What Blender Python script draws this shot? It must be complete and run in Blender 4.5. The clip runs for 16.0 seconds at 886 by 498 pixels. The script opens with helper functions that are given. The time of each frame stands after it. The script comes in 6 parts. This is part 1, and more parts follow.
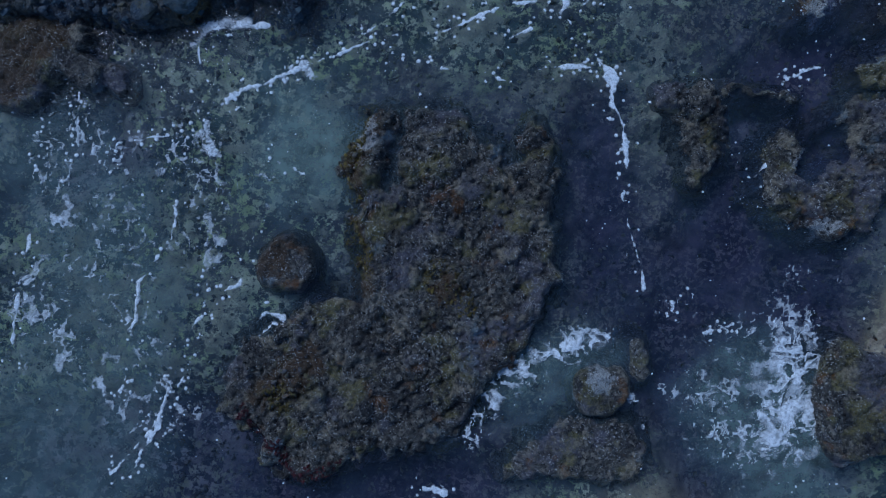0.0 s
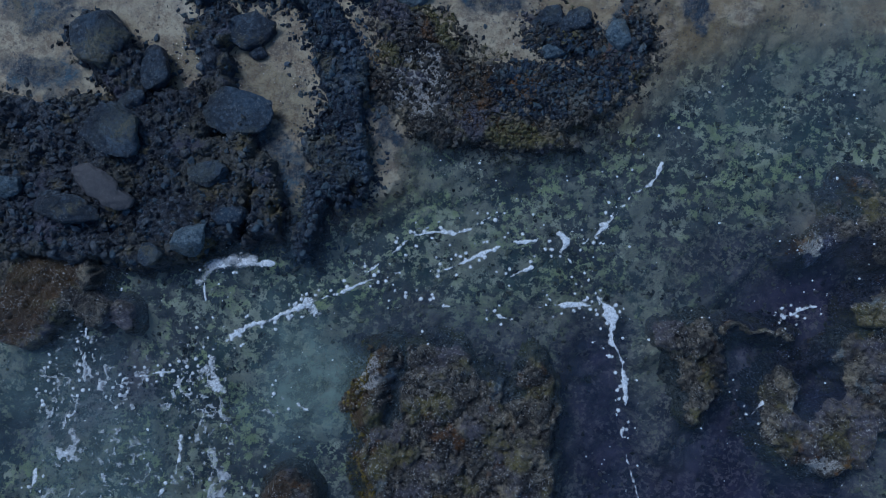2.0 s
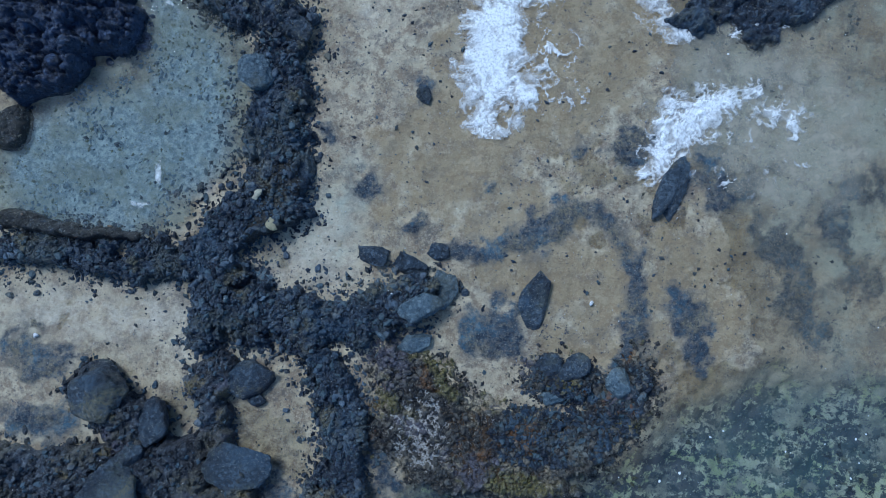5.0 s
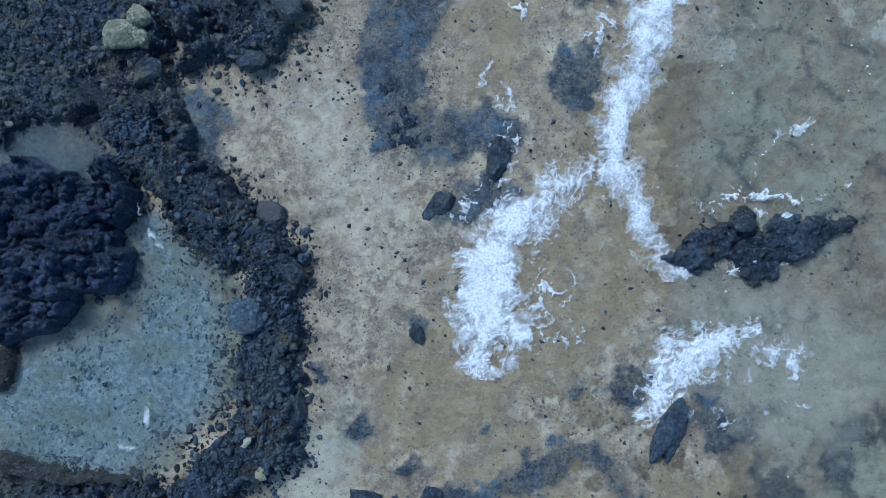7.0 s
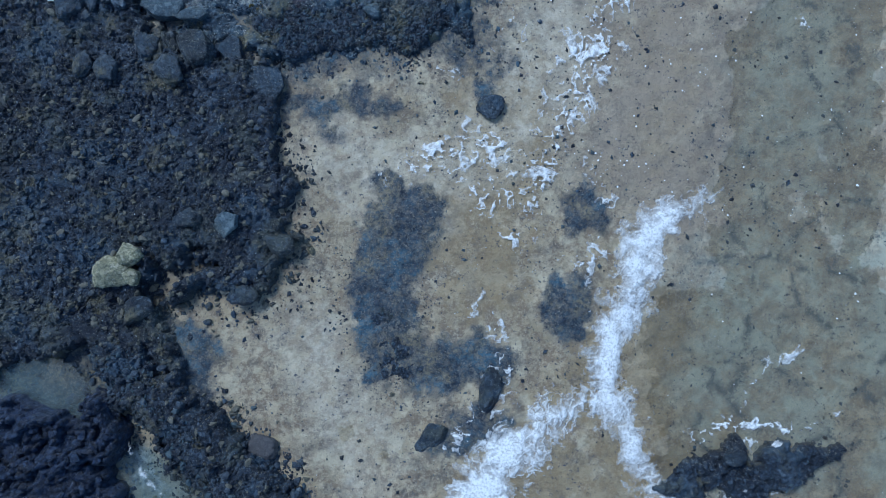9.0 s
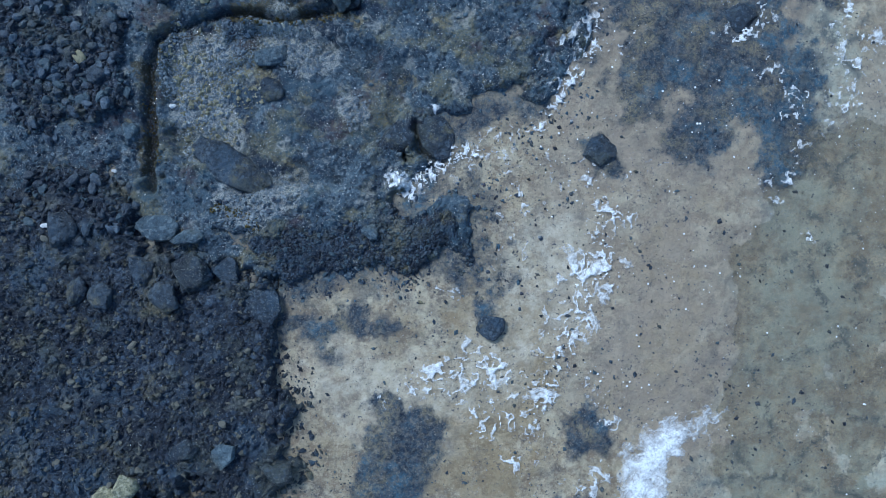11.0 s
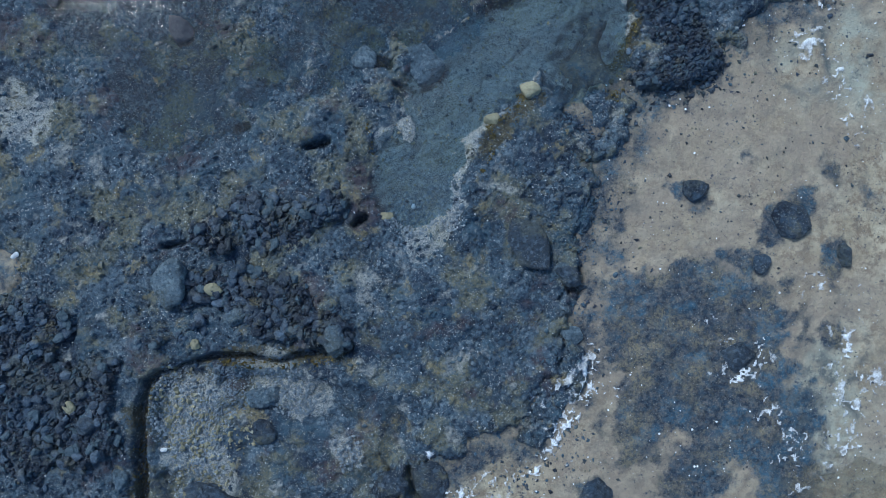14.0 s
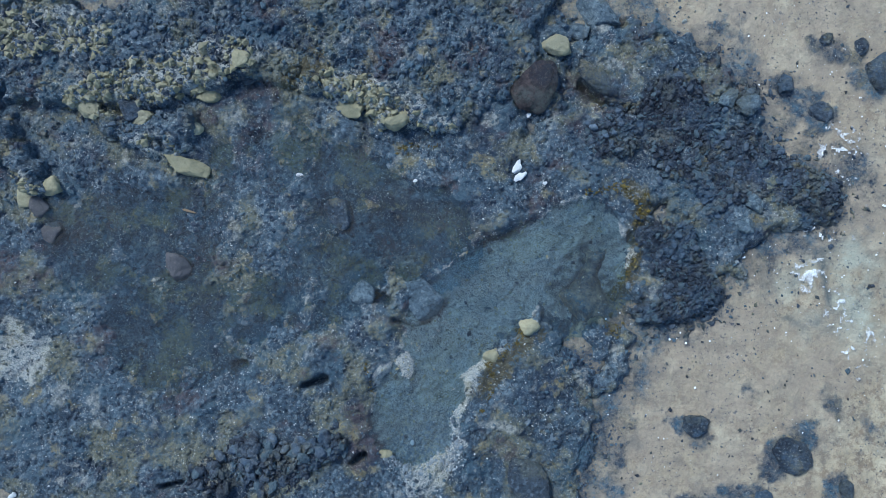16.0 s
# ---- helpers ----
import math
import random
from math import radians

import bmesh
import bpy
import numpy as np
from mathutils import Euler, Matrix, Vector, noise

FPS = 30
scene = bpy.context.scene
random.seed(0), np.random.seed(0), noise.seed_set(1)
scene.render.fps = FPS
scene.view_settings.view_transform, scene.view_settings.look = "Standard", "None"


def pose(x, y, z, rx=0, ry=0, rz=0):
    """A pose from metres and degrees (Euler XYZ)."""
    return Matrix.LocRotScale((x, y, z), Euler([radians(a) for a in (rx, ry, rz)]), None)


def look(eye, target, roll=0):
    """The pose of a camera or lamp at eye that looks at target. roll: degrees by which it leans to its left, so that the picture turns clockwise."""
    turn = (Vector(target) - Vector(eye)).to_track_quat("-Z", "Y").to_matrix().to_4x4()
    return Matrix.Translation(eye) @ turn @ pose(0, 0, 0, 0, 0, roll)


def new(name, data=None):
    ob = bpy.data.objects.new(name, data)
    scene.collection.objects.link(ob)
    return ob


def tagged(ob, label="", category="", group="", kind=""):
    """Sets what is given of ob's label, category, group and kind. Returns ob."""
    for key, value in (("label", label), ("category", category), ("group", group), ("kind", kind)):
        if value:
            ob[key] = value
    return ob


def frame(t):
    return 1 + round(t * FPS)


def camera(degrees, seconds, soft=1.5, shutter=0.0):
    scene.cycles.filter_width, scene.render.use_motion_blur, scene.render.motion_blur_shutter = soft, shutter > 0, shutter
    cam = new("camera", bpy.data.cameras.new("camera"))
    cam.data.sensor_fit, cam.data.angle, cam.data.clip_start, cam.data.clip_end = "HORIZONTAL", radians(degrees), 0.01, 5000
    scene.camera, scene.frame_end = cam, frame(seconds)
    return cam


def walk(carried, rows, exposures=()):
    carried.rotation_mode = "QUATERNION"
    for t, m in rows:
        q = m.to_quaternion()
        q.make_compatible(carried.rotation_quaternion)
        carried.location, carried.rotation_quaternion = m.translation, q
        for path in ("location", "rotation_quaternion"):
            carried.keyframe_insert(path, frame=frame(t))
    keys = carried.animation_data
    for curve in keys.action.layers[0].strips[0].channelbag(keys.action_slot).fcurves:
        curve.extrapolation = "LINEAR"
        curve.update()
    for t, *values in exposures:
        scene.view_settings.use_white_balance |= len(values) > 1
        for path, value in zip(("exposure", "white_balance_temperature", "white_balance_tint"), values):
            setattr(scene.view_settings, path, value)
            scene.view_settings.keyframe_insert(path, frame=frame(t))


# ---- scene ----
cam = camera(68.64, 16.0, soft=0.75)
PATH = [
    (0, 1.377, 1.899, 21.975, -0.44, 0.01, 3.06),
    (0.5, 1.260, 3.901, 22.060, -0.14, -0.00, 3.12),
    (1, 1.147, 5.899, 22.146, 0.12, 0.00, 3.15),
    (1.5, 1.008, 7.943, 22.224, 0.14, 0.00, 3.18),
    (2, 0.870, 9.960, 22.279, 0.25, -0.00, 3.25),
    (2.5, 0.741, 11.938, 22.279, 0.33, -0.00, 3.19),
    (3, 0.618, 13.941, 22.305, 0.34, -0.00, 3.19),
    (3.5, 0.506, 15.975, 22.315, 0.31, 0.00, 3.17),
    (4, 0.393, 18.012, 22.330, 0.29, 0.00, 3.17),
    (4.2, 0.356, 18.810, 22.331, 0.38, 0.01, 3.15),
    (6.3, 0.280, 27.053, 22.229, 1.97, 0.40, 2.85),
    (6.5, 0.263, 27.877, 22.204, 2.07, 0.36, 2.93),
    (7, 0.251, 29.928, 22.154, 2.27, 0.44, 2.92),
    (7.5, 0.176, 31.965, 22.210, 2.34, 0.38, 2.77),
    (8, 0.013, 33.892, 22.319, 2.60, 0.08, 2.60),
    (8.5, -0.107, 36.004, 22.464, 2.44, -0.21, 2.53),
    (9, -0.165, 38.171, 22.495, 2.14, -0.29, 2.58),
    (9.2, -0.209, 38.996, 22.495, 2.06, -0.36, 2.51),
    (11.3, -0.431, 47.369, 22.421, 1.82, -0.03, 2.31),
    (11.5, -0.460, 48.157, 22.423, 1.83, -0.06, 2.39),
    (12, -0.557, 50.125, 22.425, 1.94, -0.16, 2.38),
    (12.5, -0.584, 52.141, 22.444, 2.00, -0.12, 2.32),
    (13, -0.550, 54.177, 22.477, 2.07, -0.01, 2.31),
    (13.5, -0.585, 56.308, 22.500, 1.89, 0.02, 2.26),
    (14, -0.680, 58.425, 22.544, 1.78, -0.06, 2.19),
    (14.5, -0.806, 60.581, 22.589, 1.64, -0.18, 2.15),
    (15, -0.853, 62.665, 22.643, 1.63, -0.13, 2.10),
    (15.5, -0.878, 64.720, 22.652, 1.81, -0.06, 2.03),
    (16, -0.912, 66.827, 22.681, 1.85, 0.02, 1.92),
]
exposures = ((0.0, -0.76, 4650, 8), (0.8, -0.62, 4870, 7), (2.0, -0.6, 5000, 6), (3.0, -0.25, 5050, 4), (4.0, 0.1, 5050, 3), (7.0, 0.33, 5100, 2), (9.0, 0.23, 5100, 2), (12.0, 0.5, 5250, 2), (13.5, 0.36, 5350, 2), (14.5, 0.5, 5450, 2), (16.0, 0.8, 5600, 2))
walk(cam, [(t, pose(*where)) for t, *where in PATH], exposures)

# ---- daylight: a dull blue evening sky and a weak, very soft sun ----
SUN_UP, SUN_TURN = radians(47), radians(315)
world = bpy.data.worlds.new("sky")
scene.world = world
world.use_nodes = True
wn = world.node_tree
sky = wn.nodes.new("ShaderNodeTexSky")
sky.sky_type, sky.sun_disc = "NISHITA", False
sky.sun_elevation, sky.sun_rotation = SUN_UP, SUN_TURN
wn.links.new(sky.outputs[0], wn.nodes["Background"].inputs[0])
wn.nodes["Background"].inputs[1].default_value = 0.12
sun_data = bpy.data.lights.new("sun", "SUN")
sun_data.energy, sun_data.angle, sun_data.color = 2.0, radians(18), (1.0, 0.94, 0.86)
sun = new("sun", sun_data)
away = Vector((math.sin(SUN_TURN) * math.cos(SUN_UP), math.cos(SUN_TURN) * math.cos(SUN_UP), math.sin(SUN_UP)))
sun.matrix_world = look(away * 60, (0, 0, 0))


# ---- noise and plan arithmetic ----
def lattice(ix, iy, seed):
    u = np.uint32
    n = ix.astype(np.int64).astype(u) * u(374761393) + iy.astype(np.int64).astype(u) * u(668265263) + u(seed * 974634777 & 0xFFFFFFFF)
    n = (n ^ (n >> u(13))) * u(1274126177)
    n = (n ^ (n >> u(15))) * u(2246822519)
    return ((n ^ (n >> u(16))) & u(0xFFFFFF)) / float(0xFFFFFF)


def vnoise(x, y, seed=0):
    """Smooth noise of -1 to 1, one swell a metre."""
    x0, y0 = np.floor(x), np.floor(y)
    u, v = x - x0, y - y0
    u, v = u * u * u * (u * (u * 6 - 15) + 10), v * v * v * (v * (v * 6 - 15) + 10)
    a, b = lattice(x0, y0, seed), lattice(x0 + 1, y0, seed)
    c, d = lattice(x0, y0 + 1, seed), lattice(x0 + 1, y0 + 1, seed)
    return 2 * ((a + (b - a) * u) * (1 - v) + (c + (d - c) * u) * v) - 1


def fbm(x, y, size, octaves=4, seed=0, gain=0.5):
    total, amp, norm = 0.0, 1.0, 0.0
    for k in range(octaves):
        f = 2.03 ** k / size
        c, s = math.cos(0.6 * k + 0.3), math.sin(0.6 * k + 0.3)
        total = total + amp * vnoise((c * x - s * y) * f + 7.1 * k, (s * x + c * y) * f - 3.7 * k, seed + k)
        norm += amp
        amp *= gain
    return total / norm


def cells(x, y, size, seed=0):
    """Nearest and second nearest distance to scattered seeds, in cell sizes, and the number of the nearest."""
    x, y = x / size, y / size
    x0, y0 = np.floor(x), np.floor(y)
    f1, f2, who = np.full(x.shape, 9.0), np.full(x.shape, 9.0), np.zeros(x.shape)
    for i in (-1, 0, 1):
        for j in (-1, 0, 1):
            cx, cy = x0 + i, y0 + j
            d = np.hypot(cx + lattice(cx, cy, seed) - x, cy + lattice(cx, cy, seed + 1) - y)
            near = d < f1
            f2 = np.where(near, f1, np.minimum(f2, d))
            who = np.where(near, lattice(cx, cy, seed + 2), who)
            f1 = np.where(near, d, f1)
    return f1, f2, who


def step(a, b, v):
    t = np.clip((v - a) / (b - a), 0, 1)
    return t * t * (3 - 2 * t)


def chain(x, y, spine):
    """Distance to a spine of (x, y, radius): below zero within it."""
    best = np.hypot(x - spine[0][0], y - spine[0][1]) - spine[0][2]
    for (ax, ay, ar), (bx, by, br) in zip(spine, spine[1:]):
        dx, dy = bx - ax, by - ay
        t = np.clip(((x - ax) * dx + (y - ay) * dy) / (dx * dx + dy * dy + 1e-9), 0, 1)
        best = np.minimum(best, np.hypot(x - ax - t * dx, y - ay - t * dy) - ar - t * (br - ar))
    return best


def zone(x, y, spines, ragged=0.3, seed=0):
    """Distance to the union of spines, with a ragged natural outline."""
    wx = x + ragged * (fbm(x, y, 1.9, 4, seed + 11, 0.6) + 0.5 * fbm(x, y, 0.5, 3, seed + 17, 0.65))
    wy = y + ragged * (fbm(x, y, 1.9, 4, seed + 31, 0.6) + 0.5 * fbm(x, y, 0.5, 3, seed + 37, 0.65))
    best = None
    for s in spines:
        d = chain(wx, wy, s)
        best = d if best is None else np.minimum(best, d)
    return best


def mask(x, y, spines, soft=0.3, ragged=0.5, seed=0):
    return step(soft, -soft, zone(x, y, spines, ragged, seed) + 0.35 * soft * fbm(x, y, 0.35, 3, seed + 5))


def mesh_of(name, verts, faces, smooth=True, **layers):
    """A mesh from arrays of places and of faces with equally many corners; layers: a number a vertex."""
    me = bpy.data.meshes.new(name)
    verts, faces = np.asarray(verts, np.float32), np.asarray(faces, np.int32)
    n, k = faces.shape
    me.vertices.add(len(verts))
    me.vertices.foreach_set("co", verts.ravel())
    me.loops.add(n * k)
    me.loops.foreach_set("vertex_index", faces.ravel())
    me.polygons.add(n)
    me.polygons.foreach_set("loop_start", np.arange(0, n * k, k, dtype=np.int32))
    me.polygons.foreach_set("use_smooth", np.full(n, smooth))
    for key, values in layers.items():
        me.attributes.new(key, "FLOAT", "POINT").data.foreach_set("value", np.asarray(values, np.float32).ravel())
    me.update(calc_edges=True)
    return me


def sheet(xs, ys):
    x, y = np.meshgrid(xs, ys)
    n, m = len(xs), len(ys)
    i = (np.arange(m - 1)[:, None] * n + np.arange(n - 1)[None, :]).ravel()
    return x, y, np.stack((i, i + 1, i + n + 1, i + n), 1)


def keep_faces(verts, faces, good, layers):
    faces = faces[good[faces].all(1)]
    used = np.unique(faces)
    back = np.zeros(len(verts), np.int64)
    back[used] = np.arange(len(used))
    return verts[used], back[faces], {k: v[used] for k, v in layers.items()}


# ---- materials ----
class Nodes:
    def __init__(self, name):
        self.mat = bpy.data.materials.new(name)
        self.mat.use_nodes = True
        self.tree = self.mat.node_tree
        self.tree.nodes.clear()
        self.out = self.tree.nodes.new("ShaderNodeOutputMaterial")

    def add(self, kind, **sockets):
        n = self.tree.nodes.new("ShaderNode" + kind)
        for key, v in sockets.items():
            self.put(n.inputs[key.replace("_", " ")], v)
        return n

    def put(self, socket, v):
        if isinstance(v, bpy.types.NodeSocket):
            self.tree.links.new(v, socket)
        elif isinstance(v, bpy.types.Node):
            self.tree.links.new(v.outputs[0], socket)
        else:
            socket.default_value = (*v, 1.0) if isinstance(v, tuple) and len(v) == 3 and socket.type == "RGBA" else v

    def where(self):
        return self.add("NewGeometry").outputs["Position"]

    def noise(self, scale, detail=5.0, rough=0.6, w=0.0):
        return self.add("TexNoise", Vector=self.shift(w), Scale=scale, Detail=detail, Roughness=rough).outputs["Fac"]

    def shift(self, w):
        n = self.tree.nodes.new("ShaderNodeVectorMath")
        n.operation = "ADD"
        self.put(n.inputs[0], self.where())
        n.inputs[1].default_value = (w, 0.7 * w, 0.3 * w)
        return n.outputs[0]

    def cell(self, scale, feature="F1", w=0.0):
        n = self.add("TexVoronoi", Vector=self.shift(w), Scale=scale)
        n.feature = feature
        return n

    def layer(self, name):
        n = self.add("Attribute")
        n.attribute_name = name
        return n.outputs["Fac"]

    def band(self, v, a, b, low=0.0, high=1.0):
        n = self.add("MapRange", Value=v)
        n.inputs[1].default_value, n.inputs[2].default_value = a, b
        n.inputs[3].default_value, n.inputs[4].default_value = low, high
        return n.outputs[0]

    def patch(self, layer, noise, spread=4.0, low=0.35, high=0.65):
        """A layer with an edge torn by noise."""
        return self.band(self.calc("ADD", layer, self.calc("MULTIPLY", self.calc("SUBTRACT", noise, 0.5), spread)), low, high)

    def calc(self, op, a, b=0.0):
        n = self.tree.nodes.new("ShaderNodeMath")
        n.operation = op
        self.put(n.inputs[0], a)
        self.put(n.inputs[1], b)
        return n.outputs[0]

    def mix(self, f, a, b, how="MIX"):
        n = self.tree.nodes.new("ShaderNodeMix")
        n.data_type, n.blend_type = "RGBA", how
        self.put(n.inputs[0], f)
        self.put(n.inputs[6], a)
        self.put(n.inputs[7], b)
        return n.outputs[2]

    def bump(self, h, strength, distance, under=None):
        n = self.add("Bump", Height=h, Strength=strength, Distance=distance)
        if under is not None:
            self.put(n.inputs["Normal"], under)
        return n.outputs[0]

    def surface(self, colour, rough, bump=None, spec=0.5):
        p = self.add("BsdfPrincipled", Base_Color=colour, Roughness=rough)
        p.inputs["Specular IOR Level"].default_value = spec
        if bump is not None:
            self.put(p.inputs["Normal"], bump)
        self.put(self.out.inputs[0], p.outputs[0])
        return self.mat


def silted(k, c, moss):
    """Silt, moss, weed and crust that lie in speckled patches over rock and stones alike."""
    specks = (k.noise(9.0, 7, 0.82, 22.0), k.noise(5.0, 7, 0.82, 52.0))
    for i, (colour, scale, low, cover) in enumerate(moss):
        where = k.noise(scale, 6, 0.6, 21.0 + 13.0 * i + scale)
        c = k.mix(k.calc("MULTIPLY", k.band(where, low, low + 0.07), k.band(specks[i % 2], 0.41, 0.53, 0.12, cover)), c, colour)
    return c


def rock_material(name, low, mid, high, fleck, flecks=0.6, rough=0.5, warm=(0.10, 0.075, 0.045), moss=(), grains=0.75, cobbly=0.8):
    """Wet lava rock: low, mid and high tones, pale crust where the layer "crust" says and as flecks (on BROWN also
    painted glints), brown weed where "weed" says.
    """
    k = Nodes(name)
    big, fine = k.noise(0.5, 6, 0.7), k.noise(7.0, 9, 0.78, 3.0)
    tone = k.calc("ADD", k.calc("MULTIPLY", big, 0.42), k.calc("MULTIPLY", fine, 0.58))
    c = k.mix(k.band(tone, 0.40, 0.51), low, mid)
    c = k.mix(k.band(tone, 0.51, 0.62), c, high)
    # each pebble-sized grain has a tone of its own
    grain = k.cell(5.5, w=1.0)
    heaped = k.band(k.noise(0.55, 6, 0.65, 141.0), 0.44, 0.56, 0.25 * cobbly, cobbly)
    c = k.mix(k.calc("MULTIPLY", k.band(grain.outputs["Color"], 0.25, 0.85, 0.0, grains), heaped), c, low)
    lit = k.cell(9.0, w=5.0)
    c = k.mix(k.band(lit.outputs["Color"], 0.68, 0.82, 0.0, 0.7), c, high)
    c = k.mix(k.band(k.noise(10.0, 8, 0.8, 143.0), 0.40, 0.47, 0.7, 0.0), c, low)
    # gaps between grains are coloured near black: shade between stones put into the colour
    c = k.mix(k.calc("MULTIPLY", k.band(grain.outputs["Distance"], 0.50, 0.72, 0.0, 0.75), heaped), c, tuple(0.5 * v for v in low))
    c = silted(k, c, moss)
    c = k.mix(k.calc("MULTIPLY", k.calc("MULTIPLY", k.patch(k.layer("weed"), k.noise(4.0, 7, 0.8, 9.0), 5.0), k.band(k.layer("weed"), 0.02, 0.3)), 0.85), c, k.mix(k.noise(9.0, 4, 0.7, 19.0), warm, low))
    spots = k.calc("MULTIPLY", k.band(k.noise(13.0, 6, 0.8, 5.0), 0.56, 0.62), k.band(k.noise(0.9, 5, 0.65, 8.0), 0.44, 0.56, 0.15 * flecks, flecks))
    c = k.mix(spots, c, fleck)
    crust = k.calc("MULTIPLY", k.calc("MULTIPLY", k.patch(k.layer("crust"), k.noise(1.6, 8, 0.78, 13.0), 4.5), k.band(k.layer("crust"), 0.02, 0.3)), k.band(k.noise(22.0, 8, 0.85, 15.0), 0.43, 0.54, 0.0, 0.75))
    c = k.mix(crust, c, fleck)
    h = k.calc("ADD", k.noise(3.0, 8, 0.7, 2.0), k.calc("MULTIPLY", k.noise(18.0, 6, 0.7, 4.0), 0.6))
    b = k.bump(h, 1.0, 0.20)
    b = k.bump(grain.outputs["Distance"], 0.5, -0.10, b)
    return k.surface(c, k.band(fine, 0.35, 0.65, rough - 0.18, rough + 0.3), b, 0.5)


def sand_material():
    """Fine sand and flat worn reef: tan sand, ochre weed film, dark growth, green mottled sea bed and grey silt by their layers."""
    k = Nodes("wet sand and reef flat")
    c = k.mix(k.band(k.noise(0.45, 7, 0.7), 0.40, 0.60), (0.31, 0.255, 0.16), (0.45, 0.39, 0.27))
    c = k.mix(k.band(k.noise(0.8, 8, 0.7, 71.0), 0.48, 0.58, 0.0, 0.6), c, (0.28, 0.25, 0.18))
    c = k.mix(k.band(k.noise(2.0, 9, 0.8, 4.0), 0.47, 0.56, 0.0, 0.85), c, (0.185, 0.14, 0.095))
    c = k.mix(k.band(k.noise(0.6, 7, 0.7, 75.0), 0.53, 0.62, 0.0, 0.7), c, (0.52, 0.465, 0.33))
    c = k.mix(k.calc("MULTIPLY", k.band(k.noise(1.1, 6, 0.62, 111.0), 0.53, 0.64), k.band(k.noise(7.0, 6, 0.75, 112.0), 0.43, 0.53, 0.1, 0.85)), c, (0.115, 0.10, 0.085))
    c = k.mix(k.band(k.noise(9.0, 8, 0.8, 44.0), 0.52, 0.64, 0.0, 0.55), c, (0.50, 0.44, 0.33))
    c = k.mix(k.calc("MULTIPLY", k.calc("MULTIPLY", k.patch(k.layer("ochre"), k.noise(0.9, 9, 0.75, 2.0), 6.0, 0.3, 0.9), k.band(k.layer("ochre"), 0.02, 0.4)), 0.6), c, (0.255, 0.195, 0.105))
    c = k.mix(k.calc("MULTIPLY", k.layer("silt"), k.band(k.noise(0.4, 7, 0.7, 7.0), 0.42, 0.56, 0.0, 0.8)), c, (0.39, 0.41, 0.33))
    c = k.mix(k.calc("MULTIPLY", k.layer("silt"), k.band(k.noise(0.8, 9, 0.76, 37.0), 0.51, 0.58, 0.0, 0.6)), c, (0.25, 0.205, 0.14))
    c = k.mix(k.calc("MULTIPLY", k.calc("MULTIPLY", k.layer("tan"), k.band(k.layer("silt"), 0.0, 1.0, 1.0, 0.25)), k.band(k.noise(0.5, 8, 0.75, 63.0), 0.40, 0.58, 0.35, 0.85)), c, k.mix(k.noise(3.0, 8, 0.8, 64.0), (0.16, 0.13, 0.10), (0.42, 0.355, 0.265)))
    c = k.mix(k.calc("MULTIPLY", k.layer("pale"), k.band(k.noise(1.5, 8, 0.75, 151.0), 0.38, 0.56, 0.85, 0.2)), c, k.mix(k.noise(5.0, 8, 0.75, 152.0), (0.42, 0.375, 0.28), (0.66, 0.61, 0.49)))
    hue = k.band(k.noise(0.22, 5, 0.6, 91.0), 0.42, 0.56)
    green = k.mix(k.band(k.noise(0.45, 6, 0.65, 20.0), 0.40, 0.60), k.mix(hue, (0.046, 0.076, 0.070), (0.062, 0.062, 0.075)), k.mix(hue, (0.15, 0.175, 0.14), (0.16, 0.15, 0.135)))
    green = k.mix(k.band(k.noise(2.0, 8, 0.75, 46.0), 0.49, 0.56, 0.0, 0.8), green, (0.045, 0.06, 0.065))
    few = k.band(k.noise(0.4, 6, 0.7, 12.0), 0.40, 0.60, 0.05, -0.06)
    flecks = k.band(k.calc("SUBTRACT", k.noise(3.0, 7, 0.72, 42.0), few), 0.505, 0.57)
    green = k.mix(k.calc("MULTIPLY", flecks, 0.9), green, k.mix(k.band(k.noise(0.7, 5, 0.6, 41.0), 0.42, 0.58), (0.74, 0.68, 0.46), (0.58, 0.60, 0.27)))
    green = k.mix(k.band(k.noise(0.55, 8, 0.75, 87.0), 0.505, 0.56, 0.0, 0.85), green, (0.42, 0.38, 0.27))
    bed = k.mix(k.band(k.noise(0.8, 6, 0.62, 101.0), 0.42, 0.60), (0.022, 0.020, 0.048), (0.15, 0.12, 0.14))
    bed = k.mix(k.calc("MULTIPLY", k.band(k.noise(5.5, 6, 0.65, 102.0), 0.50, 0.57), k.band(k.noise(0.6, 5, 0.6, 103.0), 0.44, 0.58, 0.15, 0.9)), bed, (0.38, 0.31, 0.23))
    green = k.mix(k.calc("MULTIPLY", k.layer("navy"), 0.92), green, bed)
    green = k.mix(k.calc("MULTIPLY", k.layer("silt"), 0.6), green, c)
    c = k.mix(k.layer("green"), c, green)
    silted_bed = k.mix(k.band(k.noise(4.0, 9, 0.8, 121.0), 0.43, 0.57), (0.20, 0.235, 0.245), (0.55, 0.565, 0.53))
    silted_bed = k.mix(k.band(k.noise(0.6, 7, 0.7, 122.0), 0.46, 0.58, 0.0, 0.6), silted_bed, k.mix(k.noise(6.0, 7, 0.8, 123.0), (0.22, 0.20, 0.12), (0.42, 0.39, 0.26)))
    c = k.mix(k.layer("pool"), c, silted_bed)
    weed = k.mix(k.band(k.noise(5.0, 9, 0.8, 14.0), 0.42, 0.60), (0.009, 0.017, 0.032), (0.045, 0.068, 0.092))
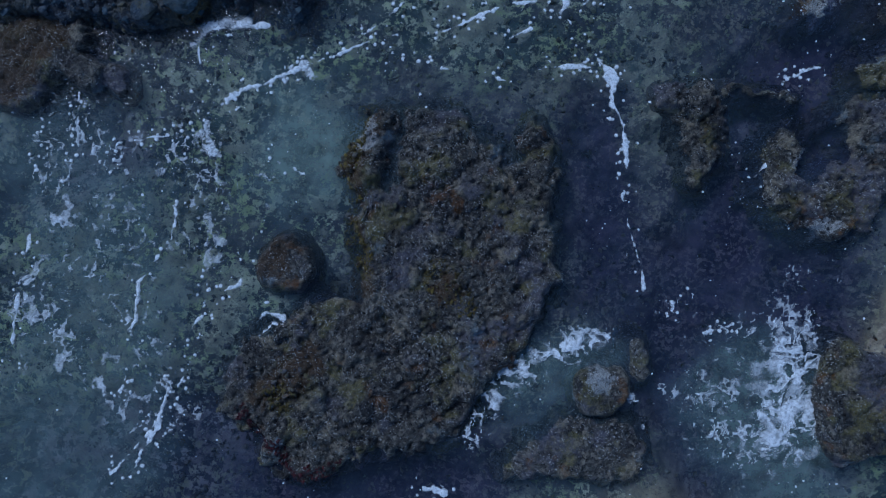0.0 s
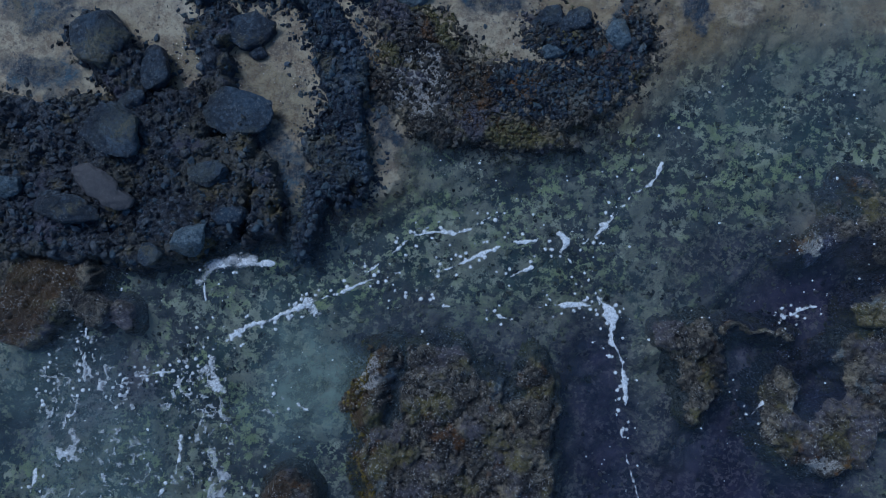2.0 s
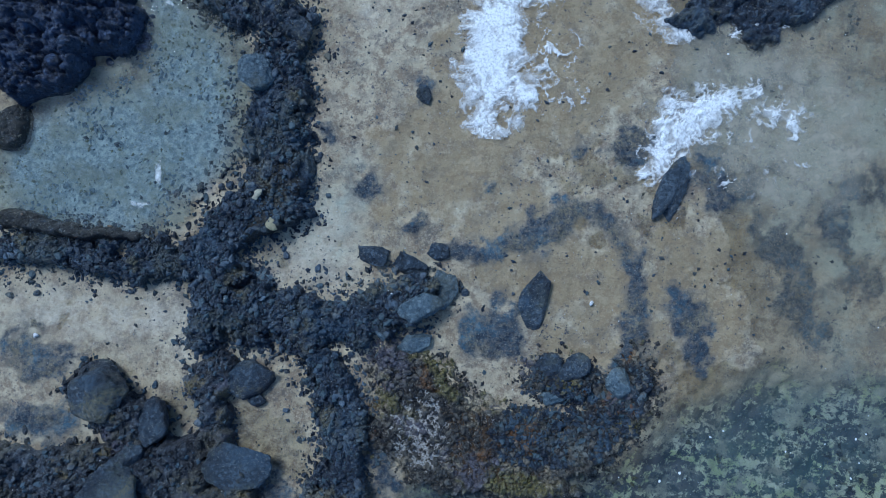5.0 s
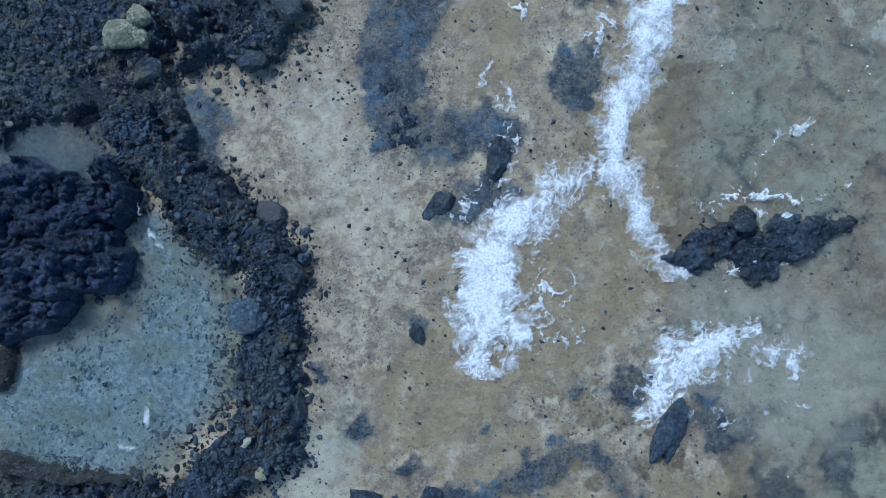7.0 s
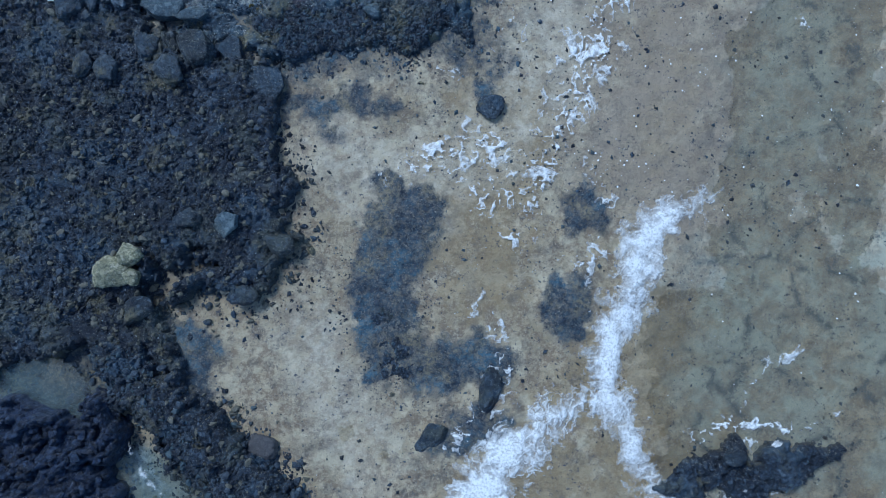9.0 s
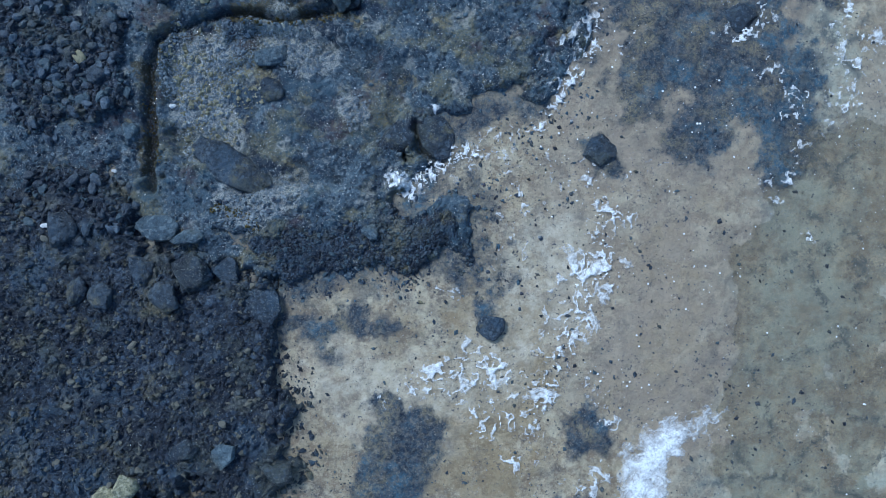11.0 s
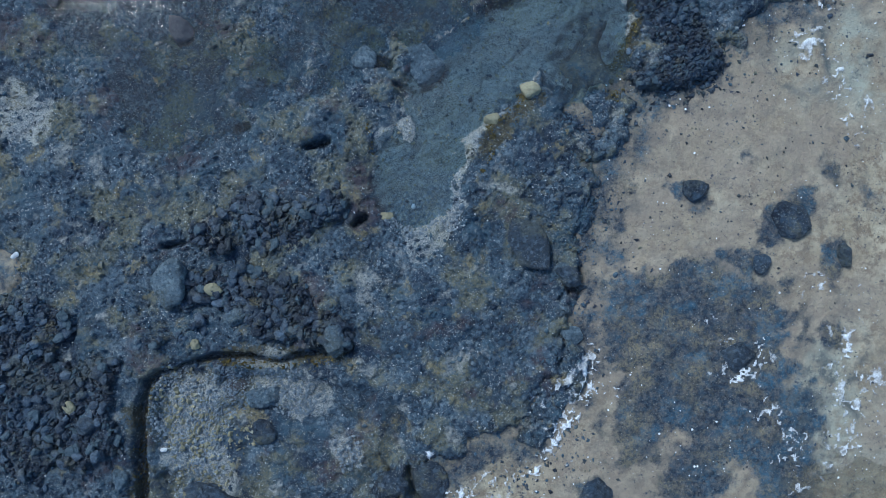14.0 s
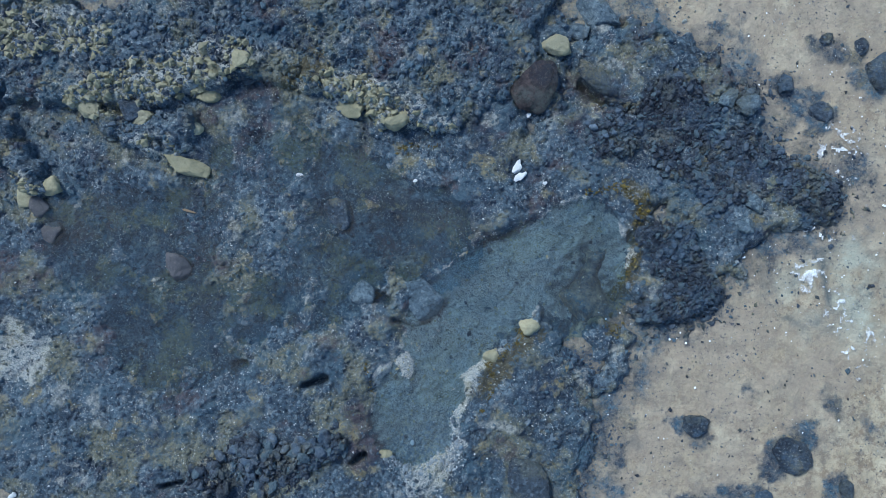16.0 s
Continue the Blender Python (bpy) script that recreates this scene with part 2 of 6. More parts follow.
    weed = k.mix(k.calc("MULTIPLY", k.band(k.noise(0.9, 6, 0.65, 131.0), 0.47, 0.60), k.band(k.noise(8.0, 7, 0.8, 132.0), 0.44, 0.56, 0.1, 0.9)), weed, (0.19, 0.165, 0.105))
    weed = k.mix(k.calc("MULTIPLY", k.band(k.noise(0.7, 6, 0.65, 133.0), 0.50, 0.60), k.band(k.noise(4.0, 8, 0.8, 134.0), 0.44, 0.56, 0.1, 0.8)), weed, (0.05, 0.115, 0.17))
    weed = k.mix(k.band(k.noise(13.0, 7, 0.8, 135.0), 0.57, 0.63, 0.0, 0.5), weed, (0.42, 0.39, 0.33))
    c = k.mix(k.band(k.calc("ADD", k.layer("dark"), k.band(k.noise(1.2, 8, 0.75, 16.0), 0.3, 0.7, -0.6, 0.6)), 0.05, 0.6, 0.0, 0.55), c, (0.115, 0.108, 0.098))
    c = k.mix(k.calc("MULTIPLY", k.patch(k.layer("dark"), k.noise(1.3, 10, 0.78, 17.0), 2.6, 0.25, 0.65), k.calc("MULTIPLY", k.band(k.layer("dark"), 0.02, 0.3), k.band(k.noise(6.0, 7, 0.75, 18.0), 0.40, 0.53, 0.6, 1.0))), c, weed)
    pits = k.calc("MULTIPLY", k.band(k.noise(6.0, 7, 0.75, 25.0), 0.575, 0.635), k.band(k.noise(0.45, 4, 0.6, 28.0), 0.40, 0.55, 0.15, 1.0))
    c = k.mix(pits, c, (0.045, 0.055, 0.08))
    # winding hairline cracks of the flats
    crack = k.add("TexVoronoi", Vector=k.mix(1.0, k.where(), k.add("TexNoise", Vector=k.where(), Scale=0.7, Detail=8.0, Roughness=0.7).outputs["Color"], "ADD"), Scale=0.33)
    crack.feature = "DISTANCE_TO_EDGE"
    line = k.calc("MULTIPLY", k.band(crack.outputs["Distance"], 0.0, 0.075, 1.0, 0.0), k.band(k.noise(0.8, 8, 0.78, 33.0), 0.48, 0.54, 0.0, 0.9))
    c = k.mix(k.calc("MULTIPLY", line, k.layer("silt")), c, (0.07, 0.085, 0.09))
    b = k.bump(k.noise(4.0, 8, 0.7, 1.0), 0.7, 0.10)
    b = k.bump(k.noise(30.0, 4, 0.6, 3.0), 0.4, 0.03, b)
    return k.surface(c, k.band(k.noise(1.0, 4, 0.6, 6.0), 0.3, 0.7, 0.4, 0.75), b, 0.35)


def water_material(name, tint, deep, murk, amount, ripple=0.2):
    """Thin water: clear and tinted, more so where it is deep, a share of it cloudy; its face mirrors the sky."""
    k = Nodes(name)
    clear = k.add("BsdfTransparent", Color=k.mix(k.layer("abyss"), k.mix(k.layer("deep"), tint, deep), (0.56, 0.58, 0.80)))
    cloud = k.add("BsdfDiffuse", Color=k.mix(k.layer("deep"), (0.46, 0.43, 0.34), k.mix(k.layer("milk"), murk, (0.34, 0.43, 0.31))))
    wisp = k.band(k.noise(1.3, 8, 0.7, 31.0), 0.35, 0.62, 0.35, 1.3)
    share = k.calc("ADD", k.calc("MULTIPLY", k.layer("milk"), wisp), k.calc("MULTIPLY", k.calc("ADD", k.layer("deep"), 0.25), k.band(k.noise(0.35, 5, 0.6, 2.0), 0.3, 0.7, 0.3 * amount, 1.7 * amount)))
    body = k.add("MixShader", Fac=share)
    k.put(body.inputs[1], clear)
    k.put(body.inputs[2], cloud)
    wave = k.bump(k.noise(1.6, 5, 0.6, 4.0), ripple, 0.25)
    wave = k.bump(k.noise(7.0, 4, 0.6, 9.0), ripple, 0.06, wave)
    gloss = k.add("BsdfGlossy", Color=(1.0, 1.0, 1.0), Roughness=0.06, Normal=wave)
    both = k.add("MixShader", Fac=k.add("Fresnel", IOR=1.33, Normal=wave))
    k.put(both.inputs[1], body)
    k.put(both.inputs[2], gloss)
    k.put(k.out.inputs[0], both.outputs[0])
    return k.mat


def foam_material():
    k = Nodes("sea foam")
    white = k.add("BsdfDiffuse", Color=(0.85, 0.88, 0.9))
    gone = k.add("BsdfTransparent")
    s = k.add("MixShader", Fac=k.calc("MULTIPLY", k.layer("thick"), k.band(k.noise(11.0, 5, 0.7), 0.3, 0.55, 0.45, 1.0)))
    k.put(s.inputs[1], gone)
    k.put(s.inputs[2], white)
    k.put(k.out.inputs[0], s.outputs[0])
    return k.mat


def stone_material(name, low, high, fleck, rough=0.5, moss=(), odd=None):
    """Loose stones, each of a tone of its own."""
    k = Nodes(name)
    own = k.calc("ADD", k.calc("MULTIPLY", k.add("NewGeometry").outputs["Random Per Island"], 0.65),
                 k.calc("MULTIPLY", k.add("ObjectInfo").outputs["Random"], 0.35))
    own = k.calc("MULTIPLY", k.calc("POWER", own, 1.4), k.band(k.noise(0.4, 6, 0.7, 61.0), 0.40, 0.60, 0.45, 1.35))
    hue = k.calc("FRACT", k.calc("MULTIPLY", k.add("NewGeometry").outputs["Random Per Island"], 17.3))
    hue = k.calc("FRACT", k.calc("ADD", hue, k.calc("MULTIPLY", k.add("ObjectInfo").outputs["Random"], 7.7)))
    grey = 0.36 * sum(high)
    c = k.mix(own, low, k.mix(k.band(hue, 0.5, 1.0, 0.0, 0.55), high, (grey * 0.86, grey * 0.94, grey * 0.96)))
    c = k.mix(k.band(hue, 0.0, 0.35, 0.75, 0.0), c, low)
    c = k.mix(k.band(k.noise(6.0, 8, 0.78), 0.42, 0.60, 0.0, 0.6), c, low)
    c = silted(k, c, moss)
    if odd:
        c = k.mix(k.band(hue, 0.80, 0.82, 0.0, 0.85), c, odd)
    c = k.mix(k.band(k.noise(18.0, 7, 0.8, 5.0), 0.57, 0.66, 0.0, 0.55), c, fleck)
    b = k.bump(k.noise(10.0, 8, 0.75, 2.0), 0.9, 0.07)
    b = k.bump(k.noise(2.5, 8, 0.7, 7.0), 1.0, 0.2, b)
    return k.surface(c, k.band(k.noise(5.0, 4, 0.6, 3.0), 0.35, 0.65, rough - 0.18, rough + 0.25), b, 0.5)


SAND = sand_material()
BLUE_MOSS = (((0.085, 0.098, 0.090), 0.6, 0.52, 0.8), ((0.008, 0.014, 0.030), 0.45, 0.52, 0.85), ((0.18, 0.165, 0.10), 0.8, 0.58, 0.75), ((0.05, 0.088, 0.14), 0.7, 0.55, 0.8), ((0.24, 0.25, 0.22), 0.5, 0.60, 0.6))
BROWN_MOSS = (((0.19, 0.17, 0.06), 0.7, 0.53, 0.85), ((0.010, 0.011, 0.018), 0.6, 0.52, 0.85), ((0.38, 0.33, 0.23), 1.0, 0.57, 0.8), ((0.13, 0.125, 0.16), 0.5, 0.54, 0.85), ((0.16, 0.07, 0.015), 0.9, 0.60, 0.8), ((0.22, 0.28, 0.32), 0.6, 0.62, 0.85))
TAN_MOSS = (((0.19, 0.19, 0.125), 0.5, 0.50, 0.85), ((0.012, 0.030, 0.066), 0.5, 0.54, 0.9), ((0.30, 0.26, 0.14), 1.0, 0.58, 0.8), ((0.06, 0.115, 0.165), 0.7, 0.55, 0.85), ((0.42, 0.43, 0.40), 0.9, 0.60, 0.8), ((0.075, 0.06, 0.075), 0.5, 0.57, 0.85))
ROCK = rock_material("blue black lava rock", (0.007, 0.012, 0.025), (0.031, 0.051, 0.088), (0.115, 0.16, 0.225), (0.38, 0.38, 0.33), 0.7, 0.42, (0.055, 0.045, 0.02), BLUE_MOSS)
# the near-white flecks of BROWN put wet glints into its colour
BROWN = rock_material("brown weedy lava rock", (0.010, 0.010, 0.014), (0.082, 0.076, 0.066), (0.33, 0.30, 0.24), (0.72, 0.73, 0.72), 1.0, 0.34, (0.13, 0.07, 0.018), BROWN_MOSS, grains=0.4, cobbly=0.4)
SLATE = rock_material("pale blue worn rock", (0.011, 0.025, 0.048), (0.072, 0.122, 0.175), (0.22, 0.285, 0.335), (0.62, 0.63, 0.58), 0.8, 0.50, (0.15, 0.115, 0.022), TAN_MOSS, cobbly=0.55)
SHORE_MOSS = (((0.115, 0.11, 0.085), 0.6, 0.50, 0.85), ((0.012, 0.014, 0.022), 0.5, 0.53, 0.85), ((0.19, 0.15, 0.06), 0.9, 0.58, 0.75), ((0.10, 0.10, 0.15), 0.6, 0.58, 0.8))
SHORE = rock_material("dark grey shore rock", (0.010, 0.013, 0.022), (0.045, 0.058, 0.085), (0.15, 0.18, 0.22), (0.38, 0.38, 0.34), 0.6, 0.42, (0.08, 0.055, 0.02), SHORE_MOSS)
SHORE_GRAVEL = stone_material("dark grey shore stones", (0.010, 0.014, 0.024), (0.15, 0.185, 0.225), (0.30, 0.31, 0.29), 0.45, SHORE_MOSS, (0.06, 0.10, 0.14))
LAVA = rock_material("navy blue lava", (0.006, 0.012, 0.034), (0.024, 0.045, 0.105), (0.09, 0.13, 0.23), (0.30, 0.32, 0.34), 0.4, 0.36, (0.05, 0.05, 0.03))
GRAVEL = stone_material("dark loose stones", (0.009, 0.015, 0.030), (0.145, 0.205, 0.28), (0.30, 0.30, 0.27), 0.45, BLUE_MOSS, (0.07, 0.11, 0.14))
BROWN_GRAVEL = stone_material("brown loose stones", (0.010, 0.011, 0.015), (0.22, 0.20, 0.16), (0.5, 0.49, 0.44), 0.38, BROWN_MOSS)
SLATE_GRAVEL = stone_material("blue grey loose stones", (0.013, 0.028, 0.058), (0.18, 0.25, 0.32), (0.40, 0.39, 0.32), 0.45, TAN_MOSS, (0.065, 0.12, 0.17))
DARK_GRAVEL = stone_material("blue black loose stones", (0.007, 0.012, 0.025), (0.10, 0.14, 0.20), (0.32, 0.32, 0.27), 0.42, BLUE_MOSS, (0.17, 0.165, 0.13))
PALE = stone_material("pale crusted stones", (0.27, 0.255, 0.16), (0.60, 0.56, 0.38), (0.13, 0.12, 0.10), 0.7)
SHINGLE = stone_material("pale blue white shingle", (0.15, 0.20, 0.25), (0.76, 0.79, 0.78), (0.8, 0.78, 0.66), 0.6)
RED = stone_material("dark red seaweed", (0.05, 0.008, 0.012), (0.22, 0.03, 0.04), (0.10, 0.03, 0.03), 0.4)
# shells and barnacles; also white specks set in place of wet glints
SHELL_GLINT = stone_material("white shell grit and glint specks", (0.40, 0.43, 0.44), (0.85, 0.86, 0.84), (0.6, 0.6, 0.55), 0.7)
SEA = water_material("sea water", (0.98, 0.99, 0.98), (0.79, 0.875, 0.94), (0.12, 0.18, 0.22), 0.07)
POOL = water_material("tide pool water", (0.84, 0.91, 0.94), (0.80, 0.89, 0.93), (0.20, 0.27, 0.31), 0.06, 0.08)
KELP = stone_material("yellow brown seaweed", (0.07, 0.055, 0.012), (0.42, 0.31, 0.05), (0.20, 0.18, 0.05), 0.4)
CHALK = rock_material("pale yellow lichened rock", (0.10, 0.11, 0.08), (0.34, 0.34, 0.22), (0.56, 0.54, 0.40), (0.75, 0.72, 0.6), 0.8, 0.75, cobbly=0.0)
BLUE_POOL = water_material("still blue water", (0.64, 0.79, 0.90), (0.60, 0.76, 0.90), (0.16, 0.25, 0.33), 0.10, 0.06)
FOAM = foam_material()

# ---- ground: one sheet of sand and reef flat, out to the horizon ----
SEA_Z = -0.85
CHANNEL_WEST = [
    [(0.18, 13.12, 1.00), (2.03, 12.42, 1.40), (4.05, 12.13, 1.20), (5.79, 13.23, 1.00)],
    [(-0.46, 5.37, 5.97), (0.01, -3.43, 6.97), (10.56, 1.06, 5.97), (14.18, 6.15, 4.98)], [(-10.40, 4.28, 6.57), (3.36, 6.65, 4.98), (7.10, 10.83, 2.99)],
    [(9.86, 14.34, 2.39), (12.77, 15.69, 2.99), (16.16, 14.68, 3.58)],
    [(-13.52, -7.70, 5.17), (-10.85, -2.05, 5.17), (-9.19, 3.92, 4.78), (-4.41, 6.13, 2.99)],
    [(-8.42, 4.39, 3.98), (-3.44, 7.45, 2.99), (1.17, 10.29, 2.39), (5.12, 10.72, 3.38), (8.98, 12.73, 2.79), (11.53, 13.47, 2.99)],
]
CHANNEL = CHANNEL_WEST + [
    [(6.38, 5.73, 2.39), (7.62, 0.91, 2.19), (10.78, -2.85, 3.58), (13.83, -4.66, 2.99), (17.21, -6.05, 3.98)],
    [(11.05, 9.69, 2.99), (13.21, 6.10, 3.98), (16.58, 4.71, 2.99)],
    [(-7.64, -7.39, 5.97), (2.16, -6.86, 4.98)],
    [(12.76, 16.00, 2.39), (14.82, 14.52, 2.19), (16.25, 13.01, 2.39)],
]
DEEP = [
    [(6.52, 6.72, 1.00), (7.12, 2.84, 1.19), (8.67, -0.22, 1.79), (11.49, 1.90, 1.79), (14.49, 0.88, 1.79)], [(15.22, 5.23, 1.19), (12.10, 8.38, 1.19), (10.45, 3.02, 1.00)], [(-5.70, -6.89, 2.59), (-1.77, -6.87, 1.59), (2.14, -6.47, 1.59)], [(12.16, 5.56, 0.80), (11.50, 3.14, 1.19)],
    [(2.69, 5.15, 0.60), (2.56, 3.96, 0.40)], [(-2.89, -0.44, 0.80), (-1.11, -0.74, 0.60)],
    [(6.24, 4.75, 1.00), (6.79, 1.84, 1.19), (8.28, -0.24, 1.39), (10.76, -2.46, 2.39), (12.87, -5.10, 2.99)],
    [(13.15, 9.19, 1.19), (15.90, 9.74, 1.59)],
    [(-11.58, -7.20, 3.18), (-7.72, -5.81, 2.39), (-5.31, -6.87, 1.79), (0.18, -6.57, 1.39)],
    [(-13.65, 3.10, 1.19), (-11.19, 4.79, 1.39)],
]
FLAT = [
    [(10.07, 36.17, 2.99), (13.13, 32.35, 3.18), (15.50, 29.53, 4.98)],
    [(13.00, 46.50, 2.99), (12.80, 42.00, 3.58), (12.60, 38.31, 3.58), (14.34, 34.45, 3.58)],
    [(13.90, 50.00, 2.59), (13.40, 47.37, 2.59)],
    [(11.25, 28.20, 2.39), (14.13, 30.33, 2.39), (13.30, 25.36, 2.79), (14.39, 21.52, 2.99)],
    [(13.17, 27.27, 1.79), (15.66, 24.61, 1.79)],
]


PLATFORM_SOUTH = [
    [(-4.07, 46.55, 1.00), (-2.09, 47.24, 1.20), (0.09, 48.13, 1.30), (0.94, 46.96, 0.68)], [(2.34, 52.48, 0.90), (3.39, 54.36, 0.90), (4.24, 56.04, 0.90)],
    [(-12.12, 52.16, 1.19), (-11.39, 49.82, 1.19)],
    [(-16.16, 48.69, 3.38), (-14.38, 52.39, 3.98), (-13.54, 55.27, 3.98), (-8.50, 55.47, 3.98), (-8.25, 50.61, 3.18)], [(-4.39, 53.81, 3.58), (-1.39, 54.54, 3.38), (1.58, 55.88, 2.39), (0.87, 53.41, 1.39)], [(-4.22, 50.17, 2.39), (-1.82, 50.27, 1.59)], [(-9.53, 48.15, 1.39), (-6.51, 47.87, 1.59), (-3.73, 48.19, 1.39)], [(5.11, 64.58, 1.09), (4.96, 62.77, 0.90)], [(-11.00, 48.56, 1.19), (-8.30, 46.31, 1.19), (-5.90, 45.82, 0.90)], [(1.33, 69.90, 2.59), (2.61, 67.51, 1.99)],
]
PLATFORM_MIDDLE = [
    [(-10.53, 59.47, 5.97), (-4.48, 59.72, 4.98), (0.56, 59.92, 3.38), (2.61, 58.99, 1.99), (3.51, 62.08, 1.79), (2.73, 55.56, 1.39), (1.00, 53.49, 1.59)], [(-14.59, 63.92, 5.97), (-8.64, 66.13, 5.97), (-2.60, 66.33, 4.98), (1.49, 64.46, 2.99), (3.59, 61.33, 1.59)],
]
PLATFORM = PLATFORM_SOUTH + PLATFORM_MIDDLE + [
    [(4.35, 70.61, 3.18), (7.37, 71.74, 2.59), (9.03, 69.75, 2.19), (11.47, 69.23, 1.39), (12.47, 69.87, 1.19), (9.46, 68.35, 1.39), (6.46, 67.04, 1.99)], [(5.26, 74.74, 2.19), (7.72, 74.21, 1.59), (9.79, 72.43, 1.19)], [(-2.82, 72.42, 4.98), (-10.95, 72.15, 4.98), (-16.93, 69.90, 4.98), (1.19, 74.61, 2.99)]]


FLOORS = [[(-9.62, 53.86, 1.00), (-9.51, 51.87, 1.00), (-9.43, 50.49, 0.90), (-7.54, 52.35, 2.19), (-4.95, 52.45, 1.79), (-3.35, 52.52, 1.59), (-4.83, 50.08, 1.19), (-7.41, 49.78, 1.19)]]
BASINS = [[(-1.73, 61.40, 1.53), (-1.67, 62.61, 1.61), (-0.92, 64.26, 1.61)], [(-0.53, 64.88, 1.69), (1.04, 66.36, 1.69), (2.44, 67.54, 1.28), (4.24, 68.52, 1.10), (4.81, 66.70, 0.80), (3.51, 65.84, 0.92)]]
FISSURES = [[(-3.60, 60.17, 0.12), (-3.94, 59.86, 0.06)], [(-8.25, 63.04, 0.10), (-7.74, 63.18, 0.08)], [(-5.68, 62.56, 0.08), (-4.98, 62.75, 0.10)], [(-3.30, 65.69, 0.12), (-2.85, 65.63, 0.10)], [(-2.62, 64.92, 0.06), (-2.00, 64.67, 0.08), (-1.19, 64.97, 0.06)], [(-10.47, 58.79, 0.08), (-9.88, 59.02, 0.06)], [(-2.69, 51.66, 0.06), (-2.04, 50.77, 0.06), (-1.81, 50.07, 0.04)], [(-1.46, 51.30, 0.08), (-1.52, 50.49, 0.06), (-1.00, 50.01, 0.04)], [(-6.42, 45.45, 0.12), (-5.98, 44.67, 0.10)], [(3.93, 58.19, 0.18), (4.05, 57.79, 0.14)], [(3.99, 73.79, 0.10), (4.73, 73.09, 0.10), (5.98, 72.61, 0.08)]]
TRENCH = FISSURES + [[(-10.93, 48.75, 0.14), (-11.16, 51.41, 0.16), (-11.17, 53.00, 0.16), (-10.99, 54.01, 0.16), (-10.44, 54.33, 0.10), (-8.50, 55.07, 0.10), (-6.19, 54.96, 0.10), (-3.91, 55.47, 0.10)]]


def floor_at(x, y):
    """Height of the sand and sea bed."""
    z = -0.79 + 0.09 * fbm(x, y, 6.0, 3, 3) + 0.05 * fbm(x, y, 1.2, 4, 5)
    z = z - 0.75 * step(0.8, -1.6, zone(x, y, CHANNEL, 0.6, 2)) - 0.55 * step(0.6, -0.9, zone(x, y, DEEP, 0.6, 4))
    z = z - 0.16 * step(1.2, -1.2, zone(x, y, FLAT, 0.8, 6))
    z = z - 0.65 * step(-0.7, -1.5, zone(x, y, PLATFORM, 0.2, 8))
    z = z - 0.9 * step(0.5, -0.1, zone(x, y, FLOORS + BASINS + TRENCH, 0.3, 41)) * step(0.0, -0.8, zone(x, y, PLATFORM, 0.2, 8))
    z = z - 0.05 * step(24.0, 8.0, x) * step(-3.0, 12.0, x) * step(40.0, 34.0, y) + 0.08 * step(34.0, 40.0, y)
    z = z - 0.7 * step(-4.0, -14.0, y) - 2.0 * step(30.0, 120.0, np.abs(x)) - 2.0 * step(110.0, 180.0, y)
    return z


OCHRE = [[(7.58, 46.84, 1.00), (8.05, 44.46, 1.20), (7.12, 42.44, 1.00)], [(5.35, 20.57, 2.19), (2.43, 23.00, 1.99), (9.20, 19.39, 1.79), (9.47, 21.79, 2.19)], [(5.25, 30.29, 1.99), (8.13, 32.63, 2.59), (2.41, 27.17, 2.39), (-0.47, 25.45, 2.19), (8.04, 35.04, 2.99)], [(1.18, 38.87, 2.19), (1.95, 44.83, 1.79)]]
DARK_SHORE = [
    [(11.71, 22.80, 0.16), (11.05, 23.77, 0.12)], [(12.53, 22.44, 0.20), (12.18, 21.41, 0.16), (13.20, 21.07, 0.20), (13.47, 19.88, 0.12)], [(14.37, 25.76, 0.24), (15.22, 24.80, 0.16), (15.56, 26.03, 0.20)], [(13.68, 23.51, 0.12), (14.91, 22.97, 0.12), (15.78, 21.81, 0.12)], [(9.15, 25.47, 0.24), (9.61, 24.49, 0.24), (10.99, 24.97, 0.24)],
    [(0.78, 22.29, 0.48), (1.89, 22.15, 0.48), (3.07, 22.62, 0.56), (4.42, 23.70, 0.72), (5.42, 23.76, 0.32), (6.27, 23.00, 0.24), (6.85, 21.52, 0.28), (7.44, 19.95, 0.48), (7.30, 18.73, 0.56)], [(1.43, 19.61, 0.44), (2.63, 19.68, 0.60), (3.16, 19.11, 0.36)],
    [(5.10, 26.05, 0.36)], [(7.10, 26.17, 0.56), (7.68, 26.60, 0.24)], [(9.94, 25.72, 0.64), (10.20, 24.73, 0.64)], [(12.18, 23.33, 0.40), (12.96, 21.86, 0.44), (13.43, 20.68, 0.52)], [(8.77, 21.43, 0.44), (9.04, 20.03, 0.44), (9.51, 18.85, 0.24)],
    [(-2.66, 24.42, 0.20)], [(1.67, 24.45, 0.20)], [(-0.78, 23.21, 0.24)], [(14.06, 23.93, 0.32), (14.39, 25.36, 0.32)],
]
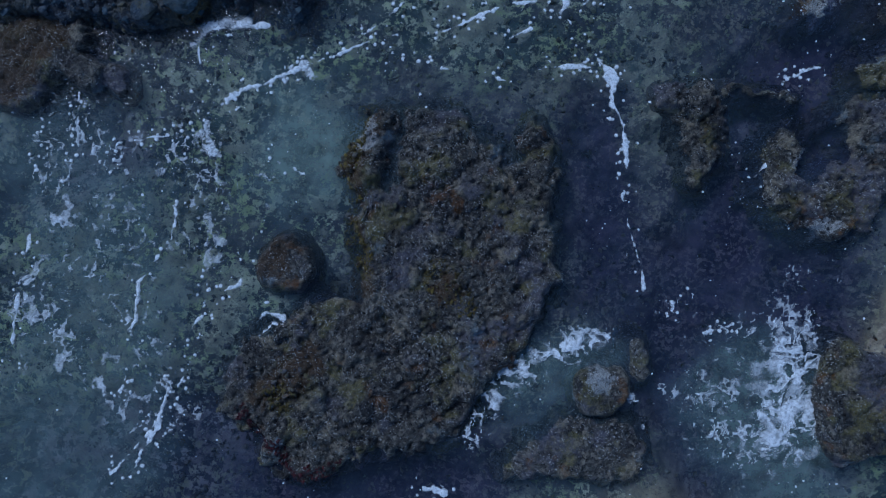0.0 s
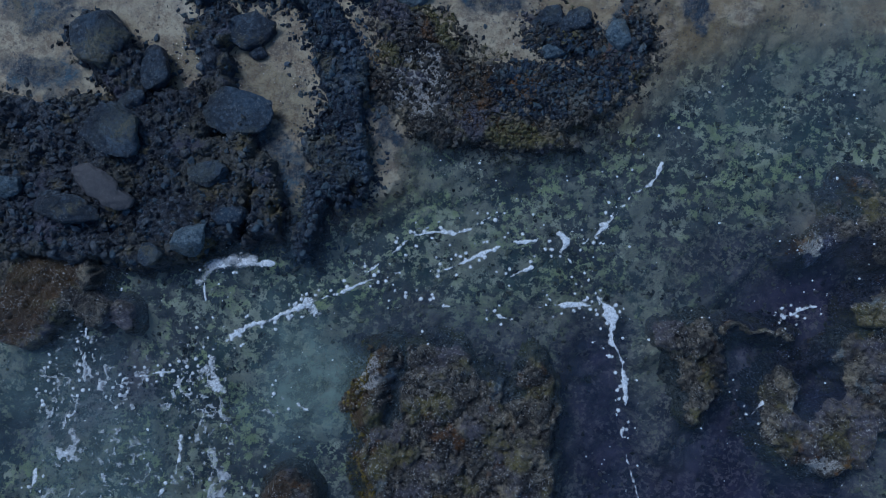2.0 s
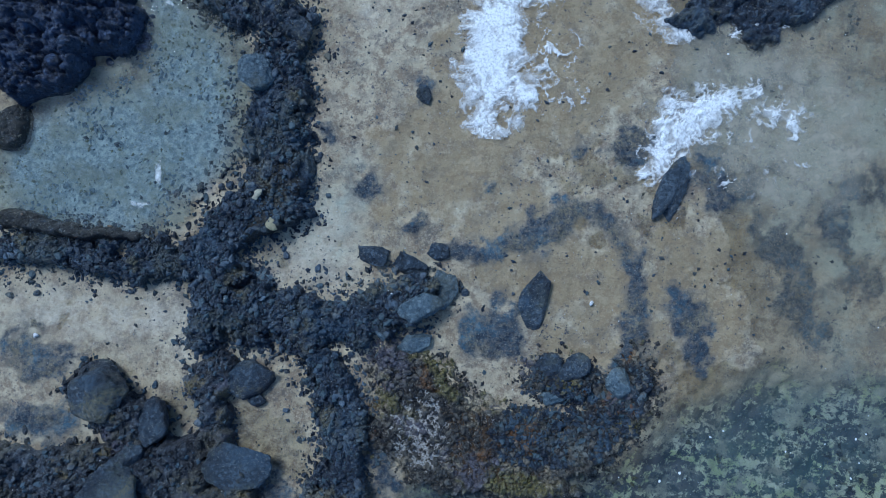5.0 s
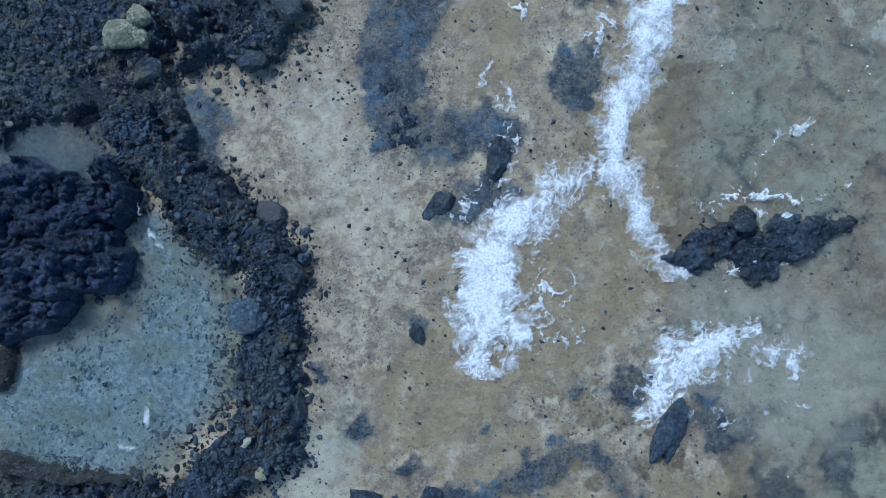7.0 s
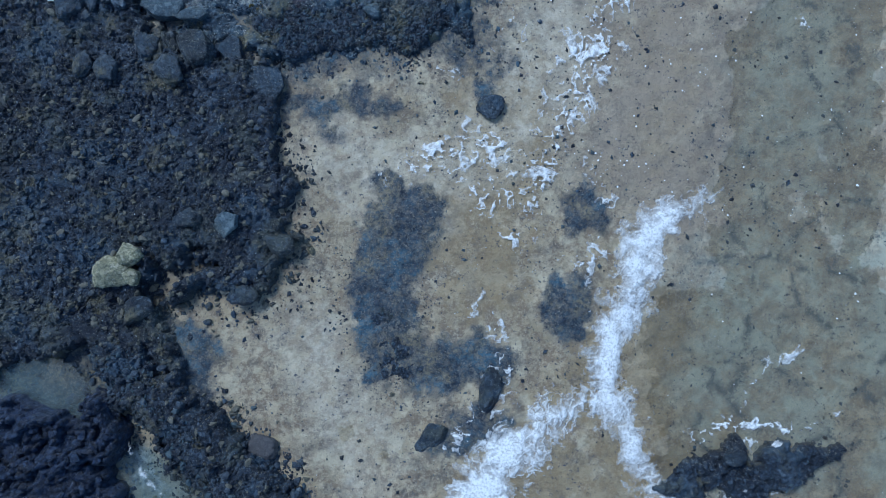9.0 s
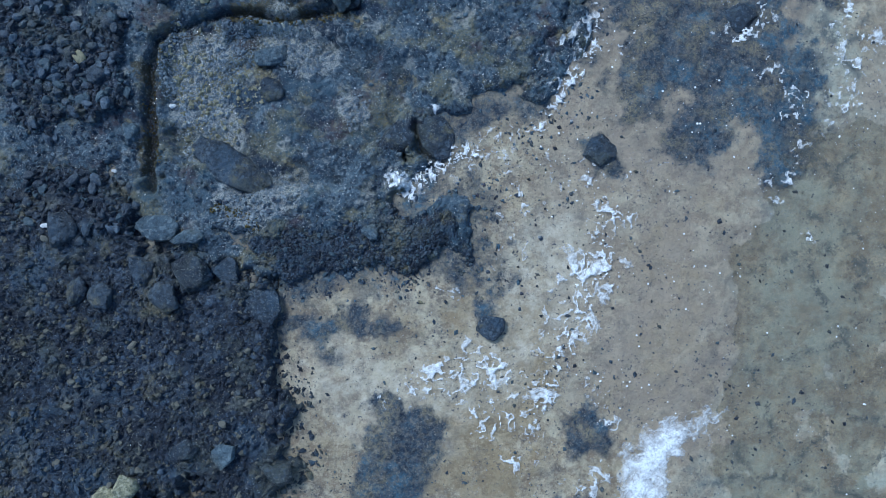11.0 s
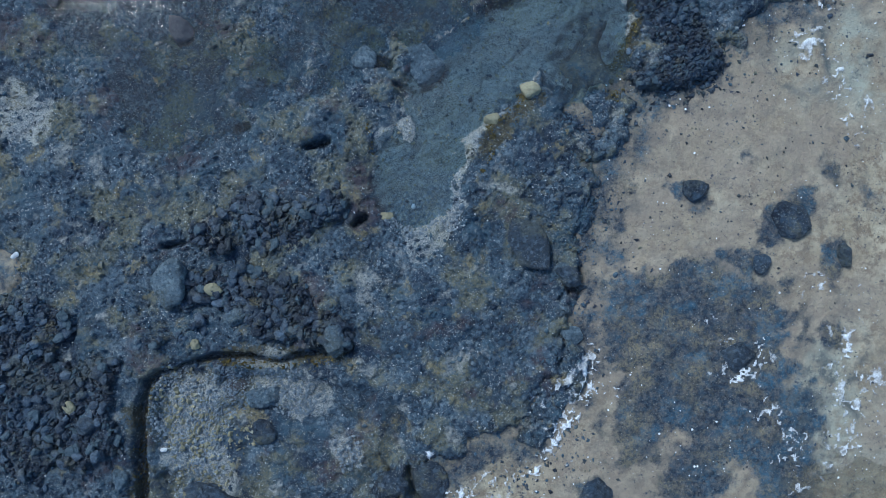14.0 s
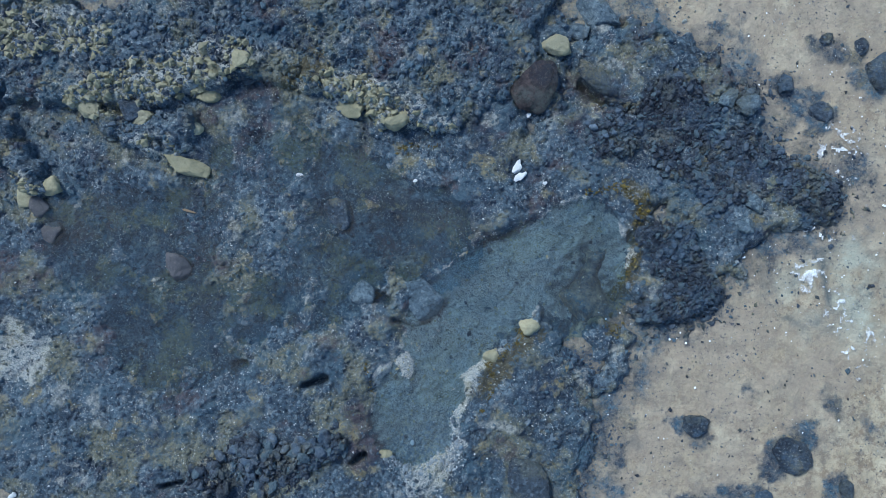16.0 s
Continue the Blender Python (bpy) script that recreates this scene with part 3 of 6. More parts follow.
DARK_POOLS = [
    [(-5.26, 13.62, 0.60), (-4.98, 12.23, 0.68), (-4.90, 10.84, 0.60)], [(-1.36, 15.64, 0.32), (-1.26, 13.84, 0.44)],
    [(-15.77, 33.84, 1.40), (-13.75, 33.73, 1.40), (-11.94, 33.81, 1.00)],
    [(-15.16, 18.09, 0.32), (-14.12, 17.55, 0.44), (-13.13, 17.80, 0.20)], [(-14.82, 15.70, 0.52), (-13.02, 15.80, 0.48)], [(-6.58, 20.98, 0.48), (-6.06, 20.60, 0.24)], [(-13.99, 18.76, 0.24)], [(-5.04, 13.23, 0.40), (-5.96, 11.78, 0.48)],
    [(-9.47, 35.53, 0.48), (-8.77, 34.13, 0.76), (-8.82, 33.31, 0.60)], [(-9.24, 35.55, 0.32), (-8.57, 34.57, 0.60), (-8.71, 33.56, 0.56)], [(-13.43, 33.90, 0.80), (-15.25, 33.81, 0.80)],
]
DARK_FLATS = [
    [(-0.81, 40.51, 0.62), (-2.01, 40.15, 0.82), (-2.53, 38.49, 1.01), (-2.05, 36.88, 1.25), (-1.77, 35.28, 1.25), (-0.53, 34.63, 0.96), (1.26, 35.01, 0.86), (1.98, 34.45, 0.43)], [(-1.43, 38.74, 1.01), (-1.08, 39.78, 1.01)], [(-0.02, 32.26, 0.38), (1.16, 32.51, 0.72), (2.36, 32.66, 0.58)],
    [(4.87, 40.66, 0.77), (5.05, 41.29, 0.38)], [(4.18, 37.27, 0.77), (4.57, 37.79, 0.38)], [(-1.01, 27.77, 0.29)], [(7.06, 26.69, 0.53), (6.68, 26.07, 0.29)], [(9.85, 26.04, 0.53), (9.98, 25.26, 0.53)],
    [(-0.76, 27.87, 0.24)], [(-2.87, 24.59, 0.29)], [(1.80, 24.54, 0.19)], [(-4.17, 26.31, 0.22)],
]
DARK_SPIT = [
    [(-1.99, 40.48, 0.88), (-1.00, 40.72, 0.52)], [(-3.16, 44.29, 0.24), (-1.96, 44.24, 0.36)], [(1.34, 44.54, 0.36)], [(4.75, 41.55, 0.32)], [(-7.71, 43.81, 0.32), (-4.86, 43.74, 0.40), (-2.43, 43.95, 0.28)], [(4.84, 50.55, 0.52), (5.46, 50.17, 0.32)], [(-4.09, 42.76, 0.20)],
]
DARK_WEED = [
    [(6.38, 57.42, 0.88), (6.41, 56.21, 1.04), (8.40, 57.49, 1.40), (10.02, 57.15, 1.30), (9.86, 55.54, 1.66), (8.68, 54.29, 1.40), (7.07, 54.43, 1.14), (6.51, 53.01, 0.88)], [(10.72, 53.17, 1.30), (11.74, 52.41, 1.04), (9.34, 52.32, 0.68), (8.56, 51.30, 0.94)],
    [(6.64, 57.38, 1.14), (6.28, 56.12, 0.78)], [(12.23, 53.91, 0.68), (11.89, 51.46, 0.88), (11.72, 50.23, 0.57)],
]
DARK_SPOTS = [
    [(8.09, 61.54, 0.36)], [(11.36, 60.44, 0.80), (11.75, 61.27, 0.40)], [(10.58, 59.09, 0.36), (9.37, 59.15, 0.32)], [(13.62, 59.51, 0.28), (13.53, 58.70, 0.28)], [(12.95, 62.34, 0.32)], [(14.38, 61.78, 0.24)], [(9.89, 62.63, 0.12)], [(12.25, 56.83, 0.20)],
    [(11.62, 58.02, 0.18)], [(6.05, 61.56, 0.22)], [(5.16, 50.87, 0.44)], [(13.67, 56.69, 0.48)], [(8.91, 75.90, 0.30)], [(12.49, 75.50, 0.26), (13.82, 75.34, 0.28)], [(12.22, 72.82, 0.50), (11.19, 73.91, 0.36)], [(14.44, 74.43, 0.60)],
]
DARK = DARK_SHORE + DARK_POOLS + DARK_FLATS + DARK_SPIT + DARK_WEED + DARK_SPOTS
BLEACHED = [[(-4.71, 43.14, 0.80), (-3.05, 41.82, 1.20), (-0.65, 41.72, 1.20), (1.12, 42.58, 1.40), (2.59, 45.83, 1.00), (3.54, 47.47, 1.20), (3.97, 46.49, 1.00), (2.47, 43.83, 1.00)], [(-14.23, 19.35, 1.00), (-11.82, 19.38, 1.10), (-9.62, 19.50, 0.90)], [(-5.10, 21.46, 0.80), (-3.55, 22.35, 0.80)], [(-2.57, 31.25, 0.80), (-2.83, 32.43, 1.20), (-3.71, 33.99, 1.00), (-4.58, 35.15, 1.20)]]
POOL_BED = [[(-10.40, 31.20, 0.40), (-9.48, 29.43, 1.00), (-8.96, 27.66, 1.40), (-9.64, 25.82, 2.01), (-11.78, 24.92, 2.21), (-13.75, 24.42, 1.81), (-11.07, 23.37, 1.20)]]
SILT = [
    [(11.64, 66.33, 1.00), (13.67, 67.22, 1.20), (14.51, 65.41, 1.00)], [(13.49, 55.47, 1.20), (12.95, 52.46, 1.40)],
    [(12.30, 38.80, 3.18), (12.60, 34.28, 3.98), (14.20, 28.50, 4.78)], [(13.90, 50.00, 2.40), (13.00, 46.50, 2.80), (13.40, 42.00, 3.40), (13.80, 37.00, 3.98)], [(11.25, 28.20, 2.19), (15.12, 30.38, 3.18), (13.30, 25.36, 2.79)], [(13.17, 27.27, 2.59), (15.66, 24.61, 2.59), (15.33, 20.20, 1.79)], [(-3.24, 24.57, 0.80), (-4.33, 22.71, 1.00), (-3.13, 22.58, 0.60)],
]
TAN = [[(6.57, 58.10, 4.98), (8.82, 50.12, 5.97), (12.73, 54.30, 4.98), (9.95, 45.21, 5.97)], [(11.37, 74.95, 4.98), (9.53, 64.73, 4.98), (12.48, 68.85, 4.98)]]
NAVY = [[(10.90, 10.34, 1.81), (14.67, 9.95, 2.21)], [(11.18, 8.78, 1.61), (14.75, 8.58, 2.01)], [(-0.50, 5.99, 1.81), (2.49, 5.36, 2.61), (4.50, 4.68, 2.61), (2.13, 0.99, 4.01), (-0.02, -3.08, 3.81), (4.85, -1.63, 4.01)], [(6.51, 8.00, 1.00), (6.67, 5.20, 1.61), (7.23, 2.24, 1.81)], [(10.57, 3.43, 1.81), (12.54, 3.94, 1.61), (15.53, 4.11, 2.21), (14.88, 8.87, 1.40), (16.56, 7.37, 1.81)], [(11.72, -1.67, 4.38), (14.39, 3.40, 3.38), (11.00, 3.20, 3.00), (7.16, 1.61, 1.59), (5.89, -2.97, 2.39), (1.00, -7.20, 1.60), (-4.00, -7.40, 1.80)]]


def reach(a, b, cell, far=(3, 9, 25, 70, 200, 600, 1800)):
    """Fine steps from a to b, then ever wider ones to the horizon."""
    return np.concatenate(([a - v for v in reversed(far)], np.arange(a, b, cell), [b + v for v in far]))


xs, ys = reach(-20.0, 20.0, 0.116), reach(-10.0, 79.0, 0.116)
gx, gy, gf = sheet(xs, ys)
gz = floor_at(gx, gy)
green = mask(gx, gy, CHANNEL, 0.9, 0.8, 2)
lump1, lump2, who = cells(gx + 0.2 * fbm(gx, gy, 0.6, 2, 8), gy, 0.55, 40)
gz += green * (0.16 * (0.6 - lump1) * (0.4 + who) + 0.06 * fbm(gx, gy, 0.5, 3, 14))
dark = np.maximum(mask(gx, gy, DARK, 0.5, 0.8, 21), mask(gx, gy, DARK_WEED, 1.3, 1.0, 22))
dark = np.maximum(dark, 0.55 * step(1.5, -0.3, zone(gx, gy, PLATFORM, 1.2, 8)))
gz += 0.09 * dark * (0.7 + fbm(gx, gy, 0.35, 4, 23)) + 0.02 * fbm(gx, gy, 0.3, 3, 29)
layers = dict(green=green, dark=dark, pale=mask(gx, gy, BLEACHED, 0.9, 0.9, 39), pool=mask(gx, gy, POOL_BED, 0.5, 0.4, 37), ochre=mask(gx, gy, OCHRE, 0.9, 0.9, 25), silt=mask(gx, gy, SILT, 0.9, 0.9, 27), tan=mask(gx, gy, TAN, 1.6, 1.2, 33), navy=mask(gx, gy, NAVY, 1.4, 1.2, 35))
gv = np.stack((gx, gy, gz), -1).reshape(-1, 3)
ground_mesh = mesh_of("ground", gv, gf, True, **{k: v.ravel() for k, v in layers.items()})
ground_mesh.materials.append(SAND)
ground = tagged(new("ground", ground_mesh), "wet tan sand and mottled green sea bed", "ground", kind="structure")


# ---- the sea ----
def water_sheet(name, label, material, level, spines=None, milky=(), deep=None, cell=0.45, box=(-24, 24, -14, 84), kind="structure"):
    if spines is None:
        wx, wy, wf = sheet(reach(box[0], box[1], cell), reach(box[2], box[3], cell))
    else:
        wx, wy, wf = sheet(np.arange(box[0], box[1], cell), np.arange(box[2], box[3], cell))
    z = level + 0.02 * fbm(wx, wy, 2.5, 3, 51)
    milk = sum((v * mask(wx, wy, s, 1.0, 0.9, 61 + i) for i, (v, s) in enumerate(milky)), np.zeros(wx.shape))
    v = np.stack((wx, wy, z), -1).reshape(-1, 3)
    layers = dict(milk=milk.ravel(), deep=(mask(wx, wy, deep, 1.0, 0.8, 77) if deep else np.zeros(wx.shape)).ravel(),
                  abyss=(mask(wx, wy, DEEP, 0.7, 0.8, 79) if deep else np.zeros(wx.shape)).ravel())
    if spines is not None:
        v, wf, layers = keep_faces(v, wf, (zone(wx, wy, spines, 0.3, 70) < 0.5).ravel(), layers)
    me = mesh_of(name, v, wf, True, **layers)
    me.materials.append(material)
    return tagged(new(name, me), label, "water", kind=kind)


MILK = [
    (0.10, [[(10.26, 16.09, 1.00), (12.80, 17.23, 1.61), (15.17, 17.96, 1.61)], [(13.91, 15.29, 1.00)]]),
    (0.5, [[(-4.05, 6.13, 1.09), (-3.02, 5.21, 1.49), (-4.72, 3.93, 1.00)]]),
    (0.28, [[(-12.12, 3.77, 2.59), (-9.97, -0.04, 2.59), (-11.64, -6.02, 3.58)]]),
    (0.40, [[(12.34, -2.77, 2.19), (13.85, -5.05, 2.19)], [(4.49, -2.80, 1.00), (6.59, -1.70, 0.80)]]),
    (0.10, FLAT),
    (0.35, [[(9.33, 28.26, 2.39), (12.28, 27.43, 2.99)]]),
]
water_sheet("water", "clear cold sea water over sand and green sea bed", SEA, SEA_Z, None, MILK, CHANNEL)


# ---- rock outcrops ----
def top_of(x, y, spines, height, edge, rough, ragged, seed, rise=None, holes=None):
    """Height of an outcrop, and its distance inwards. Steep broken sides, an uneven top."""
    d = zone(x, y, spines, ragged, seed)
    if holes:
        d = np.maximum(d, -zone(x, y, holes, 0.5, seed + 60))
    wide = 0.5 * (edge - 0.45)
    body = step(0.15 + wide, -0.45 - wide, d)
    f1, f2, who = cells(x + 0.25 * fbm(x, y, 0.9, 3, seed + 3), y + 0.25 * fbm(x, y, 0.9, 3, seed + 4), 0.75, seed + 6)
    blocks = (who - 0.5) * 0.5 + 0.5 * np.clip((f2 - f1) * 2.5, 0, 1)
    f1, f2, who = cells(x, y, 0.26, seed + 9)
    cobble = np.clip(f2 - f1, 0, 0.6) * (0.5 + who)
    z = height + 0.2 * fbm(x, y, 3.0, 4, seed + 1) + rough * (0.55 * blocks + 0.75 * fbm(x, y, 0.8, 5, seed + 2, 0.6) + 0.35 * cobble)
    if rise is not None:
        z = z + rise(x, y)
    return -1.5 + (z + 1.5) * body - 0.25 * (1 - body), d


OUTCROPS = []


def lie_of(x, y):
    """Height of the rock or sand at a place: the middle of a few soundings round it."""
    px, py = np.array([x, x + 0.2, x - 0.2, x, x]), np.array([y, y, y, y + 0.2, y - 0.2])
    z = floor_at(px, py)
    for o in OUTCROPS:
        if o.box[0] < x < o.box[1] and o.box[2] < y < o.box[3]:
            t, d = top_of(px, py, *o.args)
            z = np.where(d < 0.2, np.maximum(z, t), z)
    return float(np.median(z))


class Outcrop:
    def __init__(self, name, label, spines, height, material, edge=0.5, rough=0.25, ragged=0.45, seed=0, cell=0.075, crust=(), weed=(), category="rock", rise=None, group="", holes=None):
        self.args = (spines, height, edge, rough, ragged, seed, rise, holes)
        pts = [p for s in spines for p in s]
        x0, x1 = max(-19.5, min(p[0] - p[2] for p in pts) - 0.9), min(19.5, max(p[0] + p[2] for p in pts) + 0.9)
        y0, y1 = max(-9.0, min(p[1] - p[2] for p in pts) - 0.9), min(78.5, max(p[1] + p[2] for p in pts) + 0.9)
        self.box = (x0, x1, y0, y1)
        x, y, f = sheet(np.arange(x0, x1, cell), np.arange(y0, y1, cell))
        z, d = top_of(x, y, *self.args)
        layers = dict(crust=(mask(x, y, crust, 0.25, 0.5, seed + 7) if crust else np.zeros(x.shape)).ravel(),
                      weed=(mask(x, y, weed, 0.25, 0.5, seed + 8) if weed else np.zeros(x.shape)).ravel())
        v, f, layers = keep_faces(np.stack((x, y, z), -1).reshape(-1, 3), f, (d < 0.2).ravel(), layers)
        me = mesh_of(name, v, f, True, **layers)
        me.materials.append(material)
        base = new(name)
        base.location = (float(v[:, 0].mean()), float(v[:, 1].mean()), -1.2)
        self.ob = tagged(base, label, category, group)
        OUTCROPS.append(self)
        part("bedrock", me, base)

    def stones(self, count, low, high, material, where=None, big=0, seed=1, inset=0.4, name="stone", drift=0.0, heap_name="rubble", avoid=None):
        """Loose stones lying on it: the largest singly, the rest as one heap."""
        rng = np.random.default_rng(seed)
        x0, x1, y0, y1 = self.box
        if where is not None:
            pts = [p for s in where for p in s]
            x0, x1 = max(x0, min(p[0] - p[2] for p in pts) - 0.3), min(x1, max(p[0] + p[2] for p in pts) + 0.3)
            y0, y1 = max(y0, min(p[1] - p[2] for p in pts) - 0.3), min(y1, max(p[1] + p[2] for p in pts) + 0.3)
        x, y = rng.uniform(x0, x1, count * (6 if where is None else 30)), rng.uniform(y0, y1, count * (6 if where is None else 30))
        z, d = top_of(x, y, *self.args)
        ok = d < inset * rng.random(len(x)) ** 2
        z = np.maximum(z, floor_at(x, y) - 0.02)
        if where is not None:
            ok &= zone(x, y, where, 0.4, seed) < 0
        if avoid is not None:
            ok &= (zone(x, y, avoid, 0.4, seed) > 0) | (rng.random(len(x)) < 0.12)
        # stones gather in drifts
        ok &= fbm(x, y, 1.6, 3, seed + 90) > rng.uniform(-0.55, 0.2, len(x)) + drift
        x, y, z = x[ok][:count], y[ok][:count], z[ok][:count]
        size = low * (high / low) ** (rng.random(len(x)) ** 2.2)
        order = np.argsort(-size)
        for i in order[:big]:
            piece(name, stone_mesh(i, material), self.ob, (x[i], y[i], z[i] + 0.12 * size[i]), size[i], rng)
        rest = order[big:]
        if len(rest):
            me = heap(heap_name, x[rest], y[rest], z[rest], size[rest], rng)
            me.materials.append(material)
            tagged(part(heap_name, me, self.ob), kind="stuff")
        return self


def part(name, me, parent, label=""):
    """Links a mesh in world places under a thing."""
    ob = new(name, me)
    ob.parent = parent
    ob.matrix_parent_inverse = Matrix.Translation(parent.location).inverted() if parent.parent is None else Matrix()
    return tagged(ob, label)


def stone_shape(rng, level=1, cuts=6):
    """A broken stone about 1 m across: a ball cut by planes."""
    bm = bmesh.new()
    bmesh.ops.create_icosphere(bm, subdivisions=level, radius=0.5)
    flats = []
    for _ in range(cuts):
        n = Vector(rng.normal(size=3)).normalized()
        flats.append((n, rng.uniform(0.26, 0.42)))
    for v in bm.verts:
        for n, r in flats:
            over = v.co.dot(n) - r
            if over > 0:
                v.co -= n * over * 0.95
        v.co *= 1 + 0.12 * noise.noise(v.co * 3.1 + Vector((cuts, level, flats[0][1] * 50)))
    v = np.array([tuple(p.co) for p in bm.verts])
    f = np.array([[p.index for p in t.verts] for t in bm.faces])
    bm.free()
    return v, f


shape_rng = np.random.default_rng(5)
STONES = [stone_shape(shape_rng, 2, 8) for _ in range(12)]
made_stones = {}


def stone_mesh(i, material):
    key = (i % len(STONES), material.name)
    if key not in made_stones:
        made_stones[key] = mesh_of("stone", *STONES[key[0]], False)
        made_stones[key].materials.append(material)
    return made_stones[key]


def turn(rng, tip=0.35):
    return Euler((rng.uniform(-tip, tip), rng.uniform(-tip, tip), rng.uniform(0, 6.3))).to_matrix()


def piece(name, me, parent, place, size, rng, stretch=None):
    ob = new(name, me)
    s = stretch or (size * rng.uniform(0.85, 1.35), size * rng.uniform(0.7, 1.0), size * rng.uniform(0.45, 0.75))
    m = Matrix.Translation(place) @ turn(rng).to_4x4() @ Matrix.Diagonal((*s, 1))
    if parent is not None:
        ob.parent = parent
        m = Matrix.Translation(parent.location).inverted() @ m
    ob.matrix_basis = m
    return ob


ROUGH_V = np.array([(0.5, 0, -0.2), (0.05, 0.5, -0.2), (-0.5, 0.06, -0.2), (0, -0.5, -0.2), (0.2, 0.15, 0.34), (-0.2, 0.12, 0.32), (-0.05, -0.24, 0.28)])
ROUGH_F = np.array([(0, 1, 4), (1, 5, 4), (1, 2, 5), (2, 6, 5), (2, 3, 6), (3, 4, 6), (3, 0, 4), (4, 5, 6)])


def heap(name, x, y, z, size, rng):
    """Many angular stones joined into one mesh."""
    n = len(x)
    v = ROUGH_V[None] + rng.normal(0, 0.075, (n, 7, 3))
    v = v * np.stack((rng.uniform(0.85, 1.4, n), rng.uniform(0.65, 1.0, n), rng.uniform(0.5, 0.95, n)), -1)[:, None, :] * size[:, None, None]
    a = rng.uniform(0, 6.283, n)
    tip, lean = rng.normal(0, 0.3, n), rng.uniform(0, 6.283, n)
    # tip about a level axis, then turn about the upright
    h = v[..., 0] * np.cos(lean)[:, None] + v[..., 1] * np.sin(lean)[:, None]
    w = np.stack((v[..., 0] * np.cos(a)[:, None] - v[..., 1] * np.sin(a)[:, None],
                  v[..., 0] * np.sin(a)[:, None] + v[..., 1] * np.cos(a)[:, None], v[..., 2] + h * tip[:, None]), -1)
    w += np.stack((x, y, z + 0.1 * size), -1)[:, None, :]
    f = ROUGH_F[None] + (7 * np.arange(n))[:, None, None]
    return mesh_of(name, w.reshape(-1, 3), f.reshape(-1, 3), False)


def dip(spines, depth, edge=0.35, seed=0):
    return lambda x, y: depth * step(edge, -edge, zone(x, y, spines, 0.3, seed))


# the channel reefs
# its white grit stands in for glints off the wet rock
Outcrop("reef_rock", "brown weedy reef rock standing in the channel", [
    [(-0.99, 6.22, 0.90), (-1.35, 3.76, 1.00), (-0.45, 1.65, 1.79), (1.04, -0.62, 2.19), (-1.21, -2.71, 2.59), (-3.06, -4.78, 1.99)],
    [(0.70, 5.82, 1.39), (1.58, 3.91, 2.19), (2.30, 1.40, 2.39)], [(-2.09, -0.79, 1.19), (-4.55, -2.50, 1.39), (-5.26, -4.11, 1.00)],
    [(4.41, 5.82, 0.84), (4.33, 3.86, 1.09), (4.06, 1.50, 1.59), (2.82, -0.92, 1.99), (1.19, -3.37, 2.19), (-1.47, -5.08, 1.19)]], -0.62, BROWN, 1.0, 0.5, 0.75, 101,
    crust=[[(-1.64, 5.50, 0.50)]], weed=[[(-1.48, 6.29, 0.50), (-2.08, 2.74, 0.50), (-1.37, 0.42, 0.50)], [(1.57, 0.39, 0.60)], [(-3.18, -2.42, 0.60), (-4.49, -3.67, 0.50)]]).stones(
    1800, 0.06, 0.26, BROWN_GRAVEL, big=90, seed=3, drift=0.05).stones(2600, 0.025, 0.065, SHELL_GLINT, seed=403, heap_name="shell_grit").stones(
    500, 0.06, 0.16, RED, [[(-5.45, -4.12, 0.18), (-5.01, -5.08, 0.16), (-4.01, -5.42, 0.16), (-3.57, -6.38, 0.20), (-1.81, -6.09, 0.12)]], seed=404, heap_name="seaweed", drift=-0.4).stones(1300, 0.06, 0.18, KELP, [[(-1.69, 6.48, 0.28), (-1.89, 4.71, 0.36), (-1.98, 2.74, 0.40), (-1.39, 0.82, 0.40)], [(1.37, 0.57, 0.80), (2.19, -0.17, 0.60)], [(-4.10, -3.65, 0.50)]], seed=405, heap_name="seaweed")
Outcrop("reef_rock", "round brown reef rock beside the larger reef", [[(-4.14, 0.86, 1.23), (-3.74, 0.69, 1.00)]], -0.42, BROWN, 0.5, 0.22, 0.25, 105, 0.06, weed=[[(-4.55, 1.23, 0.80)]]).stones(90, 0.06, 0.18, BROWN_GRAVEL, seed=5)
Outcrop("reef_rock", "low rock with a cap of white barnacles", [[(7.06, -3.05, 1.15), (7.64, -2.83, 0.90)]], -0.5, BROWN, 0.5, 0.2, 0.25, 107, 0.06, crust=[[(7.18, -2.50, 0.44)]]).stones(90, 0.03, 0.08, SHELL_GLINT, [[(7.18, -2.50, 0.52)]], seed=418, heap_name="shell_grit")
Outcrop("reef_rock", "narrow dark rock in the surf", [[(8.43, -1.31, 0.52), (8.55, -2.29, 0.56)]], -0.55, BROWN, 0.4, 0.15, 0.2, 109, 0.06)
Outcrop("reef_rock", "dark wet rock at the edge of the surf", [[(15.60, -1.42, 0.90), (16.48, -2.94, 2.19), (15.76, -4.16, 1.19)]], -0.3, BROWN, 0.6, 0.3, 0.3, 111, 0.07).stones(300, 0.06, 0.25, BROWN_GRAVEL, seed=7)
Outcrop("reef_rock", "low weedy rock awash in the surf", [[(4.64, -5.54, 1.00), (6.19, -5.07, 1.39), (8.16, -5.16, 1.19)]], -0.78, BROWN, 0.5, 0.25, 0.5, 113, 0.07)
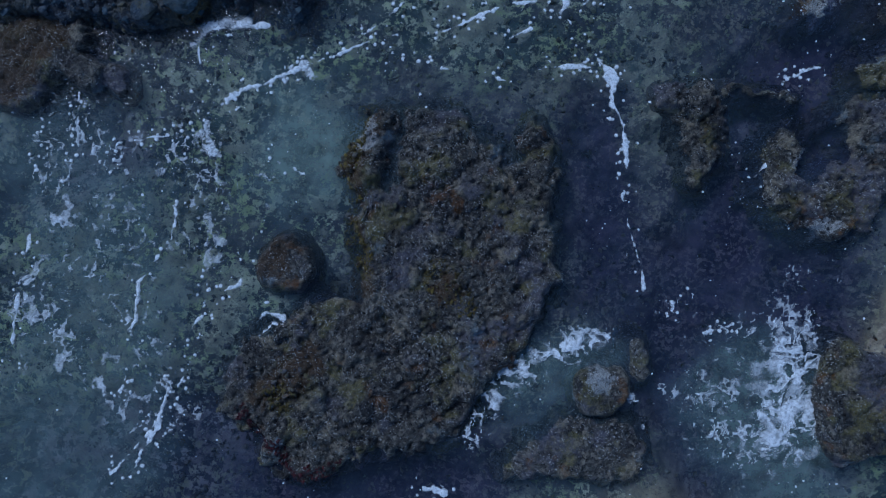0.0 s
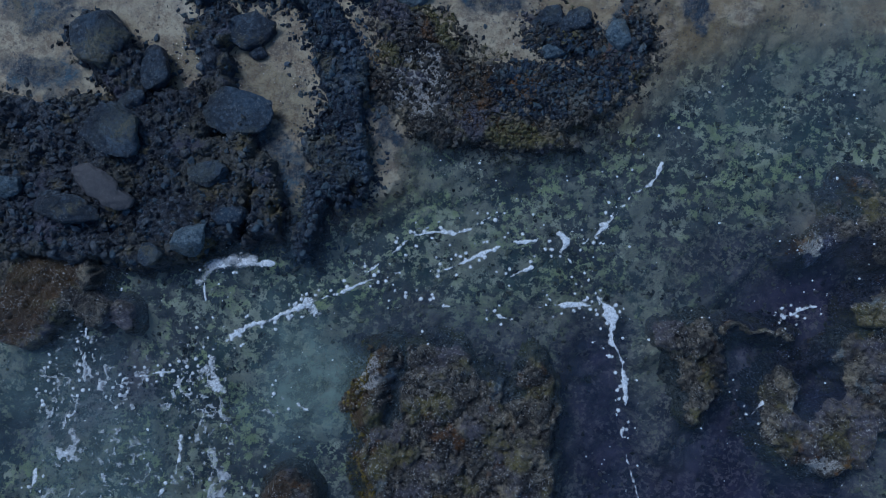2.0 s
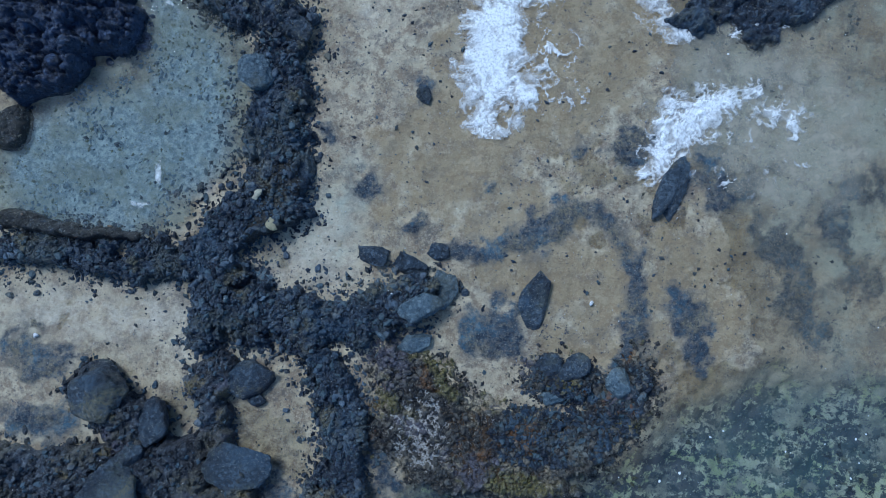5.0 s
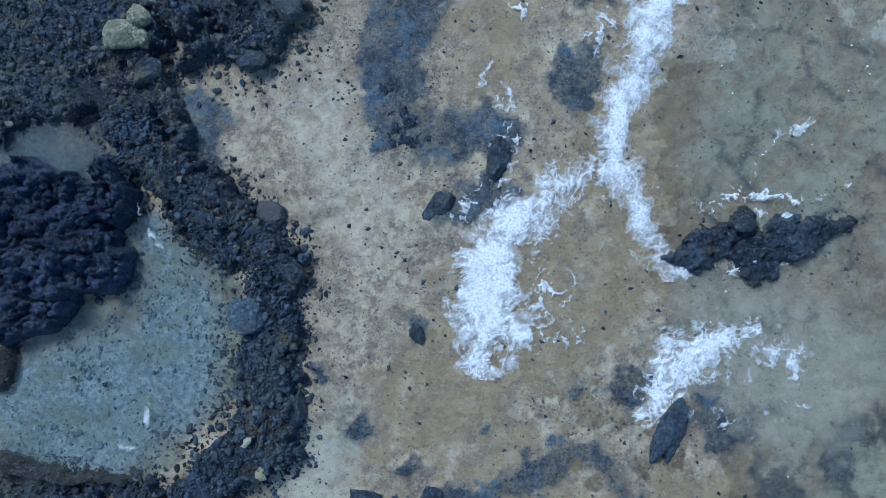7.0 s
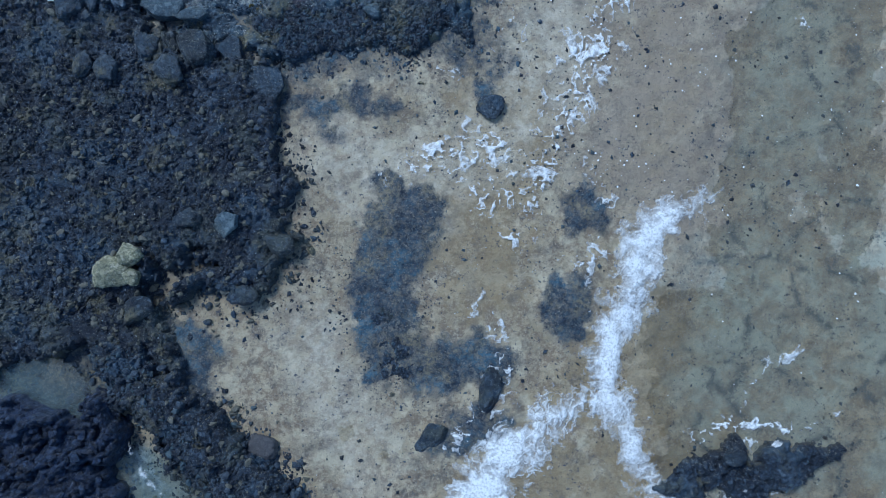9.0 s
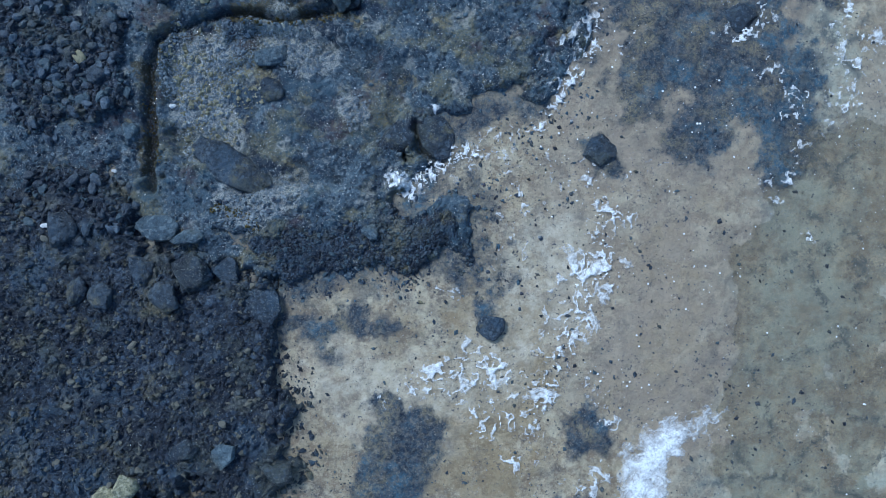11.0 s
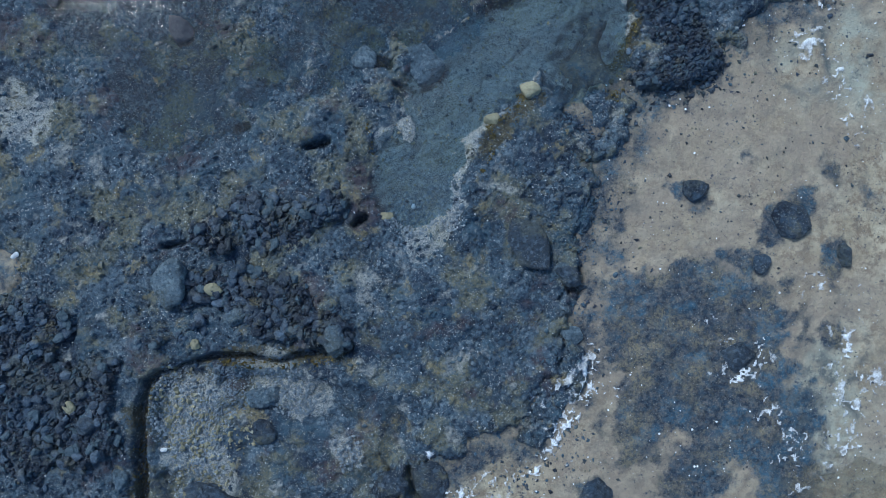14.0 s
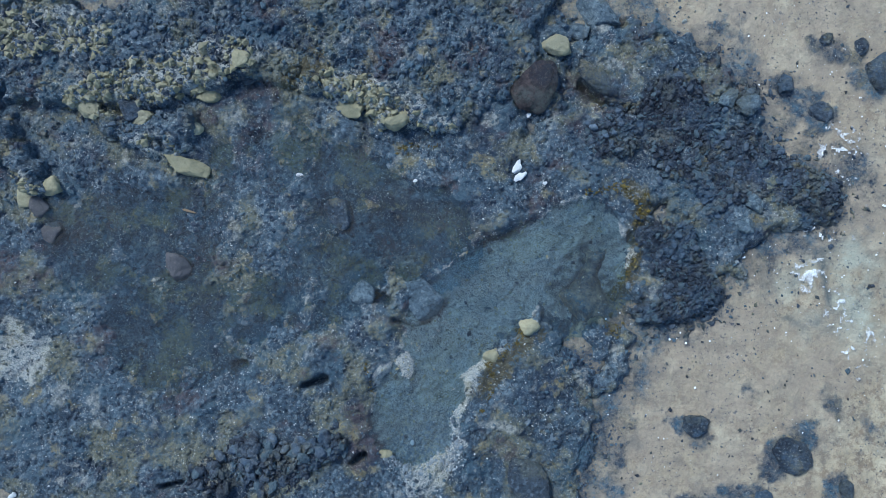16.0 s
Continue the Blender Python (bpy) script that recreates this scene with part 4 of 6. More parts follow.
Outcrop("reef_rock", "hooked dark reef rock in the channel", [[(9.27, 7.58, 0.84), (10.08, 7.23, 1.19), (10.37, 5.66, 0.90), (10.12, 4.75, 0.64)], [(11.25, 7.69, 0.44), (13.24, 7.60, 0.40)]], -0.62, BROWN, 0.8, 0.45, 0.5, 115, 0.06).stones(500, 0.06, 0.2, BROWN_GRAVEL, seed=9).stones(150, 0.03, 0.07, SHELL_GLINT, seed=409, heap_name="shell_grit")
Outcrop("reef_rock", "broad dark reef with barnacled tops", [[(13.32, 6.02, 1.00), (13.02, 4.22, 0.90), (14.84, 3.73, 1.29), (15.96, 4.98, 1.39), (16.88, 6.22, 2.19), (15.26, 6.93, 0.80)], [(16.16, 8.56, 0.90), (17.13, 9.02, 1.39)]], -0.66, BROWN, 0.9, 0.45, 0.6, 117, 0.07,
        crust=[[(14.56, 3.32, 0.30)], [(13.54, 5.64, 0.30)]]).stones(120, 0.03, 0.09, SHELL_GLINT, [[(14.56, 3.32, 0.60)], [(13.54, 5.64, 0.60)]], seed=412, heap_name="shell_grit").stones(900, 0.06, 0.22, BROWN_GRAVEL, seed=11).stones(300, 0.03, 0.07, SHELL_GLINT, seed=411, heap_name="shell_grit")
Outcrop("reef_rock", "low reef with bright barnacle patches", [[(13.85, 11.01, 0.80), (15.38, 12.09, 1.00), (16.98, 11.79, 1.59)], [(15.70, 12.98, 0.90), (16.95, 11.86, 1.79)]], -0.9, BROWN, 0.9, 0.3, 0.6, 119, 0.07, crust=[[(14.25, 10.84, 0.60)]]).stones(220, 0.03, 0.09, SHELL_GLINT, [[(14.25, 10.84, 0.80)]], seed=414, heap_name="shell_grit").stones(300, 0.06, 0.2, BROWN_GRAVEL, seed=416)
Outcrop("reef_rock", "weed brown rock under the boulder shore", [[(-13.45, 8.19, 1.19), (-12.07, 8.47, 1.19), (-13.76, 6.79, 1.39)], [(-11.20, 7.13, 0.80), (-14.31, 9.34, 0.60)]], -0.45, BROWN, 0.5, 0.3, 0.35, 121, 0.06, weed=[[(-12.88, 8.62, 1.00), (-13.97, 6.98, 1.00)]])
Outcrop("reef_rock", "small knobbly rock in milky water", [[(-10.47, 7.15, 0.76), (-10.15, 6.77, 0.56)]], -0.7, BROWN, 0.4, 0.2, 0.2, 123, 0.05)
# sea bed shelf left of the shore, black rock at the very start of the walk
Outcrop("reef_rock", "low brown shelf at the foot of the boulders", [[(-14.28, 7.95, 1.39), (-13.06, 7.04, 0.80)]], -0.6, BROWN, 0.5, 0.25, 0.4, 125, 0.07)

# the boulder shore and cobble ridges
SAND_GAPS = [[(-5.47, 17.22, 0.96), (-5.79, 15.80, 0.88), (-4.93, 14.84, 0.60)], [(-9.07, 17.02, 0.28), (-8.70, 15.84, 0.40)]]
Outcrop("boulder_shore", "dark boulder shore of cobbles and rough lava", [
    [(-5.95, 13.38, 0.60), (-5.46, 11.81, 0.68), (-5.58, 10.40, 0.68)],
    [(-14.98, 11.68, 1.20), (-11.98, 11.85, 1.20), (-9.00, 12.21, 1.32), (-7.02, 12.72, 1.00)],
    [(-15.07, 13.08, 1.61), (-13.08, 13.39, 1.51), (-11.28, 13.49, 1.61), (-9.08, 13.61, 1.51), (-7.72, 14.49, 1.20), (-8.24, 16.47, 1.00), (-7.30, 17.72, 0.92)], [(-12.07, 16.86, 0.92), (-10.81, 15.92, 1.12), (-9.97, 15.17, 1.00)], [(-14.90, 10.28, 1.40), (-12.49, 10.22, 1.61), (-9.89, 10.36, 1.81), (-7.52, 10.89, 1.53), (-6.41, 12.56, 1.00), (-6.47, 13.76, 0.92)], [(-6.05, 9.77, 0.52)]], -0.3, SHORE, 0.6, 0.38, 0.5, 131, 0.065, holes=SAND_GAPS).stones(
    4500, 0.1, 0.34, SHORE_GRAVEL, big=160, seed=13, drift=-0.25).stones(120, 0.03, 0.07, SHELL_GLINT, seed=413, heap_name="shell_grit")
Outcrop("cobble_ridge", "winding ridge of dark cobbles between tide pools", [
    [(-15.55, 21.39, 0.86), (-13.54, 21.30, 0.86), (-11.53, 21.31, 0.79), (-8.93, 21.65, 1.01), (-7.58, 22.63, 1.20), (-6.64, 23.79, 1.34), (-5.92, 25.24, 1.15), (-5.80, 26.66, 1.10)], [(-5.55, 24.45, 1.06), (-5.85, 26.02, 1.25), (-5.80, 27.82, 1.30), (-5.67, 29.63, 1.34), (-6.74, 30.78, 1.34), (-7.99, 31.33, 1.20), (-9.27, 32.48, 1.10), (-10.55, 33.43, 1.10), (-11.28, 35.24, 1.32)], [(-5.90, 23.64, 1.01), (-7.24, 22.78, 1.10), (-8.57, 21.73, 1.10)],
    [(-7.51, 21.33, 1.10), (-7.63, 19.91, 0.96), (-7.77, 18.80, 0.72)], [(-6.84, 20.16, 0.96), (-5.80, 19.61, 1.30), (-4.21, 19.80, 1.20), (-2.61, 19.99, 1.20), (-1.21, 20.17, 1.15), (-0.03, 20.54, 0.86)], [(-4.14, 18.70, 0.91), (-3.28, 17.54, 1.15), (-2.99, 15.95, 1.30), (-2.90, 14.35, 1.30), (-3.02, 12.94, 1.15), (-3.53, 11.31, 0.96), (-4.26, 10.07, 0.67)]], -0.34, ROCK, 0.7, 0.26, 0.9, 135, 0.065,
    weed=[[(-6.24, 22.60, 0.60)], [(-5.25, 24.86, 0.50), (-6.68, 21.98, 0.28)]]).stones(13000, 0.09, 0.32, GRAVEL, big=300, seed=15, drift=-0.4, inset=0.8).stones(250, 0.03, 0.07, SHELL_GLINT, seed=415, heap_name="shell_grit")
Outcrop("cobble_ridge", "curved bank of brown broken stones above the channel", [
    [(-1.52, 18.44, 0.86), (-0.46, 17.50, 1.34), (0.82, 16.16, 1.34), (2.46, 15.45, 1.34), (4.07, 15.34, 1.34), (5.47, 15.42, 1.10), (6.61, 16.69, 1.10), (7.15, 17.92, 0.86), (7.29, 18.93, 0.48)], [(-1.16, 15.65, 1.10), (0.08, 14.92, 0.96), (1.72, 14.41, 0.72), (3.74, 14.12, 0.62), (5.15, 14.00, 0.43)], [(3.93, 17.94, 0.72), (5.14, 17.81, 0.86)]],
    -0.58, BROWN, 0.6, 0.22, 0.55, 139, 0.065, weed=[[(0.83, 15.83, 1.19), (3.47, 14.98, 0.80)], [(-1.44, 13.71, 0.80)]], crust=[[(-0.37, 15.96, 1.19)]]).stones(9000, 0.08, 0.28, BROWN_GRAVEL, big=220, seed=17, drift=-0.3).stones(
    2500, 0.12, 0.34, GRAVEL, [[(3.24, 15.90, 0.90), (4.85, 15.79, 1.10), (6.21, 16.66, 0.90), (6.95, 17.91, 0.80)], [(4.14, 17.75, 0.80), (5.54, 17.83, 0.68)]], seed=417, drift=-0.4)
Outcrop("reef_rock", "black jagged lava beside a tide pool", [[(-14.86, 29.30, 2.39), (-13.10, 29.99, 1.69), (-11.87, 29.65, 1.19), (-14.65, 31.93, 1.59)], [(-12.75, 30.81, 1.00), (-13.56, 27.97, 0.90), (-14.71, 27.31, 0.80)], [(-15.21, 31.86, 1.00), (-13.42, 31.95, 1.20), (-11.59, 31.63, 0.90), (-11.99, 33.01, 0.72)]], -0.05, LAVA, 0.5, 0.85, 0.4, 143, 0.055).stones(160, 0.2, 0.6, LAVA, big=60, seed=19, drift=0.0)
Outcrop("reef_rock", "mossy dark rim of a tide pool", [[(-15.40, 25.69, 0.90), (-15.04, 26.30, 0.60)], [(-15.17, 22.54, 0.56), (-12.76, 22.27, 0.48), (-10.57, 22.08, 0.40)]], -0.35, ROCK, 0.35, 0.2, 0.25, 145, 0.06, weed=[[(-15.40, 25.69, 1.19)], [(-15.17, 22.54, 1.00), (-10.37, 22.19, 0.60)]]).stones(300, 0.06, 0.16, BROWN_GRAVEL, seed=21)
Outcrop("reef_ledge", "long tilted ledge of dark layered rock on sand", [[(7.80, 30.91, 0.64), (9.17, 31.18, 1.03), (11.14, 31.47, 1.15), (12.90, 31.96, 0.92), (14.08, 32.32, 0.56)], [(7.23, 30.19, 0.16), (6.08, 29.24, 0.24), (5.33, 28.31, 0.12)]], -0.66, ROCK, 0.7, 0.4, 0.8, 147, 0.05).stones(250, 0.05, 0.2, GRAVEL, seed=419)
Outcrop("reef_ledge", "low dark gravel reef rising from the sand", [[(-1.09, 39.98, 0.50), (-2.04, 38.93, 1.00), (-2.36, 37.10, 1.00), (-1.85, 34.93, 1.09), (-0.24, 34.60, 0.60)]], -0.8, ROCK, 0.5, 0.12, 0.8, 149, 0.065).stones(3200, 0.05, 0.14, GRAVEL, seed=23, inset=1.2)


# the stony platform
Outcrop("rock_platform", "wide dark platform covered with gravel and cobbles", [
    [(-16.27, 44.00, 2.39), (-13.16, 42.91, 3.58), (-9.63, 41.43, 2.99), (-7.28, 39.10, 1.69), (-6.61, 37.92, 1.00)], [(-15.76, 37.11, 3.58), (-13.40, 37.62, 2.99), (-11.68, 35.89, 1.59)], [(-10.69, 35.93, 1.00), (-9.55, 33.60, 0.80), (-8.69, 32.65, 1.00), (-7.41, 31.13, 1.19), (-5.95, 29.82, 1.19)],
    [(-15.65, 40.38, 1.99), (-10.75, 41.36, 3.58), (-7.85, 42.66, 1.79), (-7.16, 40.72, 1.59)], [(-15.95, 45.30, 3.18), (-12.91, 44.43, 3.18), (-9.91, 44.16, 2.59), (-7.55, 44.65, 1.19)], [(-6.19, 39.18, 0.90), (-7.69, 37.51, 0.90), (-9.65, 36.82, 0.80)]], -0.2, ROCK, 1.0, 0.26, 0.95, 153, 0.075).stones(
    16000, 0.06, 0.32, DARK_GRAVEL, big=280, seed=25, drift=-0.2, inset=1.0).stones(1200, 0.03, 0.075, SHINGLE, seed=425, heap_name="shell_grit")
BLUE = [[(-12.76, 67.60, 2.19), (-10.68, 66.46, 2.79), (-7.72, 68.18, 2.99), (-5.43, 66.64, 2.39), (-3.70, 68.72, 1.59), (-10.56, 64.05, 2.19)], [(-6.82, 70.85, 1.59), (-1.44, 67.98, 1.59)]]
Outcrop("rock_platform", "broad worn platform of blue grey rock with shallow basins", PLATFORM,
    -0.45, SLATE, 1.5, 0.26, 0.95, 157, 0.075, crust=BASINS + [[(-9.40, 53.47, 1.00), (-9.29, 51.48, 1.19), (-8.43, 50.33, 0.80)], [(-6.65, 54.58, 0.80), (-5.40, 53.63, 0.80)], [(-7.52, 48.20, 0.90), (-5.77, 48.86, 0.60)], [(-3.91, 51.70, 0.60)], [(-0.48, 60.69, 0.50), (-1.64, 59.22, 0.50)], [(-15.97, 63.47, 1.19)]],
    weed=[[(-11.17, 53.00, 0.28), (-10.87, 49.44, 0.28)], [(-7.88, 55.13, 0.28), (-4.47, 55.17, 0.24)], [(5.58, 70.04, 0.32), (6.21, 69.25, 0.36), (5.65, 67.01, 0.24), (5.30, 64.99, 0.20)], [(0.74, 62.83, 0.24), (2.09, 64.68, 0.24)]],
    rise=lambda x, y: -np.maximum(np.maximum(0.42 * step(0.3, -0.3, zone(x, y, FLOORS, 0.3, 41)), 0.36 * step(0.3, -0.3, zone(x, y, BASINS, 0.3, 43))), 0.7 * step(0.15, -0.12, zone(x, y, TRENCH, 0.2, 47)) + 0.28 * step(0.5, -0.6, zone(x, y, BLUE, 0.5, 45)))).stones(
    22000, 0.05, 0.24, SLATE_GRAVEL, big=120, seed=27, drift=-0.1, inset=1.7, avoid=FLOORS + BASINS).stones(4500, 0.035, 0.085, SHELL_GLINT, seed=427, heap_name="shell_grit").stones(
    7000, 0.05, 0.17, SHINGLE, [[(-10.02, 53.85, 0.80), (-9.73, 52.26, 0.90), (-9.44, 50.68, 0.90), (-8.22, 53.92, 0.80), (-6.64, 54.38, 0.80), (-5.40, 53.63, 0.80)], [(-7.52, 48.20, 0.90), (-5.77, 48.86, 0.50)], [(-3.91, 51.70, 0.60)], [(-1.99, 60.38, 0.80), (-0.60, 61.03, 0.60), (-0.17, 60.25, 0.40)]], seed=428, heap_name="pale_shingle", drift=-0.6).stones(1000, 0.03, 0.08, SHELL_GLINT, BASINS, seed=431, heap_name="shell_grit", drift=-0.5).stones(500, 0.05, 0.14, PALE, BASINS, seed=432, heap_name="yellow_grit", drift=-0.3).stones(
    420, 0.09, 0.26, PALE, [[(-10.02, 53.85, 0.80), (-9.33, 52.28, 1.00), (-9.05, 50.70, 0.80), (-7.36, 52.75, 0.60)]], seed=429, heap_name="yellow_grit").stones(
    2600, 0.06, 0.16, KELP, [[(-10.99, 54.01, 0.18), (-11.19, 52.60, 0.24), (-10.99, 50.62, 0.22), (-10.73, 49.45, 0.20)], [(-8.28, 55.02, 0.20), (-6.66, 54.78, 0.14), (-4.47, 55.17, 0.16)], [(4.21, 69.86, 0.12), (5.53, 70.01, 0.20), (6.27, 69.38, 0.22), (5.99, 68.38, 0.18), (5.75, 67.14, 0.16), (5.38, 65.70, 0.18), (5.32, 64.93, 0.14)], [(2.21, 64.98, 0.16), (0.98, 63.51, 0.14), (0.92, 62.60, 0.10), (0.48, 61.88, 0.08)], [(-8.30, 47.97, 0.20), (-7.09, 47.43, 0.14)], [(-2.77, 71.09, 0.08), (-1.35, 71.24, 0.08)], [(-3.70, 63.48, 0.10), (-3.36, 62.30, 0.08)]], seed=430, heap_name="seaweed", drift=-0.6)
Outcrop("cobble_bank", "bank of tumbled dark cobbles on the platform", [[(-8.51, 59.56, 1.19), (-6.50, 59.64, 1.59), (-4.92, 60.52, 1.19)], [(-9.81, 57.47, 0.90), (-7.38, 57.17, 1.39), (-4.52, 56.27, 1.09), (-6.72, 55.98, 0.80)], [(-9.33, 55.88, 0.60), (-10.71, 55.42, 0.50)]], -0.22, ROCK, 0.9, 0.24, 0.7, 163, 0.07,
        crust=[[(-9.32, 59.52, 0.60)]]).stones(3600, 0.12, 0.5, GRAVEL, big=260, seed=29, drift=-0.3)
Outcrop("cobble_bank", "field of dark cobbles round a flat blue boulder", [[(-14.99, 53.25, 2.19), (-13.12, 52.12, 1.59), (-12.61, 53.74, 1.19)], [(-15.35, 55.20, 1.79), (-15.12, 51.35, 1.39), (-12.83, 53.46, 1.19)], [(-13.84, 47.75, 2.19), (-11.84, 47.44, 1.19)]], -0.2, ROCK, 0.8, 0.22, 0.7, 165, 0.07).stones(3600, 0.12, 0.45, GRAVEL, big=240, seed=31, drift=-0.2)
Outcrop("cobble_bank", "spit of dark shingle running out to the shore", [[(-7.05, 46.66, 0.90), (-4.86, 46.74, 1.49), (-2.48, 47.04, 1.39), (-0.31, 47.72, 1.00), (0.73, 46.57, 0.60)]], -0.5, ROCK, 0.9, 0.2, 0.7, 167, 0.07).stones(4500, 0.07, 0.22, GRAVEL, big=60, seed=33, drift=-0.3)
Outcrop("cobble_bank", "sloping bank of shingle along the sandy shore", [[(2.75, 60.83, 1.39), (3.48, 62.90, 1.59), (3.25, 58.00, 1.00), (2.93, 55.57, 1.00)], [(2.75, 62.90, 1.59), (3.60, 60.94, 1.59)]], -0.5, SLATE, 1.2, 0.18, 0.7, 169, 0.07).stones(7000, 0.07, 0.2, SLATE_GRAVEL, big=30, seed=35, drift=-0.3)
Outcrop("cobble_bank", "point of blue cobbles between sand and basins", [[(7.34, 72.76, 1.79), (9.01, 70.77, 1.99), (11.05, 70.23, 1.09), (12.67, 69.67, 1.09)], [(7.04, 68.07, 1.19), (8.09, 66.28, 1.00), (6.50, 65.43, 0.80)], [(9.98, 73.26, 0.70), (4.52, 71.84, 1.19)]], -0.3, ROCK, 0.8, 0.2, 0.6, 171, 0.07).stones(7500, 0.09, 0.32, GRAVEL, big=200, seed=37, drift=-0.3)
Outcrop("gravel_terrace", "high gravel terrace with a pale crusted edge", [
    [(-17.18, 74.41, 2.59), (-14.10, 74.10, 2.19), (-11.03, 73.99, 1.99), (-8.41, 74.70, 1.79), (-5.76, 74.79, 1.79), (-2.87, 73.85, 1.99), (-0.82, 73.51, 1.99), (0.77, 74.80, 1.79)], [(-10.31, 71.55, 1.00), (-12.95, 71.46, 0.80), (-10.87, 70.51, 0.40)], [(-16.99, 70.92, 1.00), (-15.68, 69.33, 0.80)], [(-7.05, 76.40, 2.99), (1.12, 76.67, 1.99)]], -0.02, SLATE, 0.7, 0.34, 0.6, 173, 0.07,
    crust=[[(-4.46, 72.77, 0.90), (-2.81, 72.21, 0.80), (-1.17, 71.86, 0.60), (-6.10, 73.13, 0.40)], [(-14.01, 72.25, 0.60), (-11.40, 73.16, 0.80), (-8.59, 74.07, 0.60)], [(-10.26, 70.43, 0.60), (-11.49, 70.70, 0.40)], [(-16.38, 74.64, 0.80), (-13.40, 74.60, 0.60)], [(-16.05, 68.71, 0.80)]], weed=[[(-5.91, 73.55, 0.80)]]).stones(
    9000, 0.07, 0.3, SLATE_GRAVEL, big=200, seed=39, drift=-0.3).stones(2000, 0.08, 0.40, PALE, [[(-4.87, 72.86, 0.80), (-3.01, 72.10, 0.70), (-1.16, 71.65, 0.50)], [(-14.01, 72.25, 0.60), (-11.40, 73.16, 0.90), (-8.38, 74.08, 0.60)], [(-10.26, 70.43, 0.60), (-11.49, 70.70, 0.50)], [(-16.38, 74.64, 0.80), (-13.40, 74.60, 0.60)], [(-16.07, 68.91, 1.00)]], seed=439, heap_name="pale_shingle")


# ---- single boulders ----
def boulder(label, x, y, size, material, seed, name="boulder", group="boulders of the shore", tip=0.15, cuts=9):
    """A weathered boulder: a ball split by planes, with worn edges, ledges and pits."""
    rng = np.random.default_rng(seed)
    bm = bmesh.new()
    bmesh.ops.create_icosphere(bm, subdivisions=4 if max(size[:3]) > 0.7 else 3, radius=0.5)
    flats = [(Vector((*rng.normal(size=2), 0.5 * rng.normal())).normalized(), rng.uniform(0.30, 0.44)) for _ in range(cuts)]
    flats.append((Vector((rng.normal() * 0.15, rng.normal() * 0.15, 1)).normalized(), rng.uniform(0.34, 0.46)))
    for v in bm.verts:
        p = v.co + Vector((seed * 1.7, seed * 0.9, 0))
        v.co *= 1.08 + 0.28 * noise.noise(p * 1.7)
        for n, r in flats:
            over = v.co.dot(n) - r
            if over > 0:
                v.co -= n * over * 0.88
        v.co *= 1 + 0.10 * noise.noise(p * 4.0) + 0.10 * abs(noise.noise(p * 6.5)) - 0.05 * abs(noise.noise(p * 3.0 + Vector((9, 0, 0)))) + 0.04 * noise.noise(p * 15.0)
    for f in bm.faces:
        f.smooth = True
    me = bpy.data.meshes.new(name)
    bm.to_mesh(me)
    bm.free()
    me.materials.append(material)
    ob = tagged(new(name, me), label, "boulder", group)
    ob.matrix_basis = Matrix.Translation((x, y, lie_of(x, y) + 0.14 * size[2])) @ Euler((rng.uniform(-tip, tip), rng.uniform(-tip, tip), 0)).to_matrix().to_4x4() @ Matrix.Rotation(radians(size[3] if len(size) > 3 else 0), 4, "Z") @ Matrix.Diagonal((size[0] * 1.12, size[1] * 1.12, size[2], 1))
    return ob


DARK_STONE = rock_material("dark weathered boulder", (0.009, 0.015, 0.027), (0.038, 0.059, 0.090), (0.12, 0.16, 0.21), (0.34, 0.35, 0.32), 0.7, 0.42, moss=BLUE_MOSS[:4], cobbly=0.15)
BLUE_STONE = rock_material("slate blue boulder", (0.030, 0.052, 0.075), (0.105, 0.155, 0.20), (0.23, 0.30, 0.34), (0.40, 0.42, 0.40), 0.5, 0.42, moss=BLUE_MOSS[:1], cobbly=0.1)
TAN_STONE = stone_material("dull tan boulder", (0.08, 0.08, 0.09), (0.17, 0.16, 0.17), (0.25, 0.24, 0.22), 0.6)
boulder("pale yellow lichened rock on dark gravel", -11.48, 37.72, (1.3, 1.25, 0.9, 20), CHALK, 113, "pale_rock", tip=0.2, cuts=14)
boulder("pale yellow lump leaning on a larger pale rock", -10.95, 38.23, (1.0, 0.85, 0.9, 60), CHALK, 114, "pale_rock", tip=0.2, cuts=14)
boulder("small pale lichened stone beside a larger one", -10.74, 37.55, (0.6, 0.7, 0.7, 10), CHALK, 115, "pale_rock", tip=0.2, cuts=14)
MAROON = rock_material("dark maroon rock", (0.009, 0.007, 0.009), (0.042, 0.027, 0.031), (0.095, 0.07, 0.066), (0.16, 0.13, 0.11), 0.5, 0.5, moss=BLUE_MOSS[:2], cobbly=0.3)
boulder("dark maroon hollowed rock at the terrace foot", 2.15, 73.51, (1.4, 1.8, 0.7, -15), MAROON, 112)
boulder("big cracked dark boulder on the cobble ridge", -6.58, 17.44, (1.9, 1.3, 0.9, 15), DARK_STONE, 1)
boulder("small round dark boulder in a sandy pool", -6.03, 16.61, (0.6, 0.5, 0.4, 0), DARK_STONE, 2)
boulder("dark weedy boulder in shallow water", -11.35, 16.77, (1.7, 1.9, 1.0, 20), DARK_STONE, 3)
boulder("long dark boulder beside a sand patch", -9.66, 15.70, (1.0, 1.6, 0.9, -10), DARK_STONE, 4)
boulder("great round dark boulder on the boulder shore", -10.69, 13.52, (2.1, 2.0, 1.1, 0), DARK_STONE, 5)
boulder("small dark boulder against a greater one", -10.29, 14.58, (0.9, 0.7, 0.6, 30), DARK_STONE, 6)
boulder("dull tan slab lying on dark boulders", -11.24, 11.60, (1.7, 1.0, 0.6, -25), TAN_STONE, 7)
